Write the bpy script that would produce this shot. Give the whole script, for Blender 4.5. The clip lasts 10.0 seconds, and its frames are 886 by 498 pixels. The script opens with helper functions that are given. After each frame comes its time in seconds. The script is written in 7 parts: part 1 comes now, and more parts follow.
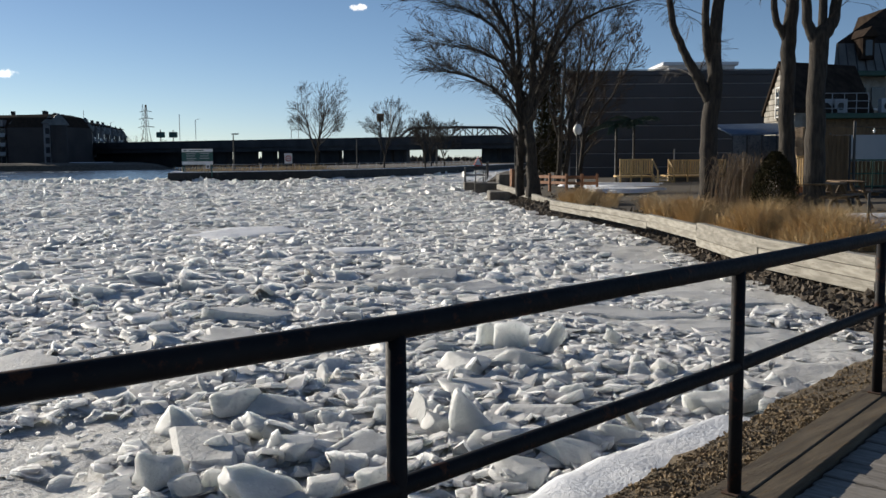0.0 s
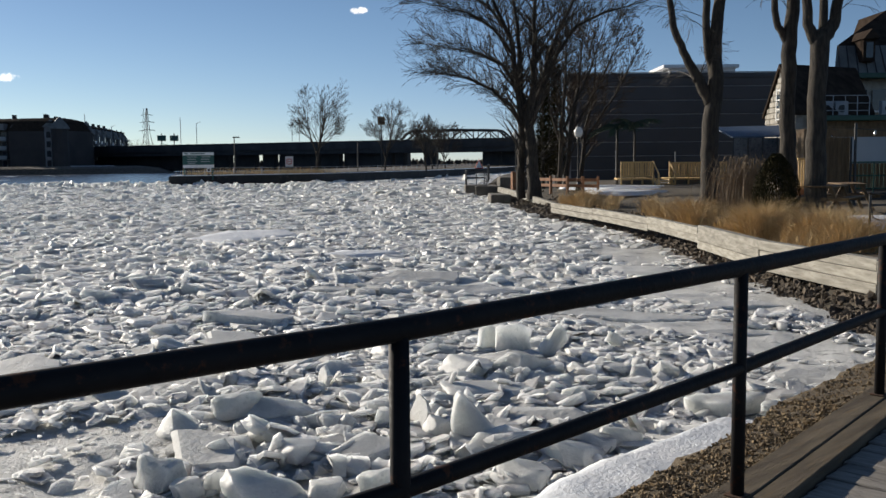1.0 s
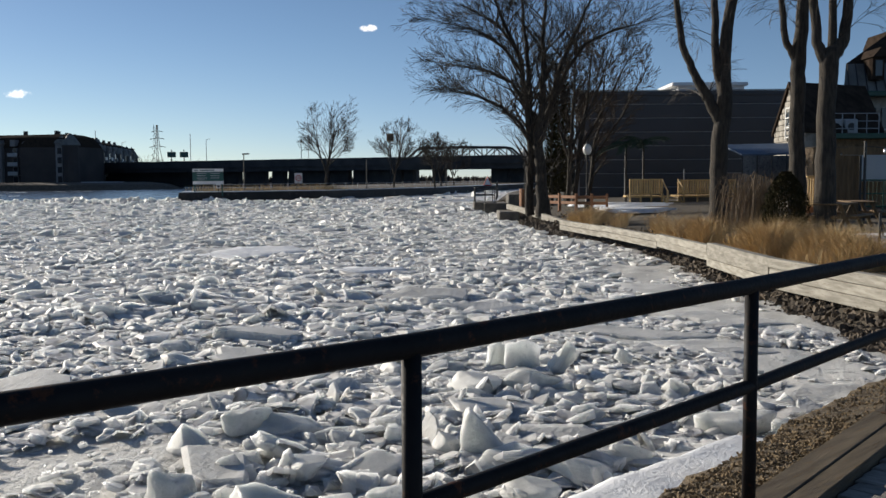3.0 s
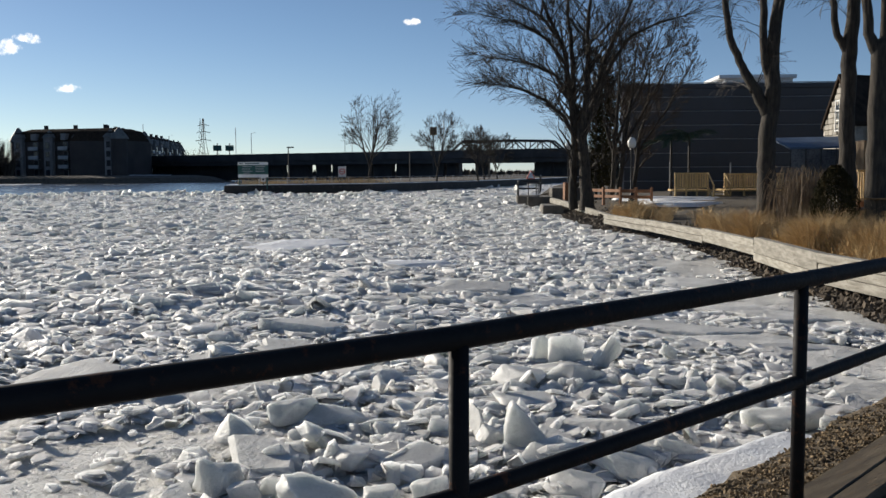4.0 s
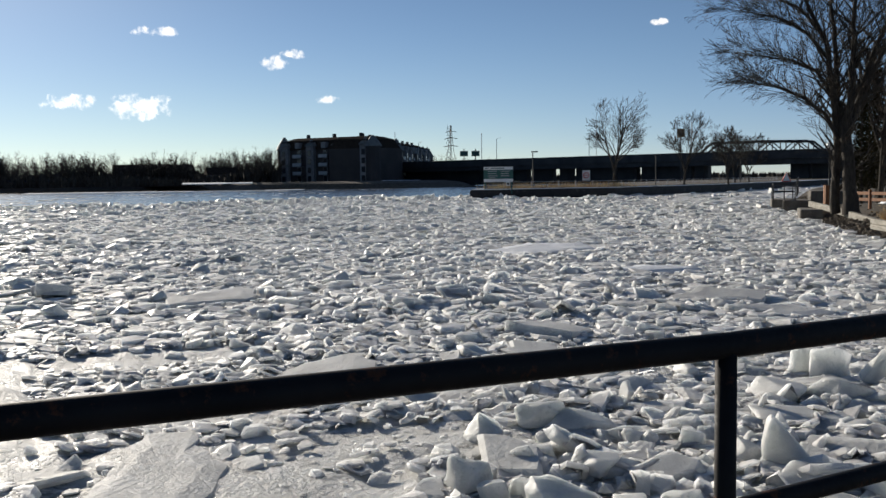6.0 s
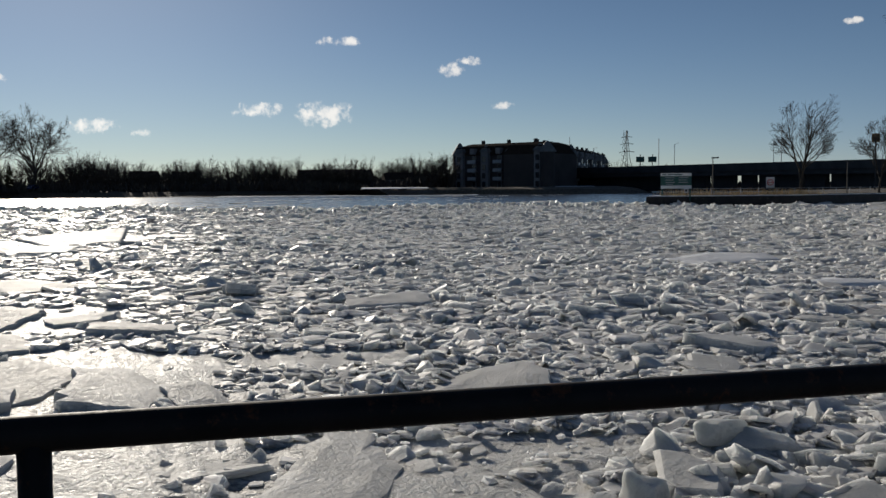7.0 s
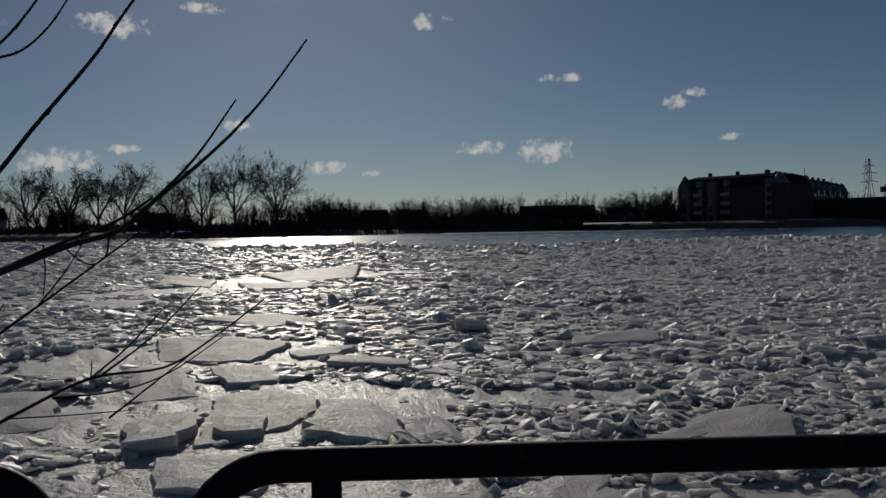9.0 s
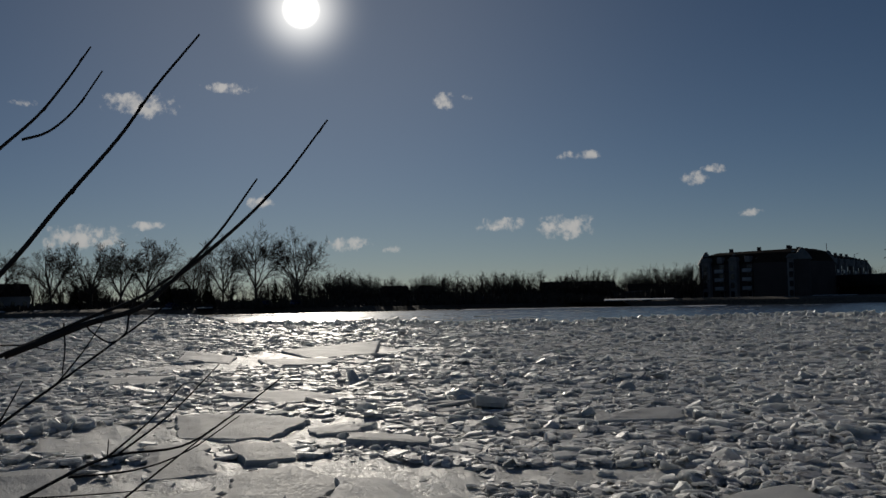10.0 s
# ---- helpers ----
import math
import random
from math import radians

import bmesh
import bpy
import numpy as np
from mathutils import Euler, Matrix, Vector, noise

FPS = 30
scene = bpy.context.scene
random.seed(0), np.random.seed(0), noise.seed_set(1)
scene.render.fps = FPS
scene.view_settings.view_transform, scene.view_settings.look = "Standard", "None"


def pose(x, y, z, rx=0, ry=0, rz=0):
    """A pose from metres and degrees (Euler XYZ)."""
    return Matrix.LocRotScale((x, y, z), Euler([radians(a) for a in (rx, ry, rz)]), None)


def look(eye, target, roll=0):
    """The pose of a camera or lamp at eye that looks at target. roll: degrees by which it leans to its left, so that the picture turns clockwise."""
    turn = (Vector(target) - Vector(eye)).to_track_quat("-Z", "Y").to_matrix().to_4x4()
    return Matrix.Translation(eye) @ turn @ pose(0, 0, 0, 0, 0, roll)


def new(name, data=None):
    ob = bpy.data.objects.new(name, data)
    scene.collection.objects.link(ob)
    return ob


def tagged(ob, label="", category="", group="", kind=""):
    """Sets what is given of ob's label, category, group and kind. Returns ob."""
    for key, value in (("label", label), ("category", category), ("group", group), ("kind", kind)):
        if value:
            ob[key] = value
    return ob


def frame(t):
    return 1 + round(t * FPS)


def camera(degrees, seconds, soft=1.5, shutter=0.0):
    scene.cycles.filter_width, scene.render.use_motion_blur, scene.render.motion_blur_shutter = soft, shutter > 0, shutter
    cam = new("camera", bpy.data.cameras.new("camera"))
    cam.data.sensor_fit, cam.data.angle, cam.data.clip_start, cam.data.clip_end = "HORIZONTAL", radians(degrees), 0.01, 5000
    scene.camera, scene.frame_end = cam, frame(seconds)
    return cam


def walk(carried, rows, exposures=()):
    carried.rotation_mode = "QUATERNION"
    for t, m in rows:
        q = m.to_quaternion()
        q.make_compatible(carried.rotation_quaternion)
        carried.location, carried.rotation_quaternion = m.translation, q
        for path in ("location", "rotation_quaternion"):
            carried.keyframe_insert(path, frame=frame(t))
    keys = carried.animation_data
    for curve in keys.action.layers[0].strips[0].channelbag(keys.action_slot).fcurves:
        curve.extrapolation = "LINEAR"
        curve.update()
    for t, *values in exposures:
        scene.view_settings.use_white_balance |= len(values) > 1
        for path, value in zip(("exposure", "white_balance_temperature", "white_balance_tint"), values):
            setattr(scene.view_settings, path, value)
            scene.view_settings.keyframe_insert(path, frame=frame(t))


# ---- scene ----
cam = camera(49.3, 10.0)
PATH = [
    (0, (0.631, -0.075, 1.564), (0.075, 1.837, 1.378), -0.4),
    (0.5, (0.626, -0.078, 1.562), (0.069, 1.834, 1.377), -0.7),
    (1, (0.625, -0.076, 1.562), (0.067, 1.836, 1.382), -0.5),
    (1.5, (0.623, -0.082, 1.56), (0.061, 1.83, 1.382), -0.5),
    (2, (0.629, -0.093, 1.564), (0.065, 1.818, 1.395), -0.5),
    (2.5, (0.627, -0.102, 1.563), (0.057, 1.809, 1.416), -0.4),
    (3.8, (0.609, -0.099, 1.565), (-0.013, 1.796, 1.414), -0.1),
    (4, (0.609, -0.122, 1.561), (-0.05, 1.76, 1.403), -0.3),
    (4.5, (0.593, -0.134, 1.566), (-0.154, 1.715, 1.407), -0.5),
    (5, (0.58, -0.164, 1.567), (-0.285, 1.632, 1.41), -0.7),
    (6.3, (0.517, -0.119, 1.554), (-0.672, 1.484, 1.414), -0.5),
    (6.5, (0.489, -0.111, 1.557), (-0.759, 1.446, 1.42), -0.3),
    (7, (0.502, -0.13, 1.572), (-0.882, 1.309, 1.442), -0.4),
    (7.5, (0.473, -0.152, 1.566), (-1.033, 1.16, 1.458), 0.1),
    (8, (0.488, -0.204, 1.583), (-1.102, 1.007, 1.504), 0.5),
    (8.5, (0.503, -0.252, 1.594), (-1.14, 0.886, 1.522), -0.2),
    (9, (0.483, -0.248, 1.599), (-1.193, 0.842, 1.549), -1.1),
    (9.5, (0.483, -0.246, 1.6), (-1.212, 0.814, 1.662), -1.1),
    (10, (0.483, -0.246, 1.601), (-1.212, 0.81, 1.709), -1.1),
]
EXPOSURES = [(0.0, 0.4, 6680, 10), (4.0, 0.41, 6680, 10), (5.0, 0.41, 6680, 10), (6.5, -0.02, 6680, 10), (7.0, -0.42, 6700, 10), (7.5, -0.8, 6650, 10), (8.5, -1.28, 6600, 10), (10.0, -1.52, 6600, 10)]
walk(cam, [(t, look(eye, target, roll)) for t, eye, target, roll in PATH], EXPOSURES)

# ---- light ----
SUN_AZ, SUN_EL = 66.3, 17.0          # degrees to the left of +y, and above the horizon
sun_way = Vector((-math.sin(radians(SUN_AZ)) * math.cos(radians(SUN_EL)), math.cos(radians(SUN_AZ)) * math.cos(radians(SUN_EL)), math.sin(radians(SUN_EL))))
sun = new("sun", bpy.data.lights.new("sun", "SUN"))
sun.data.energy, sun.data.angle, sun.data.color = 4.4, radians(0.53), (1.0, 0.93, 0.82)
sun.matrix_world = look(sun_way * 50, (0, 0, 0))


class Nodes:
    """Short hand for building a node tree."""

    def __init__(self, tree):
        self.tree = tree

    def add(self, kind, sockets=None, operation="", data_type="", blend_type="", smoothstep=False):
        n = self.tree.nodes.new(kind)
        if operation:
            n.operation = operation
        if data_type:
            n.data_type = data_type
        if blend_type:
            n.blend_type = blend_type
        if smoothstep:
            n.interpolation_type = "SMOOTHSTEP"
        for k, v in (sockets or {}).items():
            self.put(n, k, v)
        return n

    def put(self, n, k, v):
        if isinstance(v, bpy.types.NodeSocket):
            self.tree.links.new(v, n.inputs[k])
        else:
            n.inputs[k].default_value = v

    def math(self, op, a, b=0.0, c=0.0):
        return self.add("ShaderNodeMath", {0: a, 1: b, 2: c}, operation=op).outputs[0]

    def vec(self, op, a, b=(0, 0, 0)):
        n = self.add("ShaderNodeVectorMath", {0: a, 1: b}, operation=op)
        return n.outputs["Value"] if op in ("DOT_PRODUCT", "LENGTH") else n.outputs[0]

    def ramp(self, v, lo, hi):
        return self.add("ShaderNodeMapRange", {"Value": v, "From Min": lo, "From Max": hi}, smoothstep=True).outputs[0]

    def mix(self, f, a, b):
        n = self.add("ShaderNodeMix", data_type="RGBA")
        for i, v in ((0, f), (6, a), (7, b)):
            self.put(n, i, (*v, 1) if isinstance(v, tuple) and len(v) == 3 else v)
        return n.outputs[2]

    def noise(self, vec, scale, detail=4.0, rough=0.55):
        return self.add("ShaderNodeTexNoise", {"Vector": vec, "Scale": scale, "Detail": detail, "Roughness": rough}).outputs["Fac"]


# sky: clear winter sky, the glare round the sun, and small fair-weather clouds
CLOUDS = [(75.5, 11.4, 2.0, 0.57), (70.6, 12.5, 1.27, 0.3), (57.8, 11.8, 0.6, 0.44), (56.5, 12.0, 0.34, 0.2), (49.8, 8.4, 1.14, 0.27),
          (43.3, 6.8, 0.77, 0.34), (42.2, 7.3, 0.67, 0.23), (54.6, 4.5, 1.5, 0.37), (51.0, 4.2, 1.74, 0.6), (63.8, 3.5, 1.34, 0.42), (68.9, 6.0, 0.8, 0.44),
          (61.1, 3.1, 0.6, 0.23), (78.6, 3.9, 2.5, 0.65), (81.5, 11.2, 0.74, 0.2), (75.3, 4.6, 0.94, 0.23), (21.0, 8.7, 0.5, 0.17), (40.2, 4.7, 0.6, 0.22)]
world = bpy.data.worlds.new("winter_sky")
scene.world = world
world.use_nodes = True
world.node_tree.nodes.clear()
W = Nodes(world.node_tree)
sky = W.add("ShaderNodeTexSky")
sky.sky_type, sky.sun_disc, sky.sun_elevation, sky.sun_rotation = "NISHITA", False, radians(SUN_EL), radians(-SUN_AZ)
sky.altitude, sky.air_density, sky.dust_density, sky.ozone_density = 0, 0.6, 0.0, 2.2
way = W.add("ShaderNodeTexCoord").outputs["Generated"]
facing = W.vec("DOT_PRODUCT", way, tuple(sun_way))
disc = W.ramp(facing, math.cos(radians(1.15)), math.cos(radians(0.2)))
halo = W.math("POWER", W.math("MAXIMUM", facing, 0.0), 2000.0)
halo2 = W.math("POWER", W.math("MAXIMUM", facing, 0.0), 26.0)
sep = W.add("ShaderNodeSeparateXYZ", {0: way})
haze = W.math("MULTIPLY", W.math("POWER", W.math("MAXIMUM", facing, 0.0), 5.0), W.math("POWER", W.math("SUBTRACT", 1.0, W.math("ABSOLUTE", sep.outputs[2])), 9.0))
az = W.math("MULTIPLY", W.math("ARCTAN2", W.math("MULTIPLY", sep.outputs[0], -1.0), sep.outputs[1]), 57.2958)
el = W.math("MULTIPLY", W.math("ARCSINE", sep.outputs[2]), 57.2958)
lumps = W.math("SUBTRACT", W.noise(way, 85.0, 5.0, 0.6), 0.5)
cover = None
for ca, ce, cw, ch in CLOUDS:
    dx = W.math("DIVIDE", W.math("SUBTRACT", az, ca), cw * 1.25)
    dy = W.math("DIVIDE", W.math("SUBTRACT", el, ce), ch * 1.35)
    d2 = W.math("ADD", W.math("MULTIPLY", dx, dx), W.math("MULTIPLY", dy, dy))
    one = W.math("SUBTRACT", 1.0, d2)
    cover = one if cover is None else W.math("MAXIMUM", cover, one)
cloud = W.ramp(W.math("ADD", cover, W.math("MULTIPLY", lumps, 3.6)), 0.25, 1.3)
low = W.mix(W.ramp(sep.outputs[2], 0.0, 0.16), W.mix(W.ramp(facing, 0.55, 0.95), (0.98, 0.98, 1.1), (1.14, 1.07, 0.98)), (1.02, 1.05, 1.06))
air = W.add("ShaderNodeMix", {0: 1.0}, data_type="RGBA", blend_type="MULTIPLY")
W.tree.links.new(sky.outputs[0], air.inputs[6])
W.tree.links.new(low, air.inputs[7])
tint = W.mix(W.math("MULTIPLY", cloud, 0.78), air.outputs[2], (21.0, 20.4, 19.6))
glare = W.math("ADD", W.math("ADD", W.math("MULTIPLY", disc, 90.0), W.math("MULTIPLY", halo, 46.0)), W.math("ADD", W.math("MULTIPLY", halo2, 3.6), W.math("MULTIPLY", haze, 2.2)))
total = W.add("ShaderNodeMix", {0: 1.0}, data_type="RGBA", blend_type="ADD")
W.tree.links.new(tint, total.inputs[6])
W.tree.links.new(W.add("ShaderNodeCombineColor", {0: glare, 1: W.math("MULTIPLY", glare, 0.97), 2: W.math("MULTIPLY", glare, 0.9)}).outputs[0], total.inputs[7])
W.tree.links.new(W.add("ShaderNodeBackground", {"Color": total.outputs[2], "Strength": 0.062}).outputs[0], W.add("ShaderNodeOutputWorld").inputs[0])


# ---- materials ----
def surface(name, a, b, scale=3.0, rough=(0.6, 0.9), bump=0.3, fine=40.0, metal=0.0, c=None, vary=0.0, coords="Object", stretch=None, sss=0.0, bump_dist=0.02, spec=0.5, island=False, turn=0.0):
    """A material of two base colours mixed by coarse noise, with fine grain, an optional third colour in stains, and relief."""
    m = bpy.data.materials.new(name)
    m.use_nodes = True
    m.node_tree.nodes.clear()
    N = Nodes(m.node_tree)
    p = N.add("ShaderNodeTexCoord").outputs["Object"] if coords == "Object" else N.add("ShaderNodeNewGeometry").outputs["Position"]
    if turn:
        p = N.add("ShaderNodeMapping", {"Vector": p, "Rotation": (0, 0, radians(-turn))}).outputs[0]
    if stretch:
        p = N.add("ShaderNodeMapping", {"Vector": p, "Scale": stretch}).outputs[0]
    big, small = N.noise(p, scale, 5.0), N.noise(p, fine, 4.0, 0.65)
    col = N.mix(N.ramp(N.math("ADD", N.math("MULTIPLY", big, 0.7), N.math("MULTIPLY", small, 0.3)), 0.35, 0.65), a, b)
    if c:
        col = N.mix(N.ramp(N.noise(p, scale * 2.3, 6.0, 0.7), 0.56, 0.68), col, c)
    if vary:
        r = N.add("ShaderNodeNewGeometry").outputs["Random Per Island"] if island else N.add("ShaderNodeObjectInfo").outputs["Random"]
        hsv = N.add("ShaderNodeHueSaturation", {"Color": col, "Value": N.math("ADD", 1.0 - vary / 2, N.math("MULTIPLY", r, vary))})
        col = hsv.outputs[0]
    ro = N.add("ShaderNodeMapRange", {"Value": small, "From Min": 0.3, "From Max": 0.7, "To Min": rough[0], "To Max": rough[1]}).outputs[0]
    height = N.math("ADD", N.math("MULTIPLY", big, 0.5), N.math("MULTIPLY", small, 0.5))
    bp = N.add("ShaderNodeBump", {"Strength": bump, "Distance": bump_dist, "Height": height})
    bs = N.add("ShaderNodeBsdfPrincipled", {"Base Color": col, "Roughness": ro, "Metallic": metal, "Normal": bp.outputs[0], "Specular IOR Level": spec})
    if sss:
        bs.inputs["Subsurface Weight"].default_value = sss
        bs.inputs["Subsurface Radius"].default_value = (0.95, 1.0, 1.0)
        bs.inputs["Subsurface Scale"].default_value = 0.24
    N.tree.links.new(bs.outputs[0], N.add("ShaderNodeOutputMaterial").inputs[0])
    return m


M = dict(
    block=surface("clear_worn_ice", (0.5, 0.5, 0.475), (0.68, 0.675, 0.64), 2.2, (0.3, 0.55), 0.8, 26.0, c=(0.44, 0.445, 0.43), vary=0.18, sss=0.85, bump_dist=0.02),
    brash=surface("brash_ice", (0.6, 0.592, 0.557), (0.79, 0.78, 0.738), 2.0, (0.35, 0.65), 0.8, 24.0, spec=0.32, vary=0.3, sss=0.9, island=True, coords="World", bump_dist=0.04),
    slab=surface("snow_crusted_floe", (0.46, 0.46, 0.44), (0.64, 0.635, 0.61), 1.2, (0.5, 0.8), 1.0, 18.0, spec=0.16, coords="World", vary=0.25, sss=0.5, bump_dist=0.05),
    slush=surface("grey_refrozen_slush", (0.52, 0.515, 0.487), (0.73, 0.722, 0.685), 0.9, (0.3, 0.7), 1.0, 15.0, spec=0.11, sss=0.75, coords="World", c=(0.2, 0.2, 0.192), bump_dist=0.13),
    snow=surface("snow", (0.66, 0.69, 0.73), (0.78, 0.79, 0.8), 2.0, (0.6, 0.85), 1.0, 26.0, coords="World", bump_dist=0.035),
    water=surface("dark_river_water", (0.015, 0.03, 0.05), (0.03, 0.05, 0.08), 0.05, (0.16, 0.26), 0.35, 0.9, coords="World", stretch=(1, 1, 1), bump_dist=0.12),
    rail=surface("black_painted_rusty_pipe", (0.007, 0.007, 0.008), (0.016, 0.014, 0.014), 5.0, (0.5, 0.75), 0.3, 60.0, c=(0.07, 0.027, 0.013), spec=0.16, bump_dist=0.003),
    soil=surface("frozen_bank_soil", (0.06, 0.046, 0.033), (0.14, 0.108, 0.075), 1.5, (0.8, 1.0), 1.0, 14.0, coords="World", c=(0.19, 0.16, 0.12), bump_dist=0.06),
    ground=surface("winter_ground", (0.05, 0.04, 0.027), (0.11, 0.088, 0.058), 0.7, (0.8, 1.0), 0.8, 12.0, coords="World", c=(0.06, 0.05, 0.035), bump_dist=0.04),
    pebble=surface("exposed_pebble_concrete", (0.075, 0.055, 0.034), (0.17, 0.13, 0.08), 22.0, (0.8, 1.0), 1.0, 70.0, coords="World", c=(0.04, 0.03, 0.02), bump_dist=0.04),
    gravel=surface("brown_edge_gravel", (0.11, 0.076, 0.038), (0.27, 0.19, 0.1), 9.0, (0.7, 0.95), 0.6, 60.0, coords="World", vary=1.1, island=True),
    rust=surface("flaking_rusty_iron", (0.03, 0.02, 0.016), (0.1, 0.045, 0.02), 9.0, (0.7, 0.95), 0.7, 60.0, c=(0.2, 0.085, 0.03), bump_dist=0.004),
    stalk=surface("pale_dead_stalks", (0.14, 0.095, 0.055), (0.24, 0.17, 0.1), 4.0, (0.7, 0.9), 0.3, 30.0),
    kerb=surface("weathered_kerb_timber", (0.07, 0.052, 0.032), (0.15, 0.115, 0.072), 1.6, (0.75, 1.0), 1.0, 14.0, c=(0.13, 0.08, 0.03), stretch=(1, 9, 9), turn=60, coords="World", bump_dist=0.016),
    plank=surface("grey_deck_plank", (0.2, 0.18, 0.155), (0.34, 0.31, 0.27), 3.0, (0.7, 0.9), 0.6, 24.0, stretch=(1, 9, 9), turn=-30, coords="World", vary=0.3, c=(0.1, 0.082, 0.065), bump_dist=0.012),
    timber=surface("silvered_timber", (0.2, 0.185, 0.15), (0.38, 0.355, 0.3), 2.0, (0.7, 0.9), 0.8, 14.0, stretch=(1, 7, 7), turn=114, coords="World", vary=0.35, c=(0.15, 0.12, 0.09), bump_dist=0.012),
    bark=surface("grey_bark", (0.02, 0.016, 0.012), (0.065, 0.052, 0.038), 5.0, (0.8, 1.0), 1.0, 22.0, stretch=(3, 3, 0.6), bump_dist=0.04),
    twig=surface("bare_twig_bark", (0.022, 0.017, 0.013), (0.05, 0.038, 0.028), 4.0, (0.6, 0.9), 0.3, 30.0),
    twigpale=surface("pale_bare_twigs", (0.04, 0.026, 0.016), (0.075, 0.05, 0.032), 4.0, (0.7, 0.9), 0.3, 30.0),
    grass=surface("dry_winter_grass", (0.42, 0.28, 0.12), (0.66, 0.49, 0.26), 0.8, (0.7, 0.9), 0.2, 20.0, vary=0.5, island=True, coords="World"),
    cedar=surface("dark_evergreen", (0.014, 0.015, 0.006), (0.04, 0.032, 0.013), 4.0, (0.9, 1.0), 0.2, 20.0, spec=0.1, vary=0.6, island=True),
    stone=surface("old_grey_stone", (0.26, 0.24, 0.2), (0.42, 0.39, 0.34), 2.5, (0.75, 0.95), 0.7, 14.0, vary=0.3, coords="World"),
    concrete=surface("stained_concrete", (0.1, 0.088, 0.072), (0.2, 0.18, 0.15), 0.8, (0.75, 0.95), 0.5, 10.0, coords="World", c=(0.12, 0.11, 0.095)),
    darkwall=surface("dark_grey_metal_siding", (0.04, 0.04, 0.043), (0.055, 0.055, 0.06), 0.2, (0.45, 0.6), 0.2, 9.0, coords="World"),
    seam=surface("pale_siding_seam", (0.17, 0.17, 0.175), (0.24, 0.24, 0.24), 1.0, (0.5, 0.7), 0.1),
    whitewall=surface("white_painted_wall", (0.72, 0.73, 0.74), (0.8, 0.8, 0.8), 0.5, (0.6, 0.8), 0.1),
    rooftile=surface("brown_shingle", (0.028, 0.021, 0.017), (0.055, 0.041, 0.032), 2.0, (0.9, 1.0), 0.5, 12.0, spec=0.02),
    slate=surface("grey_standing_seam_metal", (0.12, 0.125, 0.12), (0.2, 0.2, 0.19), 1.0, (0.6, 0.8), 0.3, 12.0, spec=0.2),
    newwood=surface("fresh_pine_boards", (0.5, 0.33, 0.13), (0.62, 0.43, 0.2), 3.0, (0.6, 0.85), 0.3, 20.0, vary=0.25, stretch=(4, 4, 1)),
    redwood=surface("orange_stained_wood", (0.24, 0.1, 0.04), (0.36, 0.16, 0.07), 3.0, (0.6, 0.85), 0.3, 20.0, vary=0.25, stretch=(4, 4, 1)),
    brownwood=surface("brown_board_panel", (0.1, 0.06, 0.025), (0.18, 0.11, 0.05), 2.0, (0.6, 0.85), 0.3, 20.0, vary=0.25, stretch=(5, 5, 0.7)),
    green=surface("dark_green_paint", (0.015, 0.06, 0.04), (0.025, 0.09, 0.06), 2.0, (0.4, 0.6), 0.1),
    blue=surface("blue_awning_fabric", (0.04, 0.07, 0.12), (0.07, 0.11, 0.17), 2.0, (0.5, 0.7), 0.2),
    white=surface("white_paint", (0.68, 0.68, 0.66), (0.8, 0.8, 0.78), 2.0, (0.5, 0.7), 0.1),
    globe=surface("milk_glass", (0.75, 0.72, 0.65), (0.82, 0.8, 0.74), 2.0, (0.2, 0.3), 0.0),
    black=surface("black_iron_paint", (0.015, 0.015, 0.016), (0.03, 0.03, 0.03), 3.0, (0.35, 0.55), 0.1),
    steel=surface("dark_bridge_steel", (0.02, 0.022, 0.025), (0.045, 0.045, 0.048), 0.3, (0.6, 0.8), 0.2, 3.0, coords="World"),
    # far-bank walls: these two colours are lowered to carry the backlit facades' shade
    aptwall=surface("shaded_grey_render", (0.15, 0.15, 0.155), (0.25, 0.245, 0.245), 0.15, (0.7, 0.9), 0.2, 2.0, coords="World"),
    aptdark=surface("dark_shaded_wall", (0.035, 0.03, 0.03), (0.06, 0.05, 0.047), 0.2, (0.7, 0.9), 0.2, 2.0, coords="World"),
    glass=surface("dark_window_glass", (0.02, 0.025, 0.03), (0.03, 0.035, 0.045), 1.0, (0.05, 0.1), 0.0),
    signgreen=surface("green_sign_paint", (0.01, 0.07, 0.06), (0.015, 0.09, 0.08), 1.0, (0.4, 0.6), 0.1),
    redpaint=surface("red_sign_paint", (0.5, 0.03, 0.02), (0.6, 0.05, 0.03), 1.0, (0.4, 0.6), 0.1),
    carpaint=surface("dark_blue_car_paint", (0.02, 0.03, 0.07), (0.03, 0.04, 0.1), 1.0, (0.1, 0.2), 0.0, metal=0.3),
    sheeting=surface("cloudy_clear_sheeting", (0.07, 0.075, 0.08), (0.13, 0.135, 0.14), 1.5, (0.2, 0.4), 0.3, 12.0),
    palm=surface("plastic_palm_green", (0.008, 0.03, 0.018), (0.015, 0.05, 0.03), 2.0, (0.4, 0.6), 0.1),
    grey=surface("grey_plastic_sheet", (0.3, 0.32, 0.34), (0.4, 0.42, 0.43), 0.6, (0.3, 0.5), 0.1),
    # wet wall; the shade of its backlit face is put into the near-black colour
    quay=surface("wet_shaded_quay_wall", (0.014, 0.0125, 0.011), (0.032, 0.028, 0.024), 0.8, (0.5, 0.8), 0.5, 6.0, coords="World", c=(0.08, 0.07, 0.06)),
    orchard=surface("far_bare_woods", (0.03, 0.024, 0.018), (0.06, 0.048, 0.036), 1.0, (0.9, 1.0), 0.2),
)


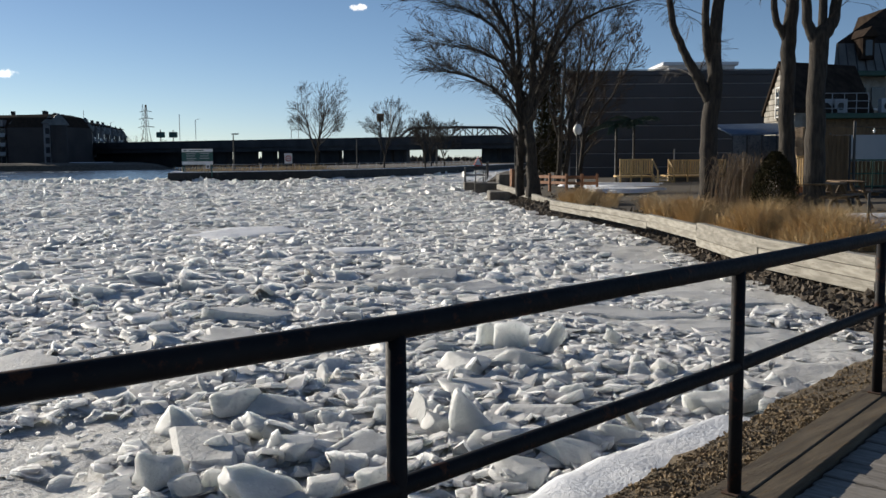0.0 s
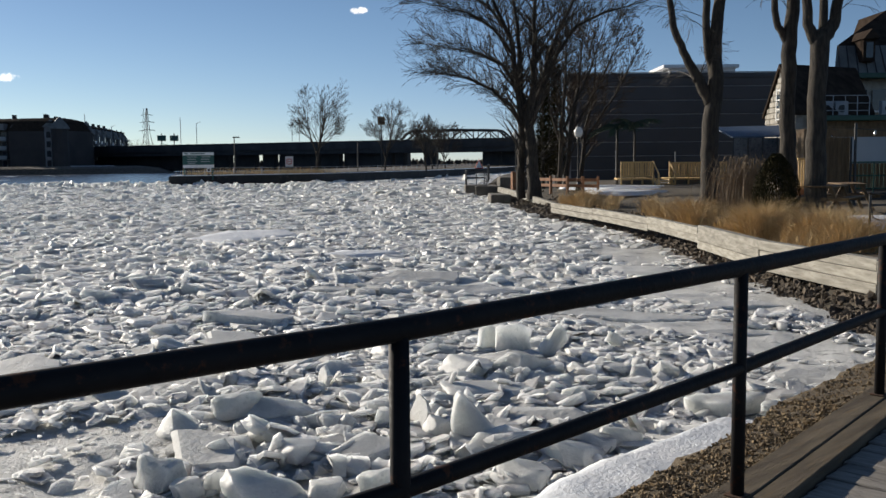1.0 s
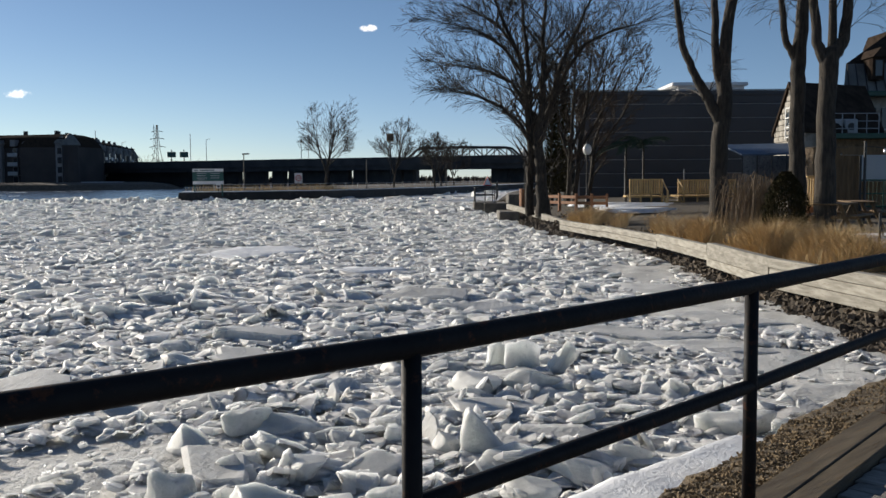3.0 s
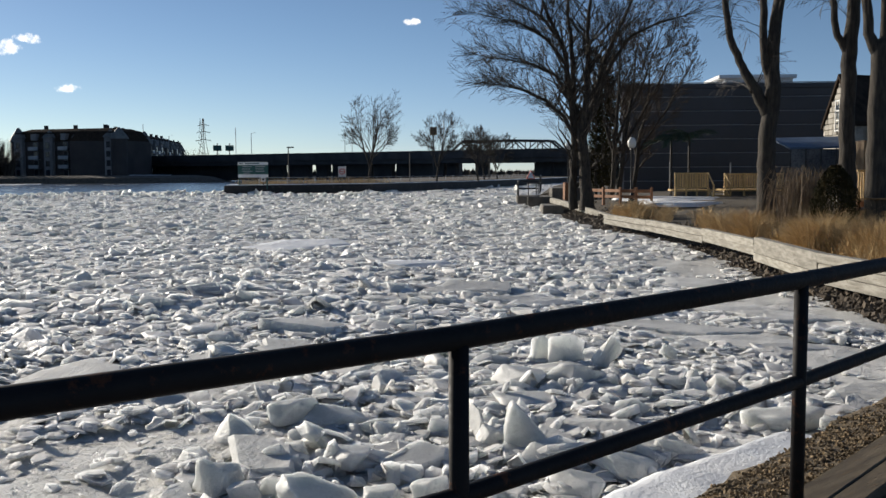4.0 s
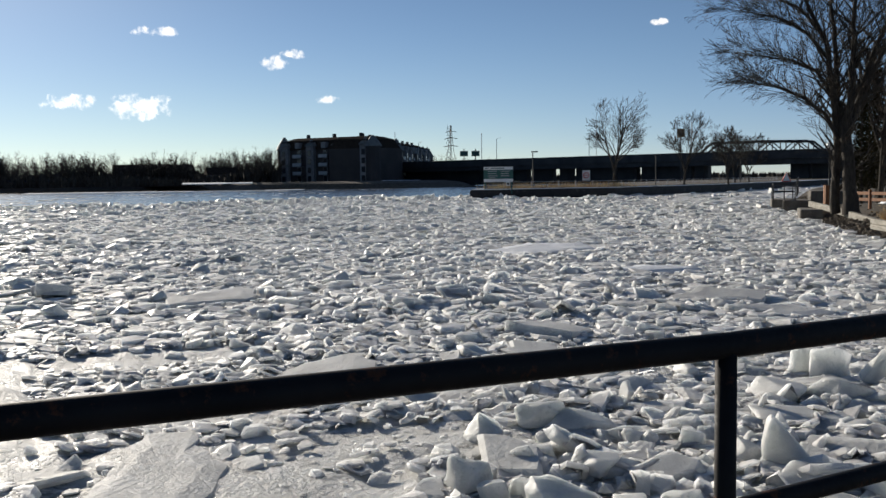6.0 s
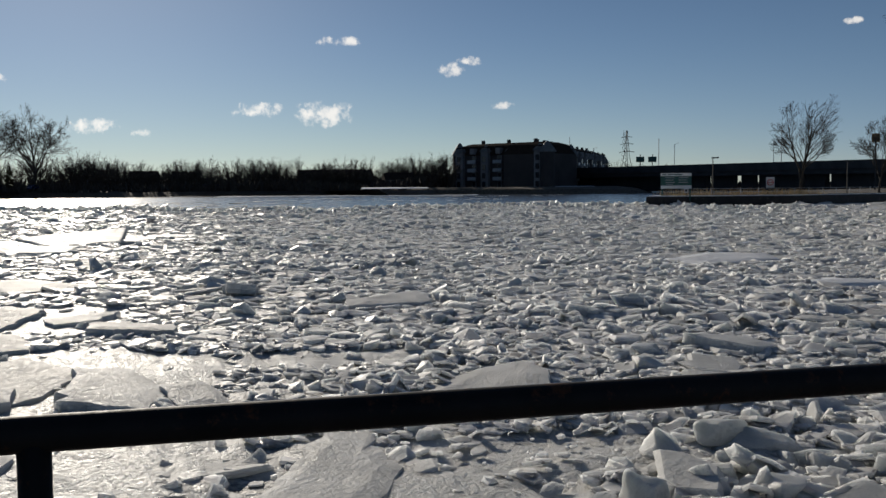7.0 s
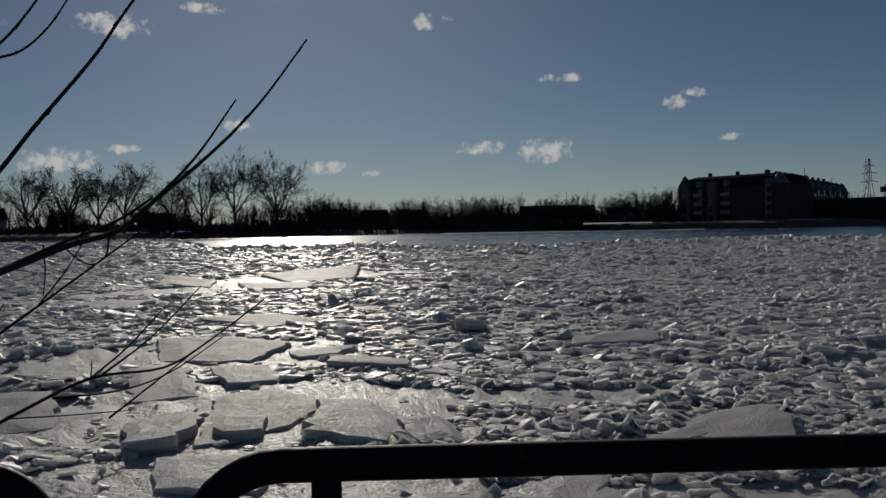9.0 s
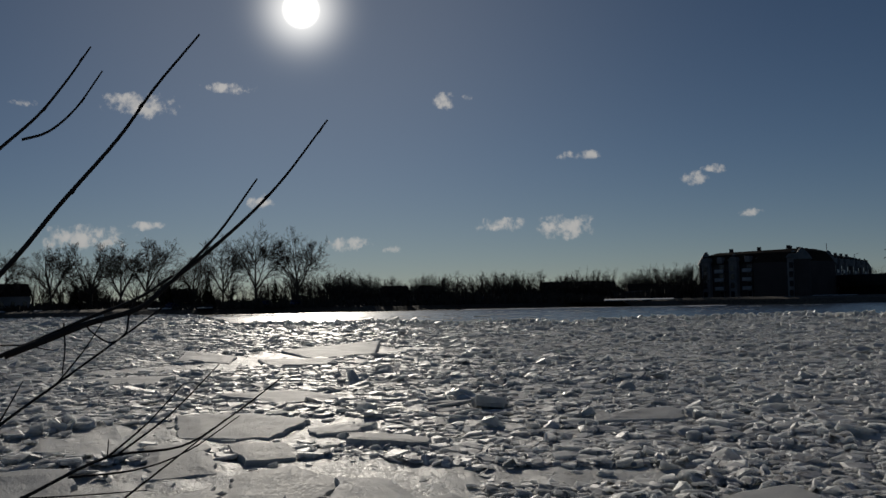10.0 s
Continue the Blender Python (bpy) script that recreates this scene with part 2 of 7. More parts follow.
# ---- mesh tools ----
class Geo:
    """Gathers vertices and faces of one mesh."""

    def __init__(self):
        self.v, self.f = [], []

    def add(self, verts, faces):
        n = len(self.v)
        self.v += [tuple(p) for p in verts]
        self.f += [tuple(i + n for i in q) for q in faces]
        return self

    def box(self, c, s, rz=0.0, tilt=0.0, bevel=0.0):
        """A box round c of size s, turned by rz degrees about z and tilted about its own length; bevel cuts its twelve edges."""
        hx, hy, hz = s[0] / 2, s[1] / 2, s[2] / 2
        b = min(bevel, hx * 0.6, hy * 0.6, hz * 0.6)
        m = Matrix.Translation(c) @ Euler((radians(tilt), 0, radians(rz))).to_matrix().to_4x4()
        if b <= 0:
            vs = [m @ Vector((x, y, z)) for z in (-hz, hz) for x, y in ((-hx, -hy), (hx, -hy), (hx, hy), (-hx, hy))]
            return self.add(vs, [(3, 2, 1, 0), (4, 5, 6, 7), (0, 1, 5, 4), (1, 2, 6, 5), (2, 3, 7, 6), (3, 0, 4, 7)])
        rings = []
        for z, k in ((-hz, b), (-hz + b, 0), (hz - b, 0), (hz, b)):
            x, y = hx - k, hy - k
            q = b if k == 0 else b * 0.6
            rings.append([(-x + q, -y, z), (x - q, -y, z), (x, -y + q, z), (x, y - q, z), (x - q, y, z), (-x + q, y, z), (-x, y - q, z), (-x, -y + q, z)])
        vs = [m @ Vector(p) for r in rings for p in r]
        fs = [tuple(range(7, -1, -1)), tuple(range(24, 32))]
        fs += [(8 * r + i, 8 * r + (i + 1) % 8, 8 * r + 8 + (i + 1) % 8, 8 * r + 8 + i) for r in range(3) for i in range(8)]
        return self.add(vs, fs)

    def tube(self, pts, radii, n=8, caps=True):
        pts = [Vector(p) for p in pts]
        if isinstance(radii, (int, float)):
            radii = [radii] * len(pts)
        side = None
        vs = []
        for i, p in enumerate(pts):
            d = (pts[min(i + 1, len(pts) - 1)] - pts[max(i - 1, 0)]).normalized()
            if side is None:
                side = d.cross(Vector((0, 0, 1)) if abs(d.z) < 0.9 else Vector((1, 0, 0))).normalized()
            side = (side - d * side.dot(d)).normalized()
            up = d.cross(side)
            vs += [p + radii[i] * (math.cos(a) * side + math.sin(a) * up) for a in (2 * math.pi * k / n for k in range(n))]
        fs = [(n * r + i, n * r + (i + 1) % n, n * r + n + (i + 1) % n, n * r + n + i) for r in range(len(pts) - 1) for i in range(n)]
        if caps:
            fs += [tuple(range(n - 1, -1, -1)), tuple(range(n * (len(pts) - 1), n * len(pts)))]
        return self.add(vs, fs)

    def prism(self, ring, z0, z1):
        n = len(ring)
        vs = [(x, y, z0) for x, y in ring] + [(x, y, z1) for x, y in ring]
        return self.add(vs, [tuple(range(n - 1, -1, -1)), tuple(range(n, 2 * n))] + [(i, (i + 1) % n, n + (i + 1) % n, n + i) for i in range(n)])

    def lathe(self, c, profile, n=12):
        vs = [(c[0] + r * math.cos(2 * math.pi * k / n), c[1] + r * math.sin(2 * math.pi * k / n), c[2] + z) for r, z in profile for k in range(n)]
        fs = [(n * r + i, n * r + (i + 1) % n, n * r + n + (i + 1) % n, n * r + n + i) for r in range(len(profile) - 1) for i in range(n)]
        return self.add(vs, fs + [tuple(range(n - 1, -1, -1)), tuple(range(n * (len(profile) - 1), n * len(profile)))])

    def mesh(self, name, material, smooth=False):
        me = bpy.data.meshes.new(name)
        me.from_pydata(self.v, [], self.f)
        me.materials.append(material)
        if smooth:
            me.polygons.foreach_set("use_smooth", [True] * len(me.polygons))
        me.update()
        return me


def thing(name, label, category, at=(0, 0, 0), group="", kind=""):
    """An empty at the base of a thing, to carry its parts."""
    ob = new(name)
    ob.location, ob.empty_display_size = at, 0.1
    return tagged(ob, label, category, group, kind)


def part(name, geo, material, parent=None, label="", smooth=False):
    """One mesh under a thing or a part; its vertices are given in world places."""
    me = geo if isinstance(geo, bpy.types.Mesh) else geo.mesh(name, material, smooth)
    ob = new(name, me)
    if parent:
        ob.parent = parent
        top, off = parent, Vector(parent.location)
        while top.parent:
            top = top.parent
            off += Vector(top.location)
        ob.location = -off if not isinstance(geo, bpy.types.Mesh) else (0, 0, 0)
    return tagged(ob, label)


def single(name, geo, material, label, category, kind="", group="", smooth=False):
    return tagged(part(name, geo, material, None, "", smooth), label, category, group, kind)


EYE = (0.631, -0.075)


def site(u, v, z=0.0):
    """A place u metres across and v metres along the line of the waterfront view."""
    return Vector((EYE[0] + 0.9603 * u - 0.2792 * v, EYE[1] + 0.2792 * u + 0.9603 * v, z))


SITE = 16.21                          # degrees by which the site's axes are turned from the world's


def bearing(a, d, z=0.0):
    return Vector((0.5 - math.sin(radians(a)) * d, -0.15 + math.cos(radians(a)) * d, z))


# ---- river: water, ice sheet, brash ----
ICE = -0.75
# waterline of the near bank, from behind the camera to the far channel
SHORE = [(-24.0, -38.0), (-9.0, -12.4), (-3.2, -1.6), (-2.2, 0.25), (-1.05, 2.6), (0.1, 4.75), (0.72, 5.85), (1.93, 8.38), (2.7, 9.9), (2.9, 11.6), (2.55, 12.95),
         (2.05, 14.85), (0.06, 22.2), (-2.5, 31.1), (-5.0, 35.9), (-6.9, 39.4), (-10.5, 50.0), (-15.0, 65.9), (-22.0, 92.0), (-32.0, 140.0), (-44.0, 232.0)]
water = single("water", Geo().add([(-4200, -1500, ICE - 0.12), (2600, -1500, ICE - 0.12), (2600, 4200, ICE - 0.12), (-4200, 4200, ICE - 0.12)], [(0, 1, 2, 3)]), M["water"],
               "dark blue open river water beyond the ice", "river", "structure")


def shore_side(x, y):
    """Metres to the land side (positive) of the near waterline."""
    best, sign = 1e9, -1
    for (x0, y0), (x1, y1) in zip(SHORE, SHORE[1:]):
        dx, dy = x1 - x0, y1 - y0
        k = max(0.0, min(1.0, ((x - x0) * dx + (y - y0) * dy) / (dx * dx + dy * dy)))
        d = math.hypot(x - x0 - k * dx, y - y0 - k * dy)
        if d < best:
            best, sign = d, 1 if dx * (y - y0) - dy * (x - x0) < 0 else -1
    return best * sign


def rim(a):
    """How far from the deck the jammed ice reaches, by bearing."""
    return 106.0 + 9.0 * math.sin(a * 0.21) + 4.0 * math.sin(a * 0.83 + 1) + (130.0 if a < 24 else 0.0) * min(1.0, (24 - a) / 4.0) + 148.0 * max(0.0, min(1.0, (a - 70.5) / 2.5))


# smooth refrozen stretches with few blocks: x, y, half length, half width, turn in degrees
FLATS = [(-14.6, 28.8, 2.3, 1.5, 15), (-8.0, 22.3, 0.9, 0.8, 20), (0.6, 17.4, 2.6, 1.0, 105), (-1.6, 23.8, 2.4, 0.9, 105), (1.5, 12.3, 1.6, 0.7, 110), (-0.6, 13.9, 2.6, 0.6, 160),
         (-4.6, 6.4, 1.3, 0.7, 40), (-4.4, 4.6, 1.3, 0.9, 30), (-6.5, 6.6, 0.9, 0.5, 60), (-5.2, 8.6, 1.2, 0.45, 50), (-24.5, 34.0, 2.6, 1.2, 40), (-17.0, 5.5, 3.6, 2.2, 75), (-11.5, 4.3, 3.0, 2.2, 60),
         (-8.0, 3.0, 2.2, 1.5, 60), (-13.0, 1.2, 4.0, 2.0, 80), (-41.0, 19.0, 7.0, 3.0, 100), (-9.5, 8.2, 1.4, 0.6, 55), (-36.0, 12.0, 5.0, 2.0, 90)]


def on_shelf(x, y):
    """Whether a place lies on the snowy shelf along the deck's foot."""
    return -1.7 < shore_side(x, y) < 0.3 and 2.0 < y < 7.9 and shore_side(x, y) > -0.62 - 0.1 * (y - 5)


def flat_at(x, y):
    best = 9.0
    for cx, cy, a, b, turn in FLATS:
        c, s = math.cos(radians(turn)), math.sin(radians(turn))
        p, q = ((x - cx) * c + (y - cy) * s) / a, (-(x - cx) * s + (y - cy) * c) / b
        best = min(best, p * p + q * q)
    return best


# the sheet under the brash: fine and lumpy near the deck, coarser further out, ragged where it meets open water
geo = Geo()
rings = [2.0 * 1.026 ** i for i in range(200)]
rings = [r for r in rings if r < 260]
angles = np.linspace(-50, 130, 460)
grid = {}
for i, r in enumerate(rings):
    for j, a in enumerate(angles):
        rr = min(r, rim(a) + 2.0 * noise.noise((a * 0.9, 3, 1)))
        p = bearing(a, rr)
        z = ICE + 0.05 * noise.noise((p.x * 0.9, p.y * 0.9, 0)) + 0.045 * noise.noise((p.x * 2.7, p.y * 2.7, 4)) + 0.03 * noise.noise((p.x * 7, p.y * 7, 4)) * min(1, flat_at(p.x, p.y))
        grid[i, j] = len(geo.v)
        geo.v.append((p.x, p.y, z))
n = len(angles)
for i in range(len(rings) - 1):
    for j in range(n - 1):
        q = (grid[i, j], grid[i, j + 1], grid[i + 1, j + 1], grid[i + 1, j])
        mid = (Vector(geo.v[q[0]]) + Vector(geo.v[q[2]])) / 2
        if (Vector(geo.v[q[0]]) - Vector(geo.v[q[3]])).length > 0.01 and shore_side(mid.x, mid.y) < 1.2:
            geo.f.append(q)
single("river_ice", geo, M["slush"], "grey refrozen slush between broken river ice", "ice sheet", "structure", smooth=True)


# large plates of ice: the corners of each round its middle, thickness, tilt, lift, whether snowy
PLATES = []


def plate(x, y, ring, thick=0.16, tilt=(0, 0), lift=0.05, look_of="slab"):
    PLATES.append((x, y, ring, thick, tilt, lift, look_of))


plate(-17.4, 6.2, [(-2.2, -0.5), (-1.1, 0.8), (0.5, 1.3), (2.0, -0.2), (0.8, -1.4)], 0.2, (2, 1), 0.12)
plate(-14.0, 5.4, [(-1.0, -0.3), (-0.7, 0.7), (0.8, 0.2), (0.8, -0.6)], 0.2, (-2, 1), 0.09)
plate(-14.1, 4.1, [(-1.5, -0.1), (-1.0, 0.8), (1.4, 0.1), (1.2, -0.8)], 0.18, (1, 2), 0.07)
plate(-11.1, 4.5, [(-1.3, -0.2), (-1.6, 0.8), (0.2, 0.9), (1.1, -0.1), (1.6, -1.4)], 0.12, (0, 0), 0.03)
plate(-10.1, 3.8, [(-0.5, -0.1), (-0.2, 0.4), (0.5, 0.1), (0.3, -0.4)], 0.3, (0, 1), 0.19)
plate(-9.7, 5.1, [(-1.2, 0.1), (-1.1, 0.7), (0.6, 0.4), (1.2, -0.3), (0.5, -0.9)], 0.22, (-4, 2), 0.12)
plate(-13.7, 7.4, [(-1.1, -0.2), (0.4, 0.6), (0.9, 0.3), (-0.2, -0.6)], 0.3, (0, 0), 0.2)
plate(-15.5, 7.4, [(-0.7, -0.3), (-0.2, 0.9), (0.6, 0.1), (0.3, -0.6)], 0.2, (3, -2), 0.13)
plate(-41.1, 19.7, [(-2.2, -2.0), (-4.6, 4.7), (3.0, 0.4), (3.8, -3.0)], 0.3, (1, 1), 0.22)
plate(-35.0, 15.0, [(-2.7, -0.6), (-0.9, 2.2), (2.6, 0.1), (1.0, -1.7)], 0.25, (0, 0), 0.15)
plate(-40.9, 13.3, [(-5.3, 0.7), (0.2, 1.3), (4.0, -0.4), (1.1, -1.6)], 0.25, (0, 1), 0.16)
plate(-17.3, 12.0, [(-0.7, -0.1), (-0.7, 1.0), (0.8, -0.2), (0.7, -0.8)], 0.22, (-9, -6), 0.26)
plate(-13.4, 12.9, [(-0.5, -0.8), (-0.4, 0.9), (0.1, 0.9), (0.8, 0.2), (0.0, -1.2)], 0.22, (2, 2), 0.18)
plate(-6.7, 8.1, [(-0.3, -1.1), (-0.7, 0.6), (-0.5, 1.3), (0.4, 0.7), (0.9, 0.0), (0.3, -1.4)], 0.2, (3, -3), 0.1)
plate(-5.4, 4.8, [(0.5, -1.4), (-1.1, 0.7), (-0.8, 1.0), (0.3, 0.4), (1.1, -0.8)], 0.14, (0, 0), 0.04)
plate(-14.0, 27.6, [(-1.1, -1.7), (-1.4, 1.6), (0.1, 2.7), (1.7, 0.3), (0.7, -2.8)], 0.12, (0, 0), 0.06, "snow")
plate(-10.7, 3.1, [(-0.7, -0.3), (-1.2, 0.8), (-0.1, 0.5), (1.1, -0.2), (0.9, -0.7)], 0.18, (2, -5), 0.12)
plate(-8.7, 5.5, [(-0.5, -0.1), (-0.5, 0.4), (0.7, 0.1), (0.4, -0.4)], 0.14, (2, 4), 0.1)
plate(-8.0, 22.3, [(-1.0, -0.5), (-0.7, 0.6), (0.5, 0.9), (0.9, 0.1), (0.2, -0.7)], 0.18, (0, 0), 0.1, "snow")
plate(-9.9, 22.8, [(-0.9, -0.4), (0.2, 0.2), (0.9, 0.5), (0.3, -0.3)], 0.16, (0, 0), 0.1)
plate(-5.1, 17.3, [(-0.9, -0.6), (-0.4, 0.6), (0.8, 0.7), (0.9, -0.1)], 0.26, (7, 0), 0.16)
plate(-3.6, 16.2, [(-0.9, -0.3), (0.1, 0.4), (0.9, 0.3), (0.3, -0.4)], 0.22, (5, 4), 0.14)
plate(-25.0, 34.0, [(-1.6, -1.0), (-0.8, 0.4), (1.5, 1.2), (0.9, 0.1)], 0.16, (0, 0), 0.07)
plate(-22.0, 9.0, [(-1.4, -1.2), (-1.2, 0.9), (0.8, 1.5), (1.2, -0.4)], 0.2, (0, 2), 0.1)
plate(-30.0, 7.5, [(-2.0, -1.4), (-1.6, 1.5), (1.4, 2.0), (1.6, -0.8)], 0.2, (0, 0), 0.1)
plate(-13.0, 1.6, [(-1.5, -0.6), (-0.8, 0.9), (1.3, 0.5), (1.0, -0.9)], 0.18, (2, 3), 0.08)
plate(-8.4, 2.9, [(-0.9, -0.3), (-0.4, 0.7), (0.9, 0.1), (0.3, -0.7)], 0.16, (0, 0), 0.06)
plate(-0.9, 14.3, [(-1.4, 0.1), (-0.3, 0.5), (1.4, -0.1), (0.5, -0.5)], 0.12, (0, 0), 0.04)
plate(0.3, 13.3, [(-1.0, 0.2), (0.1, 0.5), (1.0, -0.2), (-0.1, -0.5)], 0.1, (0, 0), 0.03)
plate(0.4, 16.2, [(-1.2, 0.4), (-0.1, 0.7), (1.2, -0.5), (0.1, -0.7)], 0.1, (0, 0), 0.03)
plate(-1.0, 20.2, [(-0.9, 0.9), (0.5, 0.9), (0.9, -1.0), (-0.4, -0.9)], 0.1, (0, 0), 0.03)
plate(1.55, 10.6, [(-0.5, -0.4), (-0.3, 0.6), (0.5, 0.6), (0.4, -0.5)], 0.1, (0, 0), 0.03)
plate(-6.0, 12.6, [(-0.6, -0.4), (-0.3, 0.5), (0.6, 0.5), (0.5, -0.4)], 0.24, (-6, 4), 0.17)


def on_plate(x, y):
    """Whether a place lies on one of the large plates."""
    for px, py, ring, *_ in PLATES:
        if abs(x - px) > 6 or abs(y - py) > 6:
            continue
        inside, k = False, len(ring)
        for i in range(k):
            (xa, ya), (xb, yb) = ring[i], ring[(i + 1) % k]
            if (ya > y - py) != (yb > y - py) and x - px < (xb - xa) * (y - py - ya) / (yb - ya) + xa:
                inside = not inside
        if inside:
            return True
    return False


def chunk(rng, n, flat, chamfer, closed=False):
    """Vertices and faces of one broken piece of ice, about one metre wide: an uneven plate with n sides, open below where it is frozen in."""
    base = [(2 * math.pi * (k + rng.uniform(-0.35, 0.35)) / n) for k in range(n)]
    reach = [rng.uniform(0.28, 0.6) for _ in base]
    wide = rng.uniform(0.45, 0.95)
    rows = [(0.9, -0.5), (1.0, 0.1), (0.88, 0.5)] if chamfer else [(0.95, -0.5), (0.95, 0.5)]
    lean = (rng.uniform(-0.25, 0.25), rng.uniform(-0.25, 0.25))
    vs = []
    for k, z in rows:
        for a, r in zip(base, reach):
            q = k * r * rng.uniform(0.9, 1.08)
            vs.append((q * math.cos(a) + lean[0] * z * flat, wide * q * math.sin(a) + lean[1] * z * flat, flat * (z + rng.uniform(-0.22, 0.22))))
    fs = [tuple(range(n * (len(rows) - 1), n * len(rows)))] + [tuple(range(n - 1, -1, -1))] * closed
    fs += [(n * r + i, n * r + (i + 1) % n, n * r + n + (i + 1) % n, n * r + n + i) for r in range(len(rows) - 1) for i in range(n)]
    return np.array(vs), fs


rng = random.Random(7)
ROUGH = [chunk(rng, rng.choice((5, 6, 7, 8)), rng.uniform(0.07, 0.19) if k % 6 else 0.32, True) for k in range(60)]
SHEETS = [chunk(rng, rng.choice((5, 6, 7, 8)), rng.uniform(0.05, 0.1), True) for _ in range(24)]
PLAIN = [chunk(rng, rng.choice((4, 5, 6)), rng.uniform(0.07, 0.17) if k % 7 else 0.3, False) for k in range(42)]
STONES = [chunk(rng, rng.choice((4, 5)), rng.uniform(0.3, 0.7), False, True) for _ in range(20)]


def scatter(name, label, r0, r1, count, sizes, shapes, material, seed, tilt=22.0):
    """Joins many pieces of ice, strewn between two distances, into one mesh."""
    rng = random.Random(seed)
    vs, fs, total = [], [], 0
    for _ in range(count):
        a = rng.uniform(-44, 104)
        r = math.sqrt(rng.uniform(r0 * r0, r1 * r1))
        p = bearing(a, r)
        if r > rim(a) - 1 or shore_side(p.x, p.y) > -0.12:
            continue
        if a < 22 and r > 85 and rng.random() < 0.86:
            continue
        if on_shelf(p.x, p.y) or (on_plate(p.x, p.y) and rng.random() < 0.97):
            continue
        f = flat_at(p.x, p.y)
        if f < 1.0 and rng.random() < (0.8 if r < 12 else 0.94):
            continue
        heap = noise.noise((p.x * 0.16, p.y * 0.16, 9)) + 0.5 * noise.noise((p.x * 0.5, p.y * 0.5, 2))
        if heap < -0.28 and rng.random() < 0.55:
            continue
        s = (sizes[0] + (sizes[1] - sizes[0]) * rng.random() ** 1.9) * (1.0 + 0.5 * max(0.0, heap))
        if f < 1.0:
            s *= 0.65
        verts, faces = rng.choice(shapes)
        t = tilt * (1.8 if heap > 0.25 else 1.0) * (2.2 if rng.random() < 0.1 else 1.0)
        m = np.array(Euler((radians(rng.gauss(0, t)), radians(rng.gauss(0, t)), rng.uniform(0, 6.3))).to_matrix())
        vs.append(verts @ m.T * s + (p.x, p.y, ICE + 0.015 + s * rng.uniform(-0.05, 0.04) + 0.08 * max(0.0, heap)))
        fs += [tuple(i + total for i in q) for q in faces]
        total += len(verts)
    me = bpy.data.meshes.new(name)
    me.from_pydata(np.concatenate(vs).tolist(), [], fs)
    me.materials.append(material)
    me.polygons.foreach_set("use_smooth", [False] * len(me.polygons))
    me.update()
    return tagged(new(name, me), label, "ice", "", "stuff")


scatter("brash_ice", "small broken pieces of white river ice, jammed together", 3.5, 16, 17000, (0.05, 0.38), ROUGH, M["brash"], 1, 9)
scatter("brash_ice", "broken plates of white and grey river ice, jammed", 14, 34, 40000, (0.08, 0.62), ROUGH, M["brash"], 2, 5)
scatter("brash_ice", "broken river ice, rough and glinting", 32, 66, 50000, (0.12, 0.75), PLAIN, M["brash"], 3, 4)
scatter("brash_ice", "distant broken river ice, rough and white", 62, 118, 42000, (0.25, 1.15), PLAIN, M["brash"], 4, 3.5)
scatter("brash_ice", "far broken ice jammed against the wooded bank", 112, 250, 24000, (0.5, 2.0), PLAIN, M["brash"], 8, 3.5)
scatter("thin_ice_plates", "thin flat plates of grey ice between the blocks", 4, 60, 5200, (0.25, 1.2), SHEETS, M["slab"], 5, 5)
scatter("thin_ice_plates", "thin wet plates of grey ice frozen into the slush", 3.2, 13, 2400, (0.1, 0.5), SHEETS, M["slab"], 6, 8)


# the ridge of pushed-up blocks where the jam meets open water
rng, ridge, faces_all = random.Random(17), [], []
for _ in range(2600):
    a = rng.uniform(23, 102)
    p = bearing(a, rim(a) - abs(rng.gauss(0, 4.0)) - 0.5)
    verts, faces = rng.choice(STONES)
    m = np.array(Euler((radians(rng.gauss(0, 16)), radians(rng.gauss(0, 16)), rng.uniform(0, 6.3))).to_matrix())
    base = sum(len(v) for v in ridge)
    size = rng.uniform(0.3, 0.95) * (1.5 if rng.random() < 0.05 else 1.0)
    ridge.append(verts @ m.T * size + (p.x, p.y, ICE + rng.uniform(0.0, 0.16)))
    faces_all += [tuple(i + base for i in q) for q in faces]
me = bpy.data.meshes.new("ice_ridge")
me.from_pydata(np.concatenate(ridge).tolist(), [], faces_all)
me.materials.append(M["brash"])
tagged(new("ice_ridge", me), "ridge of pushed-up white ice at the edge of open water", "ice", "", "stuff")

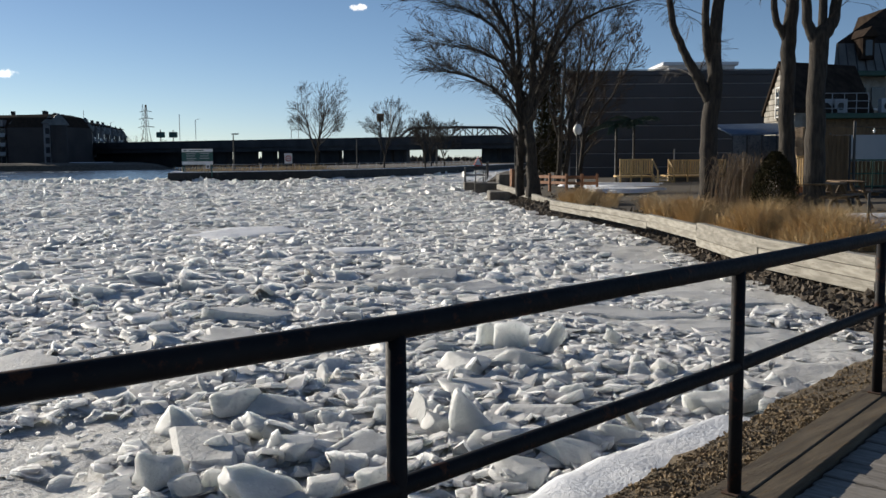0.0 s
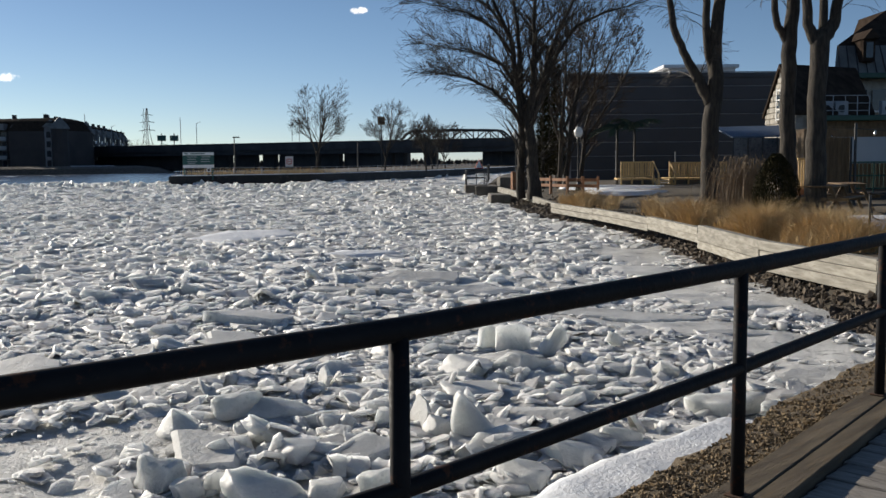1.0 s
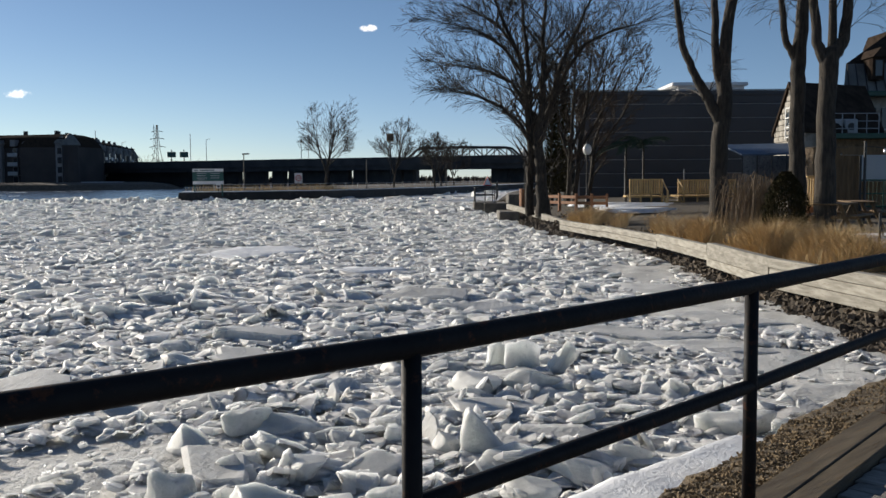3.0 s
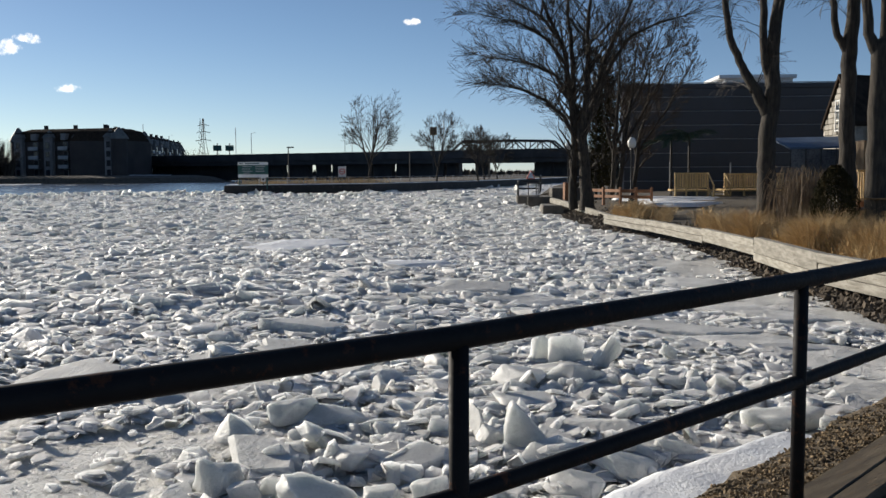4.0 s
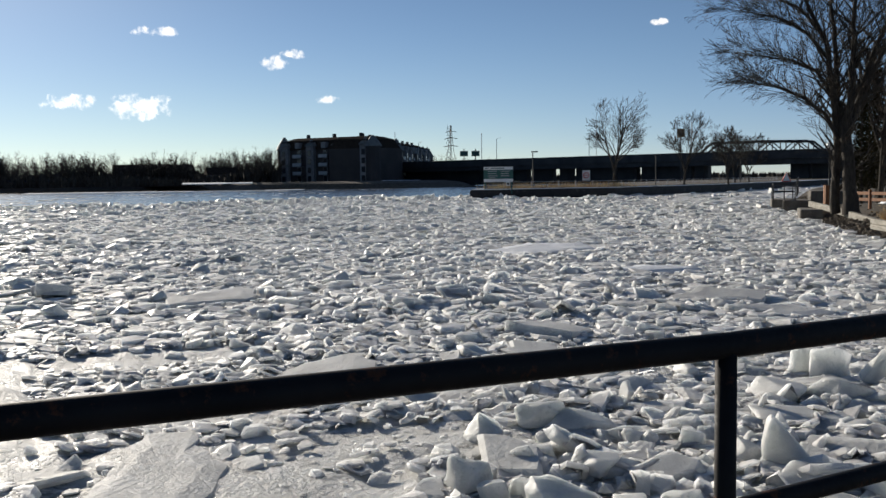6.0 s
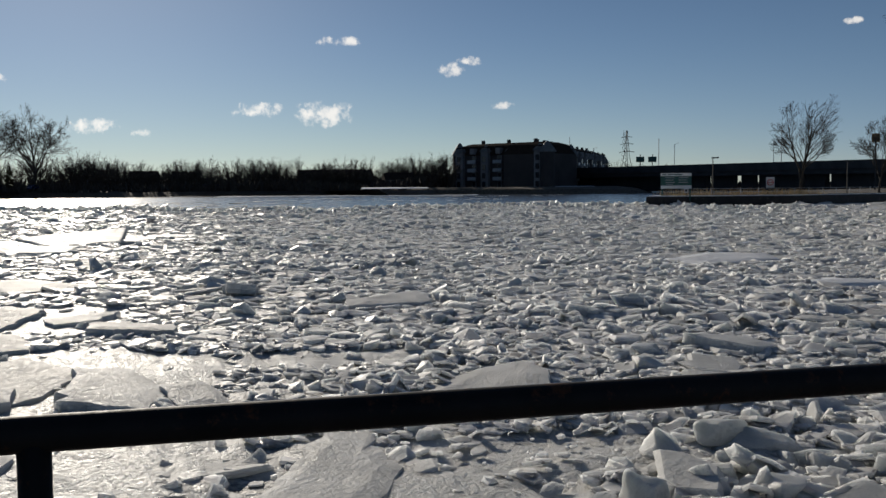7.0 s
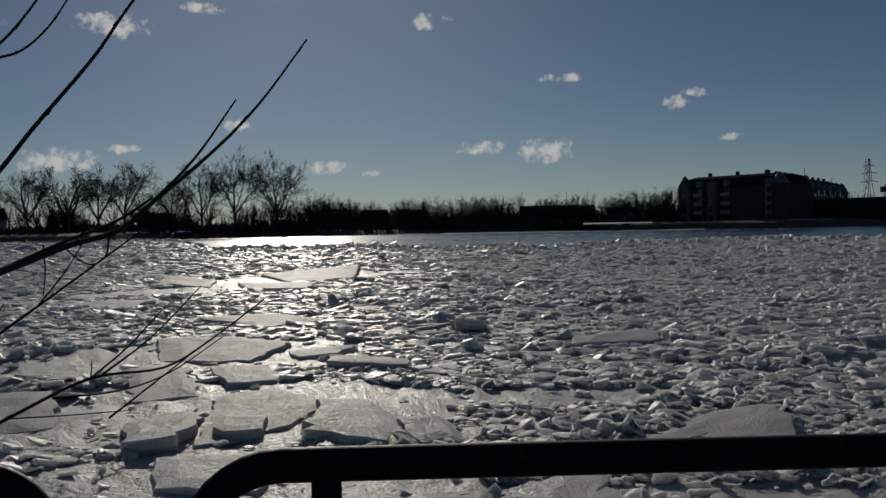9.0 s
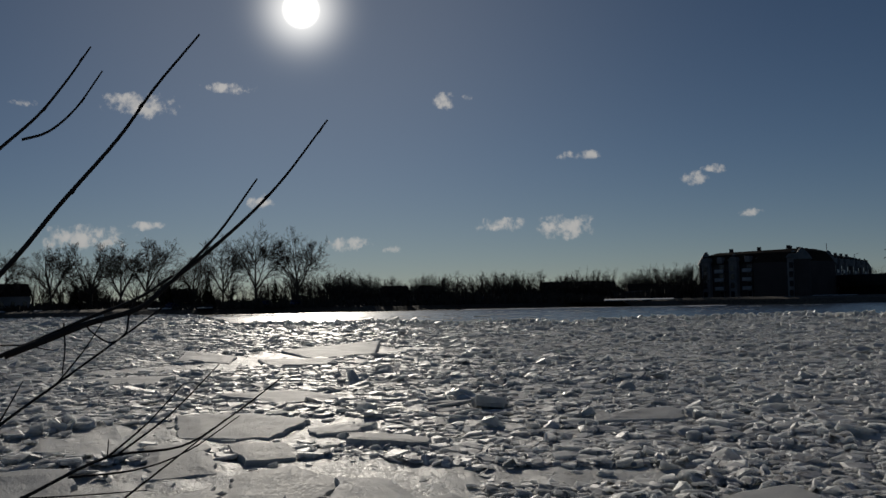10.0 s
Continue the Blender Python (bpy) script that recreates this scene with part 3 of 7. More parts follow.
# large blocks near the deck: worn, rounded lumps of clear ice, each its own thing
def worn_block(rng, flat):
    """A broken plate about a metre wide whose edges and faces have been rounded by melting."""
    n = rng.choice((4, 5, 5, 6))
    ring = []
    wide = rng.uniform(0.6, 1.0)
    for k in range(n):
        a, q = 2 * math.pi * (k + rng.uniform(-0.36, 0.36)) / n, rng.uniform(0.36, 0.62)
        ring.append((q * math.cos(a), wide * q * math.sin(a)))
    bm = bmesh.new()
    low = [bm.verts.new((x * 0.9, y * 0.9, -flat / 2 * rng.uniform(0.8, 1.2))) for x, y in ring]
    top = [bm.verts.new((x, y, flat / 2 * rng.uniform(0.6, 1.3))) for x, y in ring]
    bm.faces.new(list(reversed(low)))
    bm.faces.new(top)
    for k in range(n):
        bm.faces.new((low[k], low[(k + 1) % n], top[(k + 1) % n], top[k]))
    bmesh.ops.bevel(bm, geom=bm.edges[:], offset=0.16 * flat, segments=2, affect="EDGES", profile=0.55)
    bmesh.ops.triangulate(bm, faces=bm.faces[:])
    for _ in range(2):
        bmesh.ops.subdivide_edges(bm, edges=[e for e in bm.edges if e.calc_length() > 0.13], cuts=1)
        bmesh.ops.triangulate(bm, faces=bm.faces[:])
    off = Vector((rng.uniform(0, 50), rng.uniform(0, 50), 0))
    for v in bm.verts:
        d = noise.noise_vector(v.co * 2.6 + off) * 0.07 + noise.noise_vector(v.co * 8.0 + off) * 0.02
        v.co += Vector((d.x, d.y, d.z * 0.8))
    me = bpy.data.meshes.new("ice_block")
    bm.to_mesh(me)
    bm.free()
    me.materials.append(M["block"])
    me.polygons.foreach_set("use_smooth", [True] * len(me.polygons))
    return me


def shard(rng):
    """A broken block about a metre wide and half a metre high: an uneven hull with melted edges."""
    bm = bmesh.new()
    for k in range(15):
        a, z = rng.uniform(0, 6.283), rng.choice((-1, 1)) * rng.uniform(0.4, 1.0)
        q = rng.uniform(0.32, 0.56)
        bm.verts.new((q * math.cos(a) * (1 - 0.25 * max(0, z)), q * math.sin(a) * (1 - 0.25 * max(0, z)), 0.27 * z))
    bmesh.ops.convex_hull(bm, input=bm.verts[:])
    bmesh.ops.delete(bm, geom=[v for v in bm.verts if not v.link_faces], context="VERTS")
    bmesh.ops.dissolve_limit(bm, angle_limit=radians(16), verts=bm.verts[:], edges=bm.edges[:])
    bmesh.ops.bevel(bm, geom=bm.edges[:], offset=0.035, segments=2, affect="EDGES", profile=0.6)
    bmesh.ops.triangulate(bm, faces=bm.faces[:])
    for _ in range(2):
        bmesh.ops.subdivide_edges(bm, edges=[e for e in bm.edges if e.calc_length() > 0.12], cuts=1)
        bmesh.ops.triangulate(bm, faces=bm.faces[:])
    off = Vector((rng.uniform(0, 50), rng.uniform(0, 50), 0))
    for v in bm.verts:
        v.co += noise.noise_vector(v.co * 3.2 + off) * 0.05 + noise.noise_vector(v.co * 9.0 + off) * 0.016
    me = bpy.data.meshes.new("ice_block")
    bm.to_mesh(me)
    bm.free()
    me.materials.append(M["block"])
    me.polygons.foreach_set("use_smooth", [True] * len(me.polygons))
    return me


rng = random.Random(11)
LUMPS = [shard(rng) for _ in range(16)]
BLOCKS = [worn_block(rng, f) for f in (0.18, 0.22, 0.24, 0.28, 0.34, 0.2, 0.4, 0.25, 0.17, 0.21, 0.3, 0.23, 0.38, 0.26)]


def ice_block(x, y, s, rot, mesh=None, lift=0.25, label="worn block of whitish river ice in a jam", group="ice blocks in the jam", squash=1.0):
    ob = new("ice_block", mesh or rng.choice(LUMPS))
    ob.location, ob.rotation_euler, ob.scale = (x, y, ICE + lift * s), [radians(a) for a in rot], (s, s * 0.8, s * squash * (1.0 if mesh else 0.7))
    return tagged(ob, label, "ice block", group)


def lump(x, y, w, d, h, lean=0, roll=0):
    """A block w metres wide, d deep and h high, square to the heap's front, leaning back and rolled sideways."""
    ob = new("ice_block", LUMPS[LUMP_ROW.pop(0) % 16])
    ob.location, ob.rotation_euler = (x, y, ICE + 0.34 * h + 0.01), (Euler((0, 0, radians(26 + rng.uniform(-14, 14)))).to_matrix() @ Euler((radians(-lean), radians(-roll), 0)).to_matrix()).to_euler()
    ob.scale = (w * 1.12, d * 1.25, h * 1.5)
    return tagged(ob, "worn block of whitish river ice in a jam", "ice block", "ice blocks in the jam")


LUMP_ROW = [k * 5 for k in range(80)]
lump(-2.07, 11.26, 0.38, 0.14, 0.44, 8, -6)
lump(-1.78, 11.16, 0.45, 0.16, 0.50, -6, 4)
lump(-1.26, 11.01, 0.28, 0.14, 0.56, 0, -38)
lump(-1.95, 9.80, 0.72, 0.57, 0.29, 0, -8)
lump(-1.88, 9.45, 0.40, 0.28, 0.18, 0, -18)
lump(-1.01, 9.79, 0.52, 0.41, 0.16, 5, 3)
lump(-0.66, 11.90, 0.30, 0.14, 0.21, 0, -30)
lump(-0.47, 10.30, 0.46, 0.27, 0.16, 0, -4)
lump(-0.53, 10.54, 0.16, 0.14, 0.27, 0, 8)
lump(-1.09, 8.75, 0.50, 0.35, 0.19, 0, 14)
lump(-0.68, 8.84, 0.32, 0.22, 0.25, 0, 22)
lump(-1.42, 10.08, 0.60, 0.60, 0.35, 0, -14)
lump(-1.55, 8.88, 1.24, 0.75, 0.19, 0, -6)
lump(-3.53, 7.63, 0.55, 0.44, 0.35, 6, 2)
lump(-3.73, 6.97, 0.40, 0.36, 0.31, -28, -4)
lump(-3.14, 7.70, 0.60, 0.42, 0.23, 0, -12)
lump(-2.89, 7.00, 0.62, 0.31, 0.17, 0, -32)
lump(-2.75, 7.61, 0.35, 0.25, 0.18, 0, 10)
lump(-2.61, 7.55, 0.33, 0.23, 0.18, 0, -14)
lump(-2.53, 6.64, 0.52, 0.36, 0.22, 0, -2)
lump(-2.02, 6.76, 0.53, 0.42, 0.17, -14, 16)
lump(-2.13, 7.68, 0.28, 0.19, 0.29, 0, -6)
lump(-3.07, 6.44, 0.22, 0.14, 0.26, 0, 26)
lump(-3.09, 6.73, 0.24, 0.19, 0.17, 0, 0)
lump(-2.42, 6.62, 0.33, 0.23, 0.17, 0, 6)
lump(-3.17, 5.78, 0.40, 0.36, 0.34, 0, -6)
lump(-2.32, 5.70, 0.67, 0.40, 0.26, 0, -16)
lump(-2.77, 5.86, 0.23, 0.18, 0.23, 0, 10)
lump(-1.97, 5.89, 0.33, 0.26, 0.18, 0, 4)
lump(-1.66, 6.13, 0.33, 0.27, 0.23, 0, 8)
lump(-1.64, 7.51, 0.28, 0.23, 0.28, 0, 0)
lump(-0.99, 7.10, 0.56, 0.39, 0.20, 0, -14)
lump(-1.28, 6.69, 0.17, 0.14, 0.12, 0, 0)
lump(-0.17, 7.66, 0.42, 0.34, 0.21, 0, -12)
lump(-0.46, 7.13, 0.59, 0.47, 0.25, 0, -14)
lump(-0.69, 6.49, 0.51, 0.41, 0.25, 0, -12)
lump(-0.45, 8.04, 0.42, 0.34, 0.17, 0, 0)
lump(-3.78, 6.42, 0.28, 0.22, 0.15, 0, 0)
lump(-2.88, 5.64, 0.28, 0.23, 0.21, 0, 12)
lump(-6.62, 11.21, 0.47, 0.38, 0.20, 0, 0)
lump(-5.98, 10.34, 0.51, 0.41, 0.21, 0, -4)
lump(-4.52, 7.76, 0.33, 0.27, 0.12, 0, 0)
# looser blocks round the heap: x, y, spread, number, size range
HEAPS = [(-1.7, 10.6, 1.5, 42, (0.2, 0.5)), (-2.6, 7.6, 1.1, 40, (0.14, 0.38)), (-0.6, 8.8, 1.2, 34, (0.2, 0.46)), (-1.9, 6.4, 0.9, 34, (0.12, 0.32)),
         (0.5, 9.8, 0.7, 6, (0.2, 0.45)), (-3.6, 13.2, 2.2, 22, (0.25, 0.5)), (-15.4, 11.0, 2.0, 12, (0.3, 0.7)), (-9.6, 10.8, 2.5, 14, (0.3, 0.6)), (-6.5, 15.0, 3.0, 16, (0.3, 0.6)), (-4.2, 20.0, 2.5, 14, (0.3, 0.6)), (-20, 16, 4, 16, (0.4, 0.9))]
for hx, hy, spread, count, (s0, s1) in HEAPS:
    for _ in range(count):
        x, y = hx + rng.gauss(0, spread * 0.6), hy + rng.gauss(0, spread * 0.6)
        s = rng.uniform(s0, s1)
        if shore_side(x, y) > -0.3 or on_shelf(x, y) or on_plate(x, y) or (flat_at(x, y) < 0.7 and rng.random() < 0.8):
            continue
        ice_block(x, y, s, (rng.gauss(0, 20), rng.gauss(0, 20), rng.uniform(0, 360)), None, rng.uniform(0.0, 0.14))
# upright wedge: a thick plate with one steep and one sloping side
bm = bmesh.new()
fin = [(-0.22, -0.05), (0.24, -0.05), (0.19, 0.08), (-0.08, 0.38), (-0.15, 0.46), (-0.19, 0.43), (-0.23, 0.2)]
sides = [[bm.verts.new((x * k, y, z)) for x, z in fin] for y, k in ((-0.1, 0.92), (0.1, 1.0))]
bm.faces.new(sides[0])
bm.faces.new(list(reversed(sides[1])))
for k in range(7):
    bm.faces.new((sides[0][(k + 1) % 7], sides[0][k], sides[1][k], sides[1][(k + 1) % 7]))
bmesh.ops.bevel(bm, geom=bm.edges[:], offset=0.025, segments=2, affect="EDGES", profile=0.55)
bmesh.ops.triangulate(bm, faces=bm.faces[:])
bmesh.ops.subdivide_edges(bm, edges=[e for e in bm.edges if e.calc_length() > 0.06], cuts=1)
for v in bm.verts:
    v.co += noise.noise_vector(v.co * 6.0) * 0.014
me = bpy.data.meshes.new("ice_block")
bm.to_mesh(me)
bm.free()
me.materials.append(M["block"])
me.polygons.foreach_set("use_smooth", [True] * len(me.polygons))
fin_block = tagged(new("ice_block", me), "upright wedge of whitish ice standing in the heap", "ice block", "ice blocks in the jam")
fin_block.location, fin_block.rotation_euler = (-1.27, 7.4, ICE), (radians(-4), 0, radians(18))


def floe(name, label, x, y, ring, thick, tilt=(0, 0), lift=0.0, material="slab", wobble=0.05, seed=1):
    """A flat plate of ice with a broken, slightly rounded edge. ring: its outline round (x, y)."""
    r = random.Random(seed)
    edge = []
    for (x0, y0), (x1, y1) in zip(ring, ring[1:] + ring[:1]):
        k = max(2, int(math.hypot(x1 - x0, y1 - y0) / 0.22))
        for i in range(k):
            t = i / k
            edge.append((x0 + (x1 - x0) * t + r.gauss(0, wobble), y0 + (y1 - y0) * t + r.gauss(0, wobble)))
    n = len(edge)
    geo = Geo()
    rows = [(0.93, -thick), (1.0, -thick * 0.6), (1.0, -thick * 0.15), (0.975, 0.0), (0.6, 0.02), (0.25, 0.01)]
    for k, z in rows:
        geo.v += [(k * px, k * py, z + (0.02 * noise.noise((px * k * 2, py * k * 2, seed)) if z > -0.01 else 0)) for px, py in edge]
    for q in range(len(rows) - 1):
        geo.f += [(n * q + i, n * q + (i + 1) % n, n * q + n + (i + 1) % n, n * q + n + i) for i in range(n)]
    geo.f.append(tuple(range(n - 1, -1, -1)))
    geo.f.append(tuple(range(n * (len(rows) - 1), n * len(rows))))
    ob = new(name, geo.mesh(name, M[material], material == "snow"))
    ob.location, ob.rotation_euler = (x, y, ICE + lift), (radians(tilt[0]), radians(tilt[1]), 0)
    return tagged(ob, label, "ice floe", "floes in the jam")


for k, (x, y, ring, thick, tilt, lift, look_of) in enumerate(PLATES):
    floe("ice_floe", "flat grey-white plate of river ice with broken edges", x, y, ring, thick, tilt, 0.02 + 0.55 * lift, look_of, 0.035, k)
# the snow-covered shelf frozen to the foot of the deck, and the blocks that stand up from the heap
LEFT = [(-2.3, 2.9), (-1.25, 4.5), (-0.61, 5.6), (-0.18, 6.62), (0.57, 7.83)]
RIGHT = [(-1.5, 2.0), (-0.5, 4.0), (0.12, 5.1), (0.85, 6.75), (1.1, 7.8)]
g = Geo()
for i in range(61):
    t = i / 60 * 4
    k = min(3, int(t))
    a, b = [Vector(e[k]).lerp(Vector(e[k + 1]), t - k) for e in (LEFT, RIGHT)]
    a += Vector((-1, 0.3)) * 0.05 * noise.noise((t * 3, 0, 1))
    g.v.append((a.x - 0.03, a.y + 0.02, ICE - 0.1))
    for j in range(13):
        p = a.lerp(b, j / 12)
        edge = min(1.0, j / 2.0) * 0.06
        g.v.append((p.x, p.y, ICE + 0.2 + edge + 0.02 * noise.noise((p.x * 3, p.y * 3, 2)) + 0.008 * noise.noise((p.x * 14, p.y * 14, 2))))
n = 14
g.f = [(n * i + j, n * i + j + 1, n * i + n + j + 1, n * i + n + j) for i in range(60) for j in range(n - 1)]
single("snowy_ice_shelf", g, M["snow"], "snow-covered ice shelf frozen along the foot of the deck", "ice shelf", smooth=True)
ice_block(-1.05, 35.0, 1.1, (75, 5, 30), BLOCKS[3], 0.4, "upright shard of white ice near the bank")
ice_block(1.2, 8.7, 0.6, (5, 4, 40), BLOCKS[9], 0.2, "smooth white cushion of ice by the bank", squash=0.9)
ice_block(0.68, 8.75, 0.72, (4, -7, 10), BLOCKS[7], 0.16, "smooth white cushion of ice by the bank", squash=0.85)
ice_block(1.0, 7.45, 0.32, (20, 30, 0), BLOCKS[6], 0.3, "small white lump of ice by the bank")


# ---- near bank: ground, deck, kerb, railing ----
def bank_height(x, y, s):
    """Height of the land s metres behind the waterline."""
    near = max(0.0, min(1.0, (y - 8.5) / 4.0))
    steep = ICE - 0.15 + min(s, 0.25) * 3.0 + max(0.0, s - 0.25) * 0.05
    slope = ICE - 0.1 + min(s, 1.5) * 0.32 + max(0.0, min(s, 9.0) - 1.5) * 0.062 + max(0.0, min(s, 40) - 9) * 0.006
    z = min(-0.14, steep) * (1 - near) + slope * near
    return z + (0.05 * noise.noise((x * 0.8, y * 0.8, 5)) + 0.03 * noise.noise((x * 3, y * 3, 5))) * near * min(1, s)


def shore_points(step):
    out = []
    for (x0, y0), (x1, y1) in zip(SHORE, SHORE[1:]):
        d = math.hypot(x1 - x0, y1 - y0)
        k = max(1, int(d / (step * (1 + 0.03 * max(0, y0)))))
        out += [(x0 + (x1 - x0) * i / k, y0 + (y1 - y0) * i / k) for i in range(k)]
    return out + [SHORE[-1]]


pts = shore_points(0.5)
deeps = [0, 0.12, 0.25, 0.5, 0.8, 1.1, 1.5, 2, 2.6, 3.4, 4.5, 6, 8, 10, 13, 17, 22, 30, 45, 80, 200, 900]
geo = Geo()
for x, y in pts:
    for s in deeps:
        px, py = x + 0.93 * s, y + 0.27 * s - (0.1 * s if y < 8 else 0)
        geo.v.append((px, py, bank_height(px, py, s)))
n = len(deeps)
geo.f = [(n * i + j, n * i + j + 1, n * i + n + j + 1, n * i + n + j) for i in range(len(pts) - 1) for j in range(n - 1)]
single("ground", geo, M["ground"], "bare winter ground of the near bank, brown and trodden", "ground", "structure", smooth=True)

ALONG = Vector((0.5, 0.866, 0))       # the way the rail and the deck's edge run
ACROSS = Vector((0.866, -0.5, 0))
P1, P2, P3, PE = Vector((-0.317, 2.663, 0)), Vector((0.705, 4.504, 0)), Vector((1.63, 6.75, 0)), Vector((-1.457, 0.692, 0))
P4 = P3 + Vector((1.0, 2.1, 0))
line = [PE - ALONG * 9, PE - ALONG * 5, PE - ALONG * 2, PE, P1, P2, P3, P4, P4 + Vector((1.6, 2.6, 0))]


def beside(pts, off, z):
    return [Vector((p.x, p.y, z)) + ACROSS * off for p in pts]


def strip(name, o0, o1, z0, z1, material, label, category, rough=0.0, step=0.12):
    """A raised band along the rail line, between two distances from it, with a lumpy face."""
    fine = []
    for a, b in zip(line, line[1:]):
        k = max(1, int((b - a).length / step))
        fine += [a + (b - a) * (i / k) for i in range(k)]
    fine.append(line[-1])
    cols = 10 if rough else 3
    geo = Geo()
    for p in fine:
        q = p + ACROSS * o0
        geo.v.append((q.x, q.y, z0 - 0.75))
        for k in range(cols + 1):
            o = o0 + (o1 - o0) * k / cols
            q = p + ACROSS * (o + (rough * 2 * noise.noise((p.x * 2, p.y * 2, 1)) if k == 0 else 0))
            z = z0 + (z1 - z0) * k / cols
            geo.v.append((q.x, q.y, z + rough * (noise.noise((q.x * 4, q.y * 4, 0)) + 0.8 * noise.noise((q.x * 17, q.y * 17, 3)))))
        q = p + ACROSS * o1
        geo.v.append((q.x, q.y, z1 - 0.4))
    n = cols + 3
    geo.f = [(n * i + j, n * i + j + 1, n * i + n + j + 1, n * i + n + j) for i in range(len(fine) - 1) for j in range(n - 1)]
    return single(name, geo, M[material], label, category, "structure", smooth=bool(rough))


strip("pavement", -0.66, -0.12, -0.16, -0.05, "pebble", "worn pebbly concrete edge outside the railing", "bank edge", 0.028)

# kerb beams under the rail, and the plank deck
kerb = thing("trim", "weathered brown timber kerb along the deck edge", "kerb", PE, kind="structure")
for a, b in zip(line, line[1:]):
    k = max(1, round((b - a).length / 2.3))
    for i in range(k):
        p, q = a + (b - a) * (i / k), a + (b - a) * ((i + 1) / k)
        d = q - p
        for o, wide, top in ((-0.035, 0.165, 0.0), (0.115, 0.13, -0.005)):
            c = (p + q) / 2 + ACROSS * o
            part("beam", Geo().box((c.x, c.y, top - 0.09), (d.length - 0.006, wide, 0.18), math.degrees(math.atan2(d.y, d.x)), 0, 0.007), M["kerb"], kerb)
deck = thing("floor", "weathered grey plank deck", "deck", PE, kind="structure")
for i in range(-34, 84):
    s = i * 0.148
    start = float(np.interp(s, (-12, 0, 2.28, 4.38, 6.79, 9.1, 12.5), (0, 0, 0, -0.034, -0.356, -0.54, -0.45)))
    c = PE + ALONG * s + ACROSS * (start + 0.195 + 1.9) + Vector((0, 0, -0.078 + 0.004 * math.sin(i * 2.4)))
    part("plank", Geo().box(c, (3.8, 0.14, 0.04), -30.0 + 0.4 * math.sin(i * 1.7), 0, 0.006), M["plank"], deck)


def railing(name, label, posts, bow_first, tops, lows):
    """Pipe rail on posts; the first end is bent down in a quarter turn to a foot of its own."""
    rail = thing(name, label, "railing", posts[0], group="pipe rails along the deck")
    top = tops[0]
    first = posts[0]
    run = (posts[1] - posts[0]).normalized()
    if bow_first:
        end = first - run * 0.1
        bow = [end + Vector((0, 0, top)) - run * 0.2 * math.sin(t) - Vector((0, 0, 0.2 * (1 - math.cos(t)))) for t in np.linspace(0, math.pi / 2, 9)]
        foot = bow[-1].copy()
        foot.z = 0.0
        bow = bow + [foot]
        upper = list(reversed(bow)) + [p + Vector((0, 0, z)) for p, z in zip(posts, tops)]
    else:
        upper = [p + Vector((0, 0, z)) for p, z in zip(posts, tops)]
    part("top_rail", Geo().tube(upper, 0.039, 14), M["rail"], rail, "black pipe with rust spots", True)
    part("lower_rail", Geo().tube([p + Vector((0, 0, z)) for p, z in zip(posts, lows)], 0.031, 12), M["rail"], rail, "", True)
    for p, top in zip(posts[:-1], tops):
        post = part("post", Geo().tube([p + Vector((0, 0, 0.0)), p + Vector((0, 0, top - 0.015))], 0.034 if bow_first and p is first else 0.032, 14), M["rail"], rail, "black pipe post, rusted at the foot", True)
        part("foot_plate", Geo().box(p + Vector((0, 0, 0.006)), (0.09, 0.09, 0.01), 60, 0, 0.004), M["rust"], post, "rusted plate")
    return rail


railing("pipe_railing", "black pipe railing with rust spots on a timber kerb", [PE, P1, P2, P3, P4, P4 + Vector((1.6, 2.6, 0))], True, (1.071, 1.056, 1.068, 1.035, 1.03, 1.03), (0.56, 0.556, 0.605, 0.556, 0.55, 0.55))
E2 = Vector((-1.86, 0.03, 0))
geo_line = [E2 - ALONG * d for d in (0.0, 2.2, 4.4, 6.6)]
railing("pipe_railing", "black pipe railing with a bent-down end", geo_line, False, (1.06,) * 4, (0.58,) * 4)
bow = [E2 + Vector((0, 0, 1.06)) + ALONG * 0.16 * math.sin(t) - Vector((0, 0, 0.16 * (1 - math.cos(t)))) for t in np.linspace(0, math.pi / 2, 9)]
single("rail_end", Geo().tube(bow + [Vector((bow[-1].x, bow[-1].y, -0.02))], 0.036, 14), M["rail"], "black pipe bent down to the kerb", "railing", group="pipe rails along the deck", smooth=True)

# ---- timber retaining wall along the bank ----
WALL = [(-5.86, 37.66, -0.1), (-3.62, 32.91, -0.08), (-1.35, 27.53, -0.05), (0.13, 23.17, 0.02), (1.35, 18.97, 0.08), (2.93, 15.61, 0.0), (4.6, 12.6, 0.05)]
wall = thing("retaining_wall", "pale weathered timber retaining wall along the bank", "retaining wall", WALL[0])
rng = random.Random(5)
for (x0, y0, z0), (x1, y1, z1) in zip(WALL, WALL[1:]):
    a, b = Vector((x0, y0, z0)), Vector((x1, y1, z1))
    k = max(1, round((b - a).length / 5.0))
    for i in range(k):
        p, q = a + (b - a) * (i / k), a + (b - a) * ((i + 1) / k)
        d = q - p
        for course in range(3 if y0 < 24 else 2):
            c = (p + q) / 2 + Vector((rng.uniform(-0.012, 0.012), rng.uniform(-0.012, 0.012), -0.09 - 0.185 * course + rng.uniform(-0.008, 0.008)))
            part("timber", Geo().box(c, (d.length - 0.004, 0.19, 0.181), math.degrees(math.atan2(d.y, d.x)) + rng.uniform(-0.12, 0.12), 0, 0.009), M["timber"], wall)
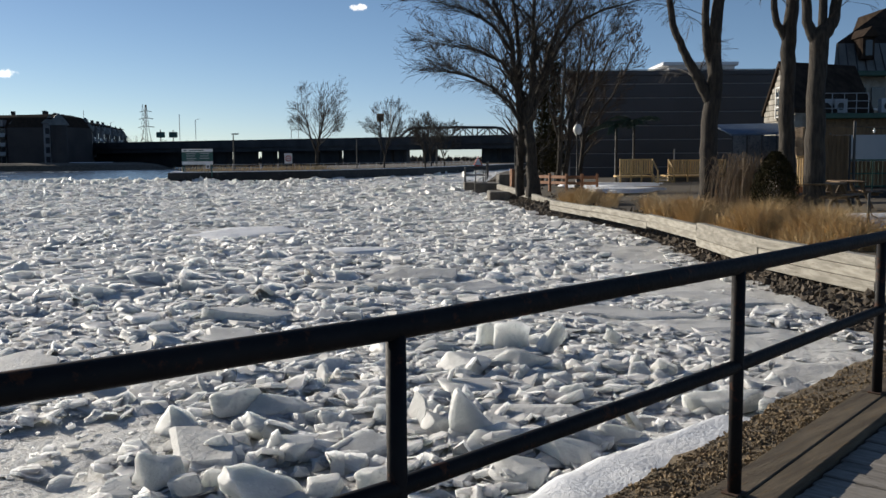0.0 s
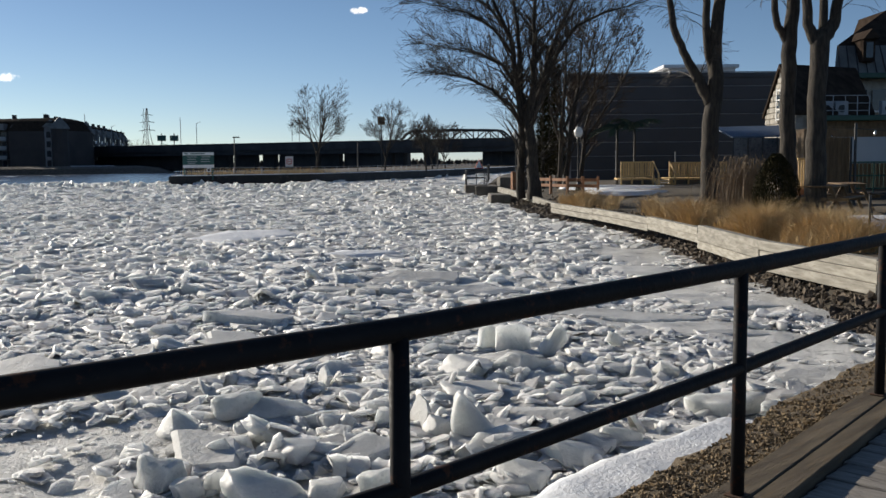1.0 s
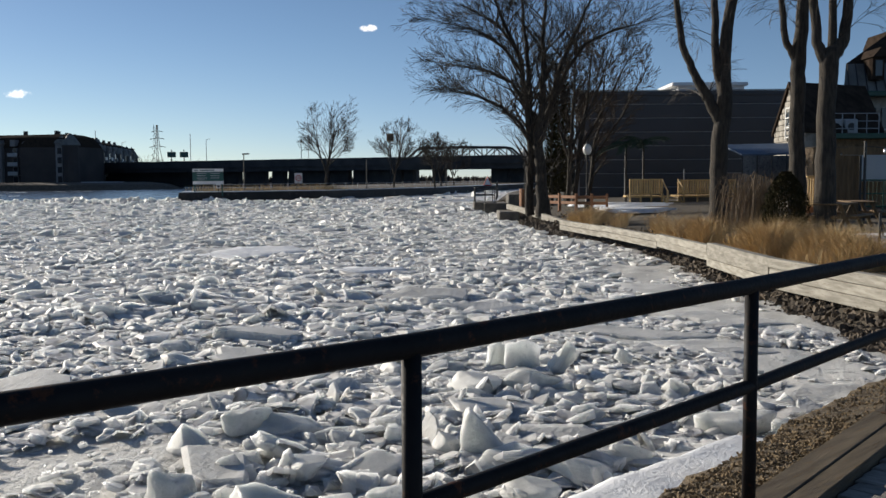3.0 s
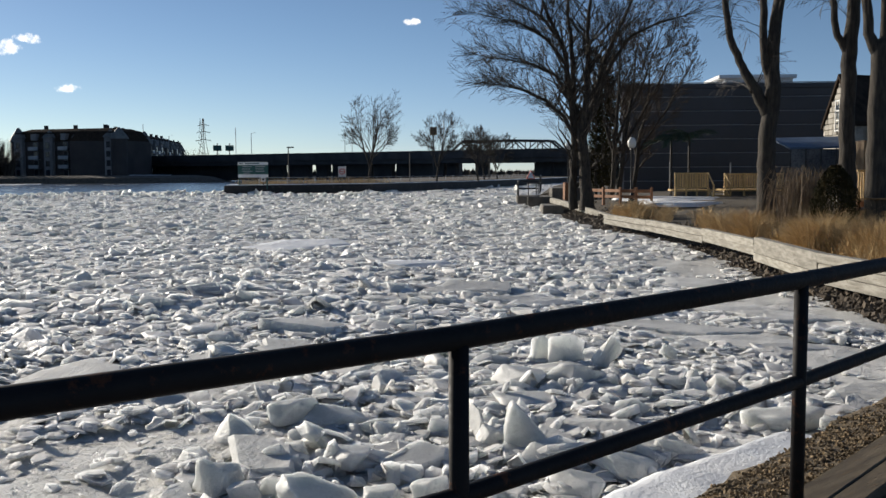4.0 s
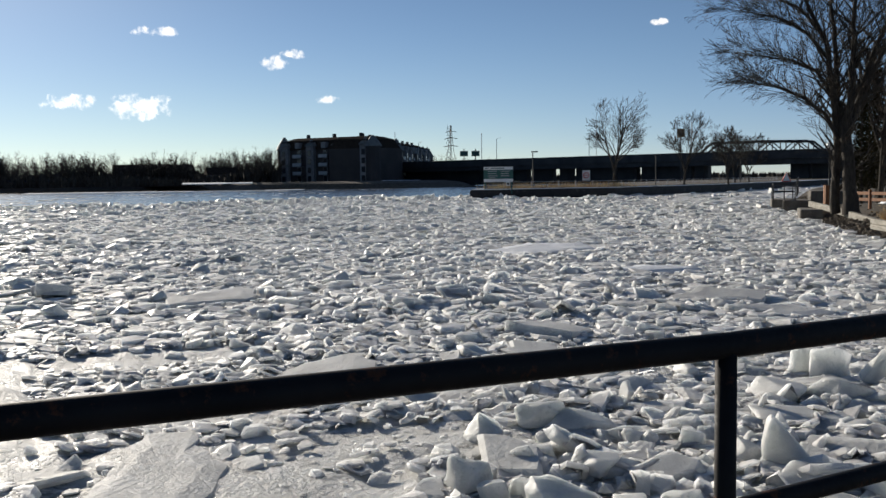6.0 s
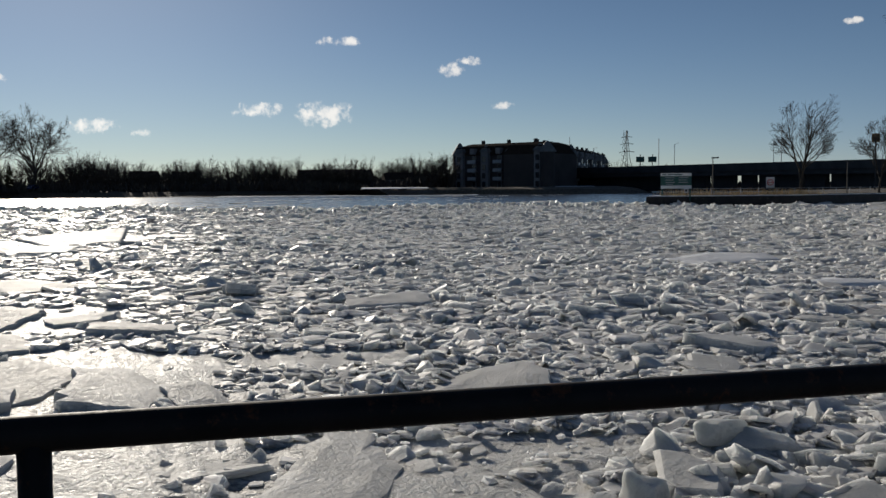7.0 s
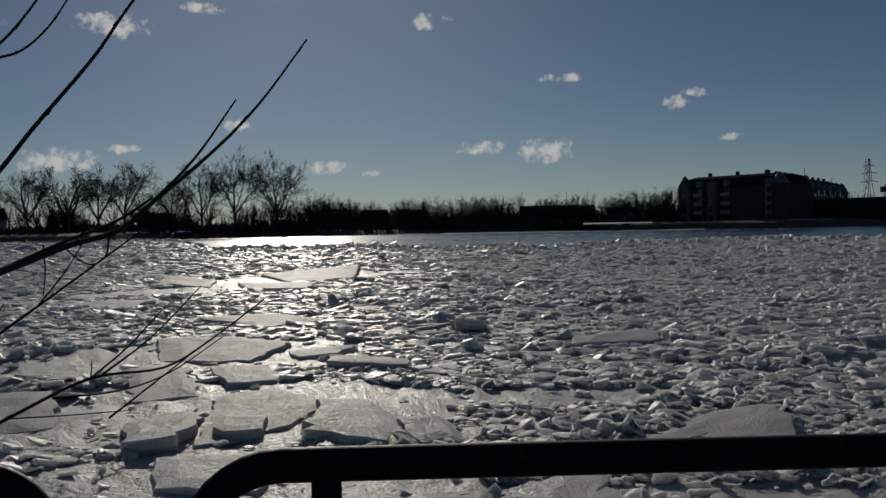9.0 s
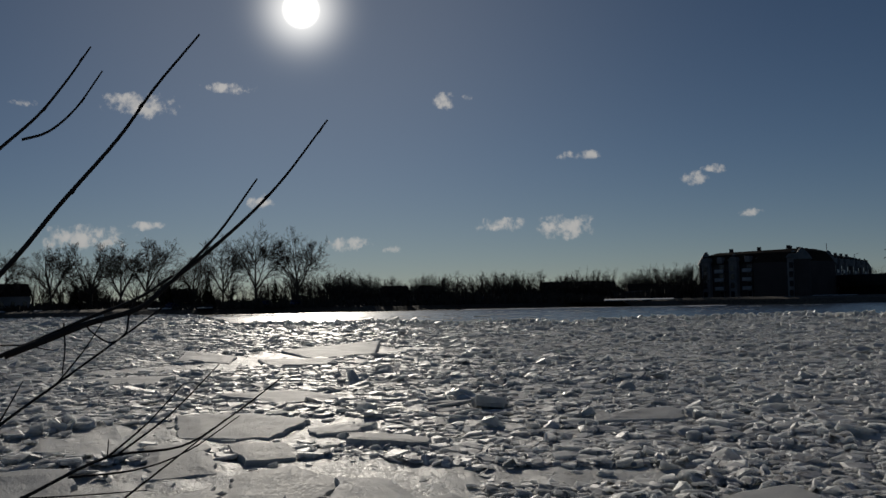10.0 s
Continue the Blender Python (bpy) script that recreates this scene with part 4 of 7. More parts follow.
# leaning broken timbers and the old concrete steps further on
broken = thing("broken_timbers", "broken pale timbers sagging from the bank edge", "timbers", site(4.6, 47, -0.5))
for u0, v0, z0, u1, v1, z1, s in ((3.2, 55.5, -0.05, 4.0, 51.5, -0.2, 0.3), (4.0, 51.3, -0.2, 5.15, 42.5, -0.5, 0.3), (5.1, 42.6, -0.4, 5.3, 40.6, -0.85, 0.26)):
    a, b = site(u0, v0, z0), site(u1, v1, z1)
    c, d = (a + b) / 2, b - a
    g = Geo().box((0, 0, 0), (d.length, 0.2, s), 0, 0, 0.02)
    m = Matrix.Translation(c) @ d.to_track_quat("X", "Z").to_matrix().to_4x4()
    g.v = [tuple(m @ Vector(v)) for v in g.v]
    part("timber", g, M["timber"], broken)
for u, v, z, s in ((3.1, 54.0, -0.5, (1.1, 3.2, 0.5)), (2.9, 66, -0.42, (1.6, 4.5, 0.7))):
    single("concrete_block", Geo().box(site(u, v, z), s, SITE, 0, 0.05), M["concrete"], "stained concrete landing block at the water", "concrete block", group="landing blocks")
single("concrete_block", Geo().box(site(4.7, 66, 0.1), (1.9, 3.0, 0.8), SITE, 0, 0.05), M["concrete"], "stained concrete block on the landing", "concrete block", group="landing blocks")


# ---- waterfront garden and buildings on the near bank (u across, v along the view) ----
def sbox(u, v, z, s, turn=0.0, bevel=0.0, geo=None):
    """A box with its centre at the site place (u, v, z), square to the site's axes."""
    return (geo or Geo()).box(site(u, v, z), s, SITE + turn, 0, bevel)


# dark hall with long horizontal siding boards
hall = thing("dark_hall", "long dark grey building with horizontal metal siding", "building", site(18, 75))
part("wall", Geo().prism([tuple(site(u, v).xy) for u, v in ((9.6, 75.01), (37.6, 75.01), (37.6, 91), (13.2, 91))], -0.6, 7.8), M["darkwall"], hall)
for k in range(8):
    part("siding_board", sbox(23.6, 74.97, 0.3 + 1.06 * k, (28.1, 0.08, 0.94), 0, 0.02), M["darkwall"], hall)
    part("siding_seam", sbox(23.6, 74.95, 0.82 + 1.06 * k, (28.0, 0.06, 0.07)), M["seam"], hall, "pale horizontal seam")
part("roof_edge", sbox(23.6, 75.3, 7.92, (28.4, 0.9, 0.24), 0, 0.04), M["darkwall"], hall)
part("corner_post", sbox(9.75, 74.9, 3.6, (0.22, 0.22, 8.3)), M["seam"], hall, "pale corner trim")
block = thing("white_house", "white building with a flat roof behind the dark hall", "building", site(24, 96))
part("wall", sbox(25.5, 99, 5.2, (6.5, 6.0, 10.6)), M["whitewall"], block)
part("roof", sbox(25.3, 99, 10.65, (7.4, 7.0, 0.35), 0, 0.05), M["whitewall"], block)

# stone house with a steep gable end
gable = thing("stone_house", "old grey stone house with a steep brown roof", "house", site(16, 46))
near, far, ridge_way = site(15.95, 44.0), site(16.0, 48.2), Vector((0.9603, 0.2792, 0)) * 0.85 + Vector((-0.2792, 0.9603, 0)) * 0.45
end = ridge_way.normalized() * 4.4
g = Geo()
za, zb, zr = -0.2, 3.8, 5.7
q = [(near, za), (far, za), (far, zb), ((near + far) / 2, zr), (near, zb)]
vs = [(p.x, p.y, z) for p, z in q] + [((p + end).x, (p + end).y, z) for p, z in q]
g.add(vs, [(0, 1, 2, 3, 4), (9, 8, 7, 6, 5), (1, 0, 5, 6), (0, 4, 9, 5), (2, 1, 6, 7)])
part("wall", g, M["stone"], gable)
rng = random.Random(3)
out = -ridge_way.normalized()
for row in range(22):                  # coursed stones of the lit gable end
    z = 0.1 + 0.27 * row
    half = 1.0 if z < zb else max(0.0, 1.0 - (z + 0.14 - zb) / (zr - zb))
    t = -half
    while t < half - 0.06:
        w = min(rng.uniform(0.16, 0.4), half - t)
        c = (near + far) / 2 + (far - near) / 2 * (t + w / 2) + out * 0.02
        if not (abs(t + w / 2 + 0.02) < 0.17 and 3.3 < z < 4.9):
            d = far - near
            part("stone", Geo().box((c.x, c.y, z), (w * d.length / 2 - 0.03, 0.09, 0.24), math.degrees(math.atan2(d.y, d.x)), 0, 0.03), M["stone"], gable)
        t += w
for p in (near, far):                  # roof slopes with thickness and an overhang
    top, low = (near + far) / 2 + out * 0.16, p + (p - (near + far) / 2) * 0.1 + out * 0.16
    a, b = Vector((top.x, top.y, zr + 0.12)), Vector((low.x, low.y, zb - 0.28))
    e = end + ridge_way.normalized() * 0.9
    up = Vector((0, 0, 0.2))
    part("roof", Geo().add([a, b, b + e, a + e, a + up, b + up, b + e + up, a + e + up], [(3, 2, 1, 0), (4, 5, 6, 7), (0, 1, 5, 4), (1, 2, 6, 5), (2, 3, 7, 6), (3, 0, 4, 7)]), M["rooftile"], gable)
win = (near + far) / 2 + (far - near) * 0.02
d = far - near
turn = math.degrees(math.atan2(d.y, d.x))
pane = part("window", Geo().box(win + out * 0.01 + Vector((0, 0, 4.1)), (0.5, 0.1, 1.35), turn), M["glass"], gable, "tall narrow sash window")
for s in (-1, 1):
    part("window_frame", Geo().box(win + out * 0.05 + d.normalized() * 0.27 * s + Vector((0, 0, 4.1)), (0.08, 0.12, 1.5), turn), M["white"], pane)
for z in (3.42, 3.88, 4.33, 4.79):
    part("glazing_bar", Geo().box(win + out * 0.06 + Vector((0, 0, z)), (0.6, 0.07, 0.06), turn), M["white"], pane)

# larger house with a seamed mansard roof
mans = thing("mansard_house", "large stone house with a grey seamed mansard roof", "house", site(24, 52))
part("wall", sbox(26.2, 52.5, 2.9, (11.0, 2.0, 6.2)), M["stone"], mans)
part("wall", sbox(28.0, 57, 2.9, (7.0, 7.0, 6.2)), M["stone"], mans)
g = Geo()
lo = [site(u, v, 5.95) for u, v in ((20.4, 50.9), (31.8, 50.9), (31.8, 61), (24.6, 61))]
hi = [site(u, v, 7.5) for u, v in ((20.9, 51.9), (31.2, 51.9), (31.2, 60.4), (24.7, 60.4))]
tip = [site(u, v, 9.7) for u, v in ((24.6, 54.5), (29, 54.5), (29, 58), (24.6, 58))]
g.add(lo + hi, [(0, 1, 5, 4), (1, 2, 6, 5), (2, 3, 7, 6), (3, 0, 4, 7)])
part("mansard", g, M["slate"], mans, "grey seamed metal lower roof")
part("roof", Geo().add(hi + tip, [(0, 1, 5, 4), (1, 2, 6, 5), (2, 3, 7, 6), (3, 0, 4, 7), (4, 5, 6, 7)]), M["rooftile"], mans, "brown hipped upper roof")
for k in range(24):
    u = 20.7 + 0.48 * k
    a, b = site(u, 50.86, 5.98), site(20.95 + (u - 20.7) * 0.92, 51.88, 7.5)
    part("roof_seam", Geo().tube([a, b], 0.03, 4), M["steel"], mans)
part("eave", sbox(26.2, 50.8, 5.82, (11.6, 0.5, 0.28), 0, 0.04), M["green"], mans, "green painted eave")
dorm = part("dormer", sbox(22.15, 51.6, 7.15, (0.62, 1.6, 1.2), 0, 0.02), M["rooftile"], mans)
part("dormer_window", sbox(22.15, 50.78, 7.15, (0.36, 0.06, 0.8)), M["glass"], dorm)
g = Geo()
a, b, c = site(21.72, 50.5, 7.7), site(22.58, 50.5, 7.7), site(22.15, 50.5, 8.2)
e = site(0, 2.2) - site(0, 0)
g.add([a, b, c, a + e, b + e, c + e], [(0, 1, 2), (5, 4, 3), (0, 2, 5, 3), (1, 4, 5, 2), (0, 3, 4, 1)])
part("dormer_roof", g, M["rooftile"], dorm)
for u in (22.0, 23.0, 24.2):
    part("window", sbox(u, 51.46, 4.6, (0.7, 0.12, 1.1)), M["glass"], mans)
    part("window_sill", sbox(u, 51.42, 4.0, (0.9, 0.2, 0.1)), M["white"], mans)

# low pub extension with a roof terrace, awning and clear side sheets
pub = thing("pub_extension", "dark low extension with a flat roof terrace", "building", site(18, 44))
part("wall", sbox(21.3, 46, 1.55, (8.6, 4.0, 3.4)), M["brownwood"], pub)
part("roof", sbox(21.3, 45.9, 3.36, (9.0, 4.5, 0.24), 0, 0.03), M["green"], pub, "flat roof with a green edge")
for k in range(7):
    part("board", sbox(17.7 + 1.2 * k, 43.96, 1.5, (1.12, 0.06, 3.0), 0, 0.01), M["brownwood"], pub)
terr = thing("terrace_railing", "white railing round the roof terrace", "railing", site(19.5, 44.4, 3.5))
for k in range(6):
    part("post", Geo().tube([site(16.6 + 0.55 * k, 44.2, 3.48), site(16.6 + 0.55 * k, 44.2, 4.4)], 0.022, 6), M["grey"], terr)
for z in (3.72, 4.05, 4.4):
    part("rail", Geo().tube([site(16.6, 44.2, z), site(19.35, 44.2, z)], 0.02, 6), M["grey"], terr)
for u, z in ((17.75, 3.95), (18.45, 3.95), (20.6, 3.95)):
    ac = thing("air_conditioner", "pale air conditioning unit on the terrace", "air conditioner", site(u, 45.2, 3.48), group="air conditioners on the terrace")
    part("case", sbox(u, 45.2, z - 0.1, (0.6, 0.35, 0.7), 0, 0.03), M["grey"], ac)
    part("fan_grille", Geo().tube([site(u, 45.03, z - 0.1), site(u, 44.99, z - 0.1)], 0.17, 12), M["black"], ac)
    part("base", sbox(u, 45.2, 3.52, (0.8, 0.45, 0.08)), M["concrete"], ac)
awn = thing("awning", "blue sloping awning over clear side sheets", "awning", site(13.5, 42))
g = Geo()
a, b, c, d2 = site(12.2, 41.0, 2.45), site(15.3, 41.0, 2.5), site(15.3, 43.9, 3.0), site(12.2, 43.9, 2.95)
up = Vector((0, 0, 0.07))
g.add([a, b, c, d2, a + up, b + up, c + up, d2 + up], [(3, 2, 1, 0), (4, 5, 6, 7), (0, 1, 5, 4), (1, 2, 6, 5), (2, 3, 7, 6), (3, 0, 4, 7)])
part("canopy", g, M["blue"], awn)
for k in range(5):
    part("clear_sheet", sbox(12.6 + 0.62 * k, 41.1, 1.5, (0.58, 0.02, 1.9)), M["sheeting"], awn, "milky plastic side sheet")
    part("post", Geo().tube([site(12.28 + 0.62 * k, 41.1, -0.1), site(12.28 + 0.62 * k, 41.1, 2.5)], 0.035, 6), M["black"], awn)

# fresh pine decks with balusters and stairs
def pine_deck(u0, u1, v, z, high, label):
    deck = thing("pine_deck", label, "wooden deck", site(u0, v), group="pine decks in the garden")
    part("platform", sbox((u0 + u1) / 2, v + 1.2, z - 0.06, (u1 - u0, 2.4, 0.12), 0, 0.01), M["newwood"], deck)
    part("footing", sbox((u0 + u1) / 2, v + 0.3, 0.14, (u1 - u0, 0.2, 0.52)), M["concrete"], deck, "pale concrete footing")
    k = int((u1 - u0) / 0.14)
    for i in range(k + 1):
        part("board", sbox(u0 + (u1 - u0) * i / k, v, z + high / 2 + 0.06, (0.115, 0.03, high - 0.06), 0, 0.006), M["newwood"], deck)
    for zz in (z + 0.12, z + high):
        part("rail", sbox((u0 + u1) / 2, v - 0.03, zz, (u1 - u0 + 0.1, 0.05, 0.09), 0, 0.008), M["newwood"], deck)
    for i in range(4):
        u = u0 + (u1 - u0) * i / 3
        part("post", sbox(u, v - 0.05, (z + high) / 2 - 0.1, (0.1, 0.1, z + high + 0.3), 0, 0.008), M["newwood"], deck)
    return deck


pine_deck(10.65, 12.55, 58, 0.48, 0.95, "fresh pine deck with a boarded railing")
pine_deck(13.55, 16.9, 58, 0.48, 0.9, "fresh pine deck with a boarded railing beside stairs")
stairs = thing("wooden_stairs", "short flight of pine stairs with sloping rails", "stairs", site(13.3, 57))
for k in range(4):
    part("step", sbox(13.0, 56.6 + 0.28 * k, 0.0 + 0.15 * k, (1.0, 0.3, 0.05), 0, 0.006), M["newwood"], stairs)
for u in (12.55, 13.5):
    part("stringer", Geo().tube([site(u, 56.4, -0.1), site(u, 57.9, 0.6)], 0.07, 4), M["newwood"], stairs)
    part("handrail", Geo().tube([site(u, 56.4, 0.75), site(u, 57.9, 1.42)], 0.05, 4), M["newwood"], stairs)
    part("post", sbox(u, 56.4, 0.33, (0.09, 0.09, 0.95)), M["newwood"], stairs)

bal = thing("baluster_panel", "fresh pine baluster railing on a raised step", "railing", site(12.4, 33))
part("plinth", sbox(12.4, 33.3, 0.28, (0.7, 0.8, 0.5), 0, 0.02), M["redwood"], bal)
for i in range(8):
    part("baluster", sbox(12.12 + 0.082 * i, 33, 1.03, (0.045, 0.045, 1.0), 0, 0.005), M["newwood"], bal)
for z in (0.58, 1.55):
    part("rail", sbox(12.4, 33, z, (0.7, 0.08, 0.07), 0, 0.006), M["newwood"], bal)
pan = thing("board_screen", "brown boarded privacy screen with a pale post", "screen", site(12.8, 32))
for i in range(7):
    part("board", sbox(12.52 + 0.135 * i, 32, 1.2, (0.13, 0.03, 2.1), 0, 0.005), M["brownwood"], pan)
part("post", sbox(12.38, 31.95, 1.2, (0.1, 0.1, 2.15), 0, 0.008), M["newwood"], pan, "pale pine post")
part("post", sbox(13.45, 32.05, 1.2, (0.08, 0.08, 2.1), 0, 0.008), M["black"], pan)
gr = thing("green_railing", "dark green metal railing on the terrace edge", "railing", site(15, 34))
for i in range(5):
    part("post", Geo().tube([site(14.0 + 1.1 * i, 34, 0.15), site(14.0 + 1.1 * i, 34, 1.42)], 0.03, 6), M["green"], gr)
for z in (0.5, 0.95, 1.42):
    part("rail", Geo().tube([site(13.95, 34, z), site(18.5, 34, z)], 0.028, 6), M["green"], gr)
for i in range(30):
    part("bar", Geo().tube([site(14.15 + 0.145 * i, 34, 0.5), site(14.15 + 0.145 * i, 34, 1.42)], 0.008, 4), M["green"], gr)
single("raised_terrace", sbox(16.2, 36.0, 0.1, (5.0, 4.2, 0.5), 0, 0.03), M["quay"], "low dark concrete terrace under the railing", "terrace")
sheet = thing("plastic_screen", "grey translucent wind screen above the terrace", "screen", site(15, 34.6))
part("sheet", sbox(16.2, 35.2, 1.85, (4.2, 0.03, 0.95)), M["grey"], sheet)
for u in (14.1, 16.2, 18.3):
    part("post", Geo().tube([site(u, 35.25, 0.3), site(u, 35.25, 2.4)], 0.035, 6), M["black"], sheet)
single("dark_shed", sbox(16.5, 38.4, 1.3, (5.2, 2.0, 2.8), 0, 0.04), M["brownwood"], "dark brown boarded shed wall behind the terrace", "shed")


def picnic_table(u, v, turn):
    t = thing("picnic_table", "dark brown wooden picnic table with benches", "table", site(u, v), group="picnic tables")
    loc = []

    def put(name, c, s, tilt=0.0):
        g = Geo().box((0, 0, 0), s, 0, 0, 0.008)
        m = Matrix.Translation(site(u, v, c[2])) @ Euler((0, 0, radians(SITE + turn))).to_matrix().to_4x4() @ Matrix.Translation((c[0], c[1], 0)) @ Euler((radians(tilt), 0, 0)).to_matrix().to_4x4()
        g.v = [tuple(m @ Vector(p)) for p in g.v]
        part(name, g, M["brownwood"], t)

    z = 0.08
    for i in range(5):
        put("top_board", (0, -0.3 + 0.15 * i, z + 0.74), (1.8, 0.14, 0.04))
    for y in (-0.68, 0.68):
        put("bench", (0, y, z + 0.44), (1.8, 0.24, 0.04))
    for x in (-0.65, 0.65):
        put("bench_beam", (x, 0, z + 0.39), (0.09, 1.5, 0.09))
        for y, ti in ((-0.42, 24), (0.42, -24)):
            put("leg", (x + 0.05, y, z + 0.35), (0.05, 0.09, 0.85), -ti)
    return t


picnic_table(10.4, 26.3, 55)
picnic_table(11.9, 28.5, 80)
pole = thing("stanchion", "short black pole with a rope ring", "pole", site(9.05, 20.5))
part("pole", Geo().tube([site(9.05, 20.5, -0.1), site(9.05, 20.5, 0.78)], 0.028, 8), M["black"], pole)
part("rope_ring", Geo().tube([site(9.05, 20.5, 0.62), site(9.1, 20.45, 0.3), site(9.22, 20.4, 0.25)], 0.015, 6), M["black"], pole)


def street_lamp(u, v, z, h, label):
    lamp = thing("street_lamp", label, "street lamp", site(u, v, z), group="globe lamps along the bank")
    part("pole", Geo().lathe(site(u, v, z - 0.1), [(0.16, 0), (0.16, 0.3), (0.08, 0.45), (0.055, 0.9), (0.05, h - 0.75), (0.09, h - 0.7), (0.06, h - 0.6), (0.14, h - 0.5)], 10), M["black"], lamp, "", True)
    part("globe", Geo().lathe(site(u, v, z + h - 0.6), [(0.11, 0), (0.2, 0.1), (0.235, 0.24), (0.23, 0.36), (0.15, 0.5), (0.08, 0.58)], 12), M["globe"], lamp, "milky white glass globe", True)
    part("finial", Geo().lathe(site(u, v, z + h - 0.04), [(0.12, 0), (0.05, 0.07), (0.02, 0.18)], 8), M["black"], lamp, "", True)


street_lamp(7.24, 52, -0.05, 3.45, "black street lamp with a white globe in the garden")
street_lamp(5.4, 72, -0.1, 3.9, "black street lamp with a white globe behind the tree")
street_lamp(8.2, 84, 0.0, 3.9, "black street lamp with a white globe near the hall")


def palm(u, v, h, seed):
    r = random.Random(seed)
    t = thing("artificial_palm", "artificial palm tree with dark green plastic fronds", "palm tree", site(u, v), group="artificial palms in the garden")
    part("trunk", Geo().lathe(site(u, v, 0), [(0.11, -0.1), (0.08, 0.6), (0.075, h * 0.7), (0.07, h)], 8), M["quay"], t, "dark ringed trunk", True)
    for k in range(9):
        a = 2 * math.pi * k / 9 + r.uniform(-0.2, 0.2)
        rise = r.uniform(0.1, 0.8)
        L = r.uniform(1.5, 2.0)
        g = Geo()
        pts = [site(u + L * s * math.cos(a), v + L * s * math.sin(a), h + rise * 1.2 * s - 0.75 * s * s) for s in (0, 0.3, 0.6, 0.85, 1.0)]
        g.tube(pts, [0.03, 0.025, 0.02, 0.015, 0.008], 4)
        for i in range(16):
            s = 0.12 + 0.055 * i
            c = site(u + L * s * math.cos(a), v + L * s * math.sin(a), h + rise * 1.2 * s - 0.75 * s * s)
            for w in (-1, 1):
                tip = c + 0.42 * Vector((math.cos(a + SITE / 57.3 + w * 1.0), math.sin(a + SITE / 57.3 + w * 1.0), -0.5))
                g.add([c, c + Vector((0, 0, 0.05)), tip, c + Vector((0.03, 0.03, -0.02))], [(0, 1, 2), (0, 2, 3)])
        part("frond", g, M["palm"], t)


palm(10.75, 60, 3.6, 1)
palm(11.84, 60, 3.8, 2)
for u, h in ((11.4, 2.2), (15.3, 2.1)):
    single("thin_post", Geo().tube([site(u, 64, -0.1), site(u, 64, h)], 0.05, 6), M["grey"], "thin grey post by the hall", "post", group="posts by the hall")

# low orange-stained fence along the path
fence = thing("garden_fence", "low orange-stained wooden rail fence", "fence", site(6, 50))
run = [(4.7, 52.0), (5.6, 50.5), (6.3, 49.2), (7.0, 48.6), (7.7, 48.2)]
for i, (u, v) in enumerate(run):
    part("post", sbox(u, v, 0.3, (0.13, 0.13, 0.95), 20 * i, 0.015), M["redwood"], fence)
for (u0, v0), (u1, v1) in zip(run, run[1:]):
    for z in (0.28, 0.58):
        a, b = site(u0, v0, z), site(u1, v1, z + 0.02)
        dd = b - a
        part("rail", Geo().box((a + b) / 2, (dd.length, 0.05, 0.15), math.degrees(math.atan2(dd.y, dd.x)), 0, 0.01), M["redwood"], fence)
for u, v in ((4.0, 55), (4.15, 58)):
    single("timber_post", sbox(u, v, 0.3, (0.2, 0.2, 1.3), 10, 0.02), M["redwood"], "stout orange-brown timber post at the landing", "post", group="posts at the landing")
# landing platform with a pipe rail
plat = thing("landing_platform", "small dark landing platform with a pipe railing", "platform", site(2.9, 66))
part("slab", sbox(2.2, 66.3, -0.28, (1.5, 3.6, 0.5), 0, 0.04), M["concrete"], plat)
for u, v in ((1.55, 64.7), (2.2, 64.7), (2.85, 64.7), (1.55, 67.8), (2.85, 67.8)):
    part("post", Geo().tube([site(u, v, -0.05), site(u, v, 0.95)], 0.035, 6), M["black"], plat)
for z in (0.45, 0.93):
    part("rail", Geo().tube([site(2.85, 64.7, z), site(1.55, 64.7, z), site(1.55, 67.8, z), site(2.85, 67.8, z)], 0.03, 6), M["black"], plat)
far_rail = thing("quay_railing", "dark pipe railing along the quay", "railing", site(4.2, 72))
for k in range(8):
    part("post", Geo().tube([site(3.2 + 0.12 * k, 70 + 2.2 * k, 0), site(3.2 + 0.12 * k, 70 + 2.2 * k, 1.3)], 0.035, 6), M["black"], far_rail)
for z in (0.75, 1.28):
    part("rail", Geo().tube([site(3.2, 70, z), site(4.04, 85.4, z)], 0.03, 6), M["black"], far_rail)
# snow lying in the garden
def snow_patch(u, v, a, b, z, seed):
    r = random.Random(seed)
    ring = []
    for k in range(22):
        t = 2 * math.pi * k / 22
        q = r.uniform(0.75, 1.1)
        p = site(u + a * q * math.cos(t), v + b * q * math.sin(t))
        ring.append((p.x, p.y))
    c = site(u, v)
    g = Geo()
    n = len(ring)
    for k, dz in ((1.0, -0.12), (0.96, 0.03), (0.6, 0.06)):
        g.v += [(c.x + k * (x - c.x), c.y + k * (y - c.y), z + dz) for x, y in ring]
    g.f = [(n * j + i, n * j + (i + 1) % n, n * j + n + (i + 1) % n, n * j + n + i) for j in range(2) for i in range(n)] + [tuple(range(2 * n, 3 * n))]
    single("snow_patch", g, M["snow"], "thin patch of old snow on the ground", "snow", group="snow patches", smooth=True)


for args in ((11.0, 56, 4.2, 4.5, 0.02, 1), (8.8, 47, 2.0, 2.5, 0.05, 2), (10.6, 24.0, 2.2, 1.0, 0.06, 3), (9.9, 22.4, 0.9, 0.6, 0.03, 4), (14.5, 53, 2.5, 2.0, 0.02, 5)):
    snow_patch(*args)
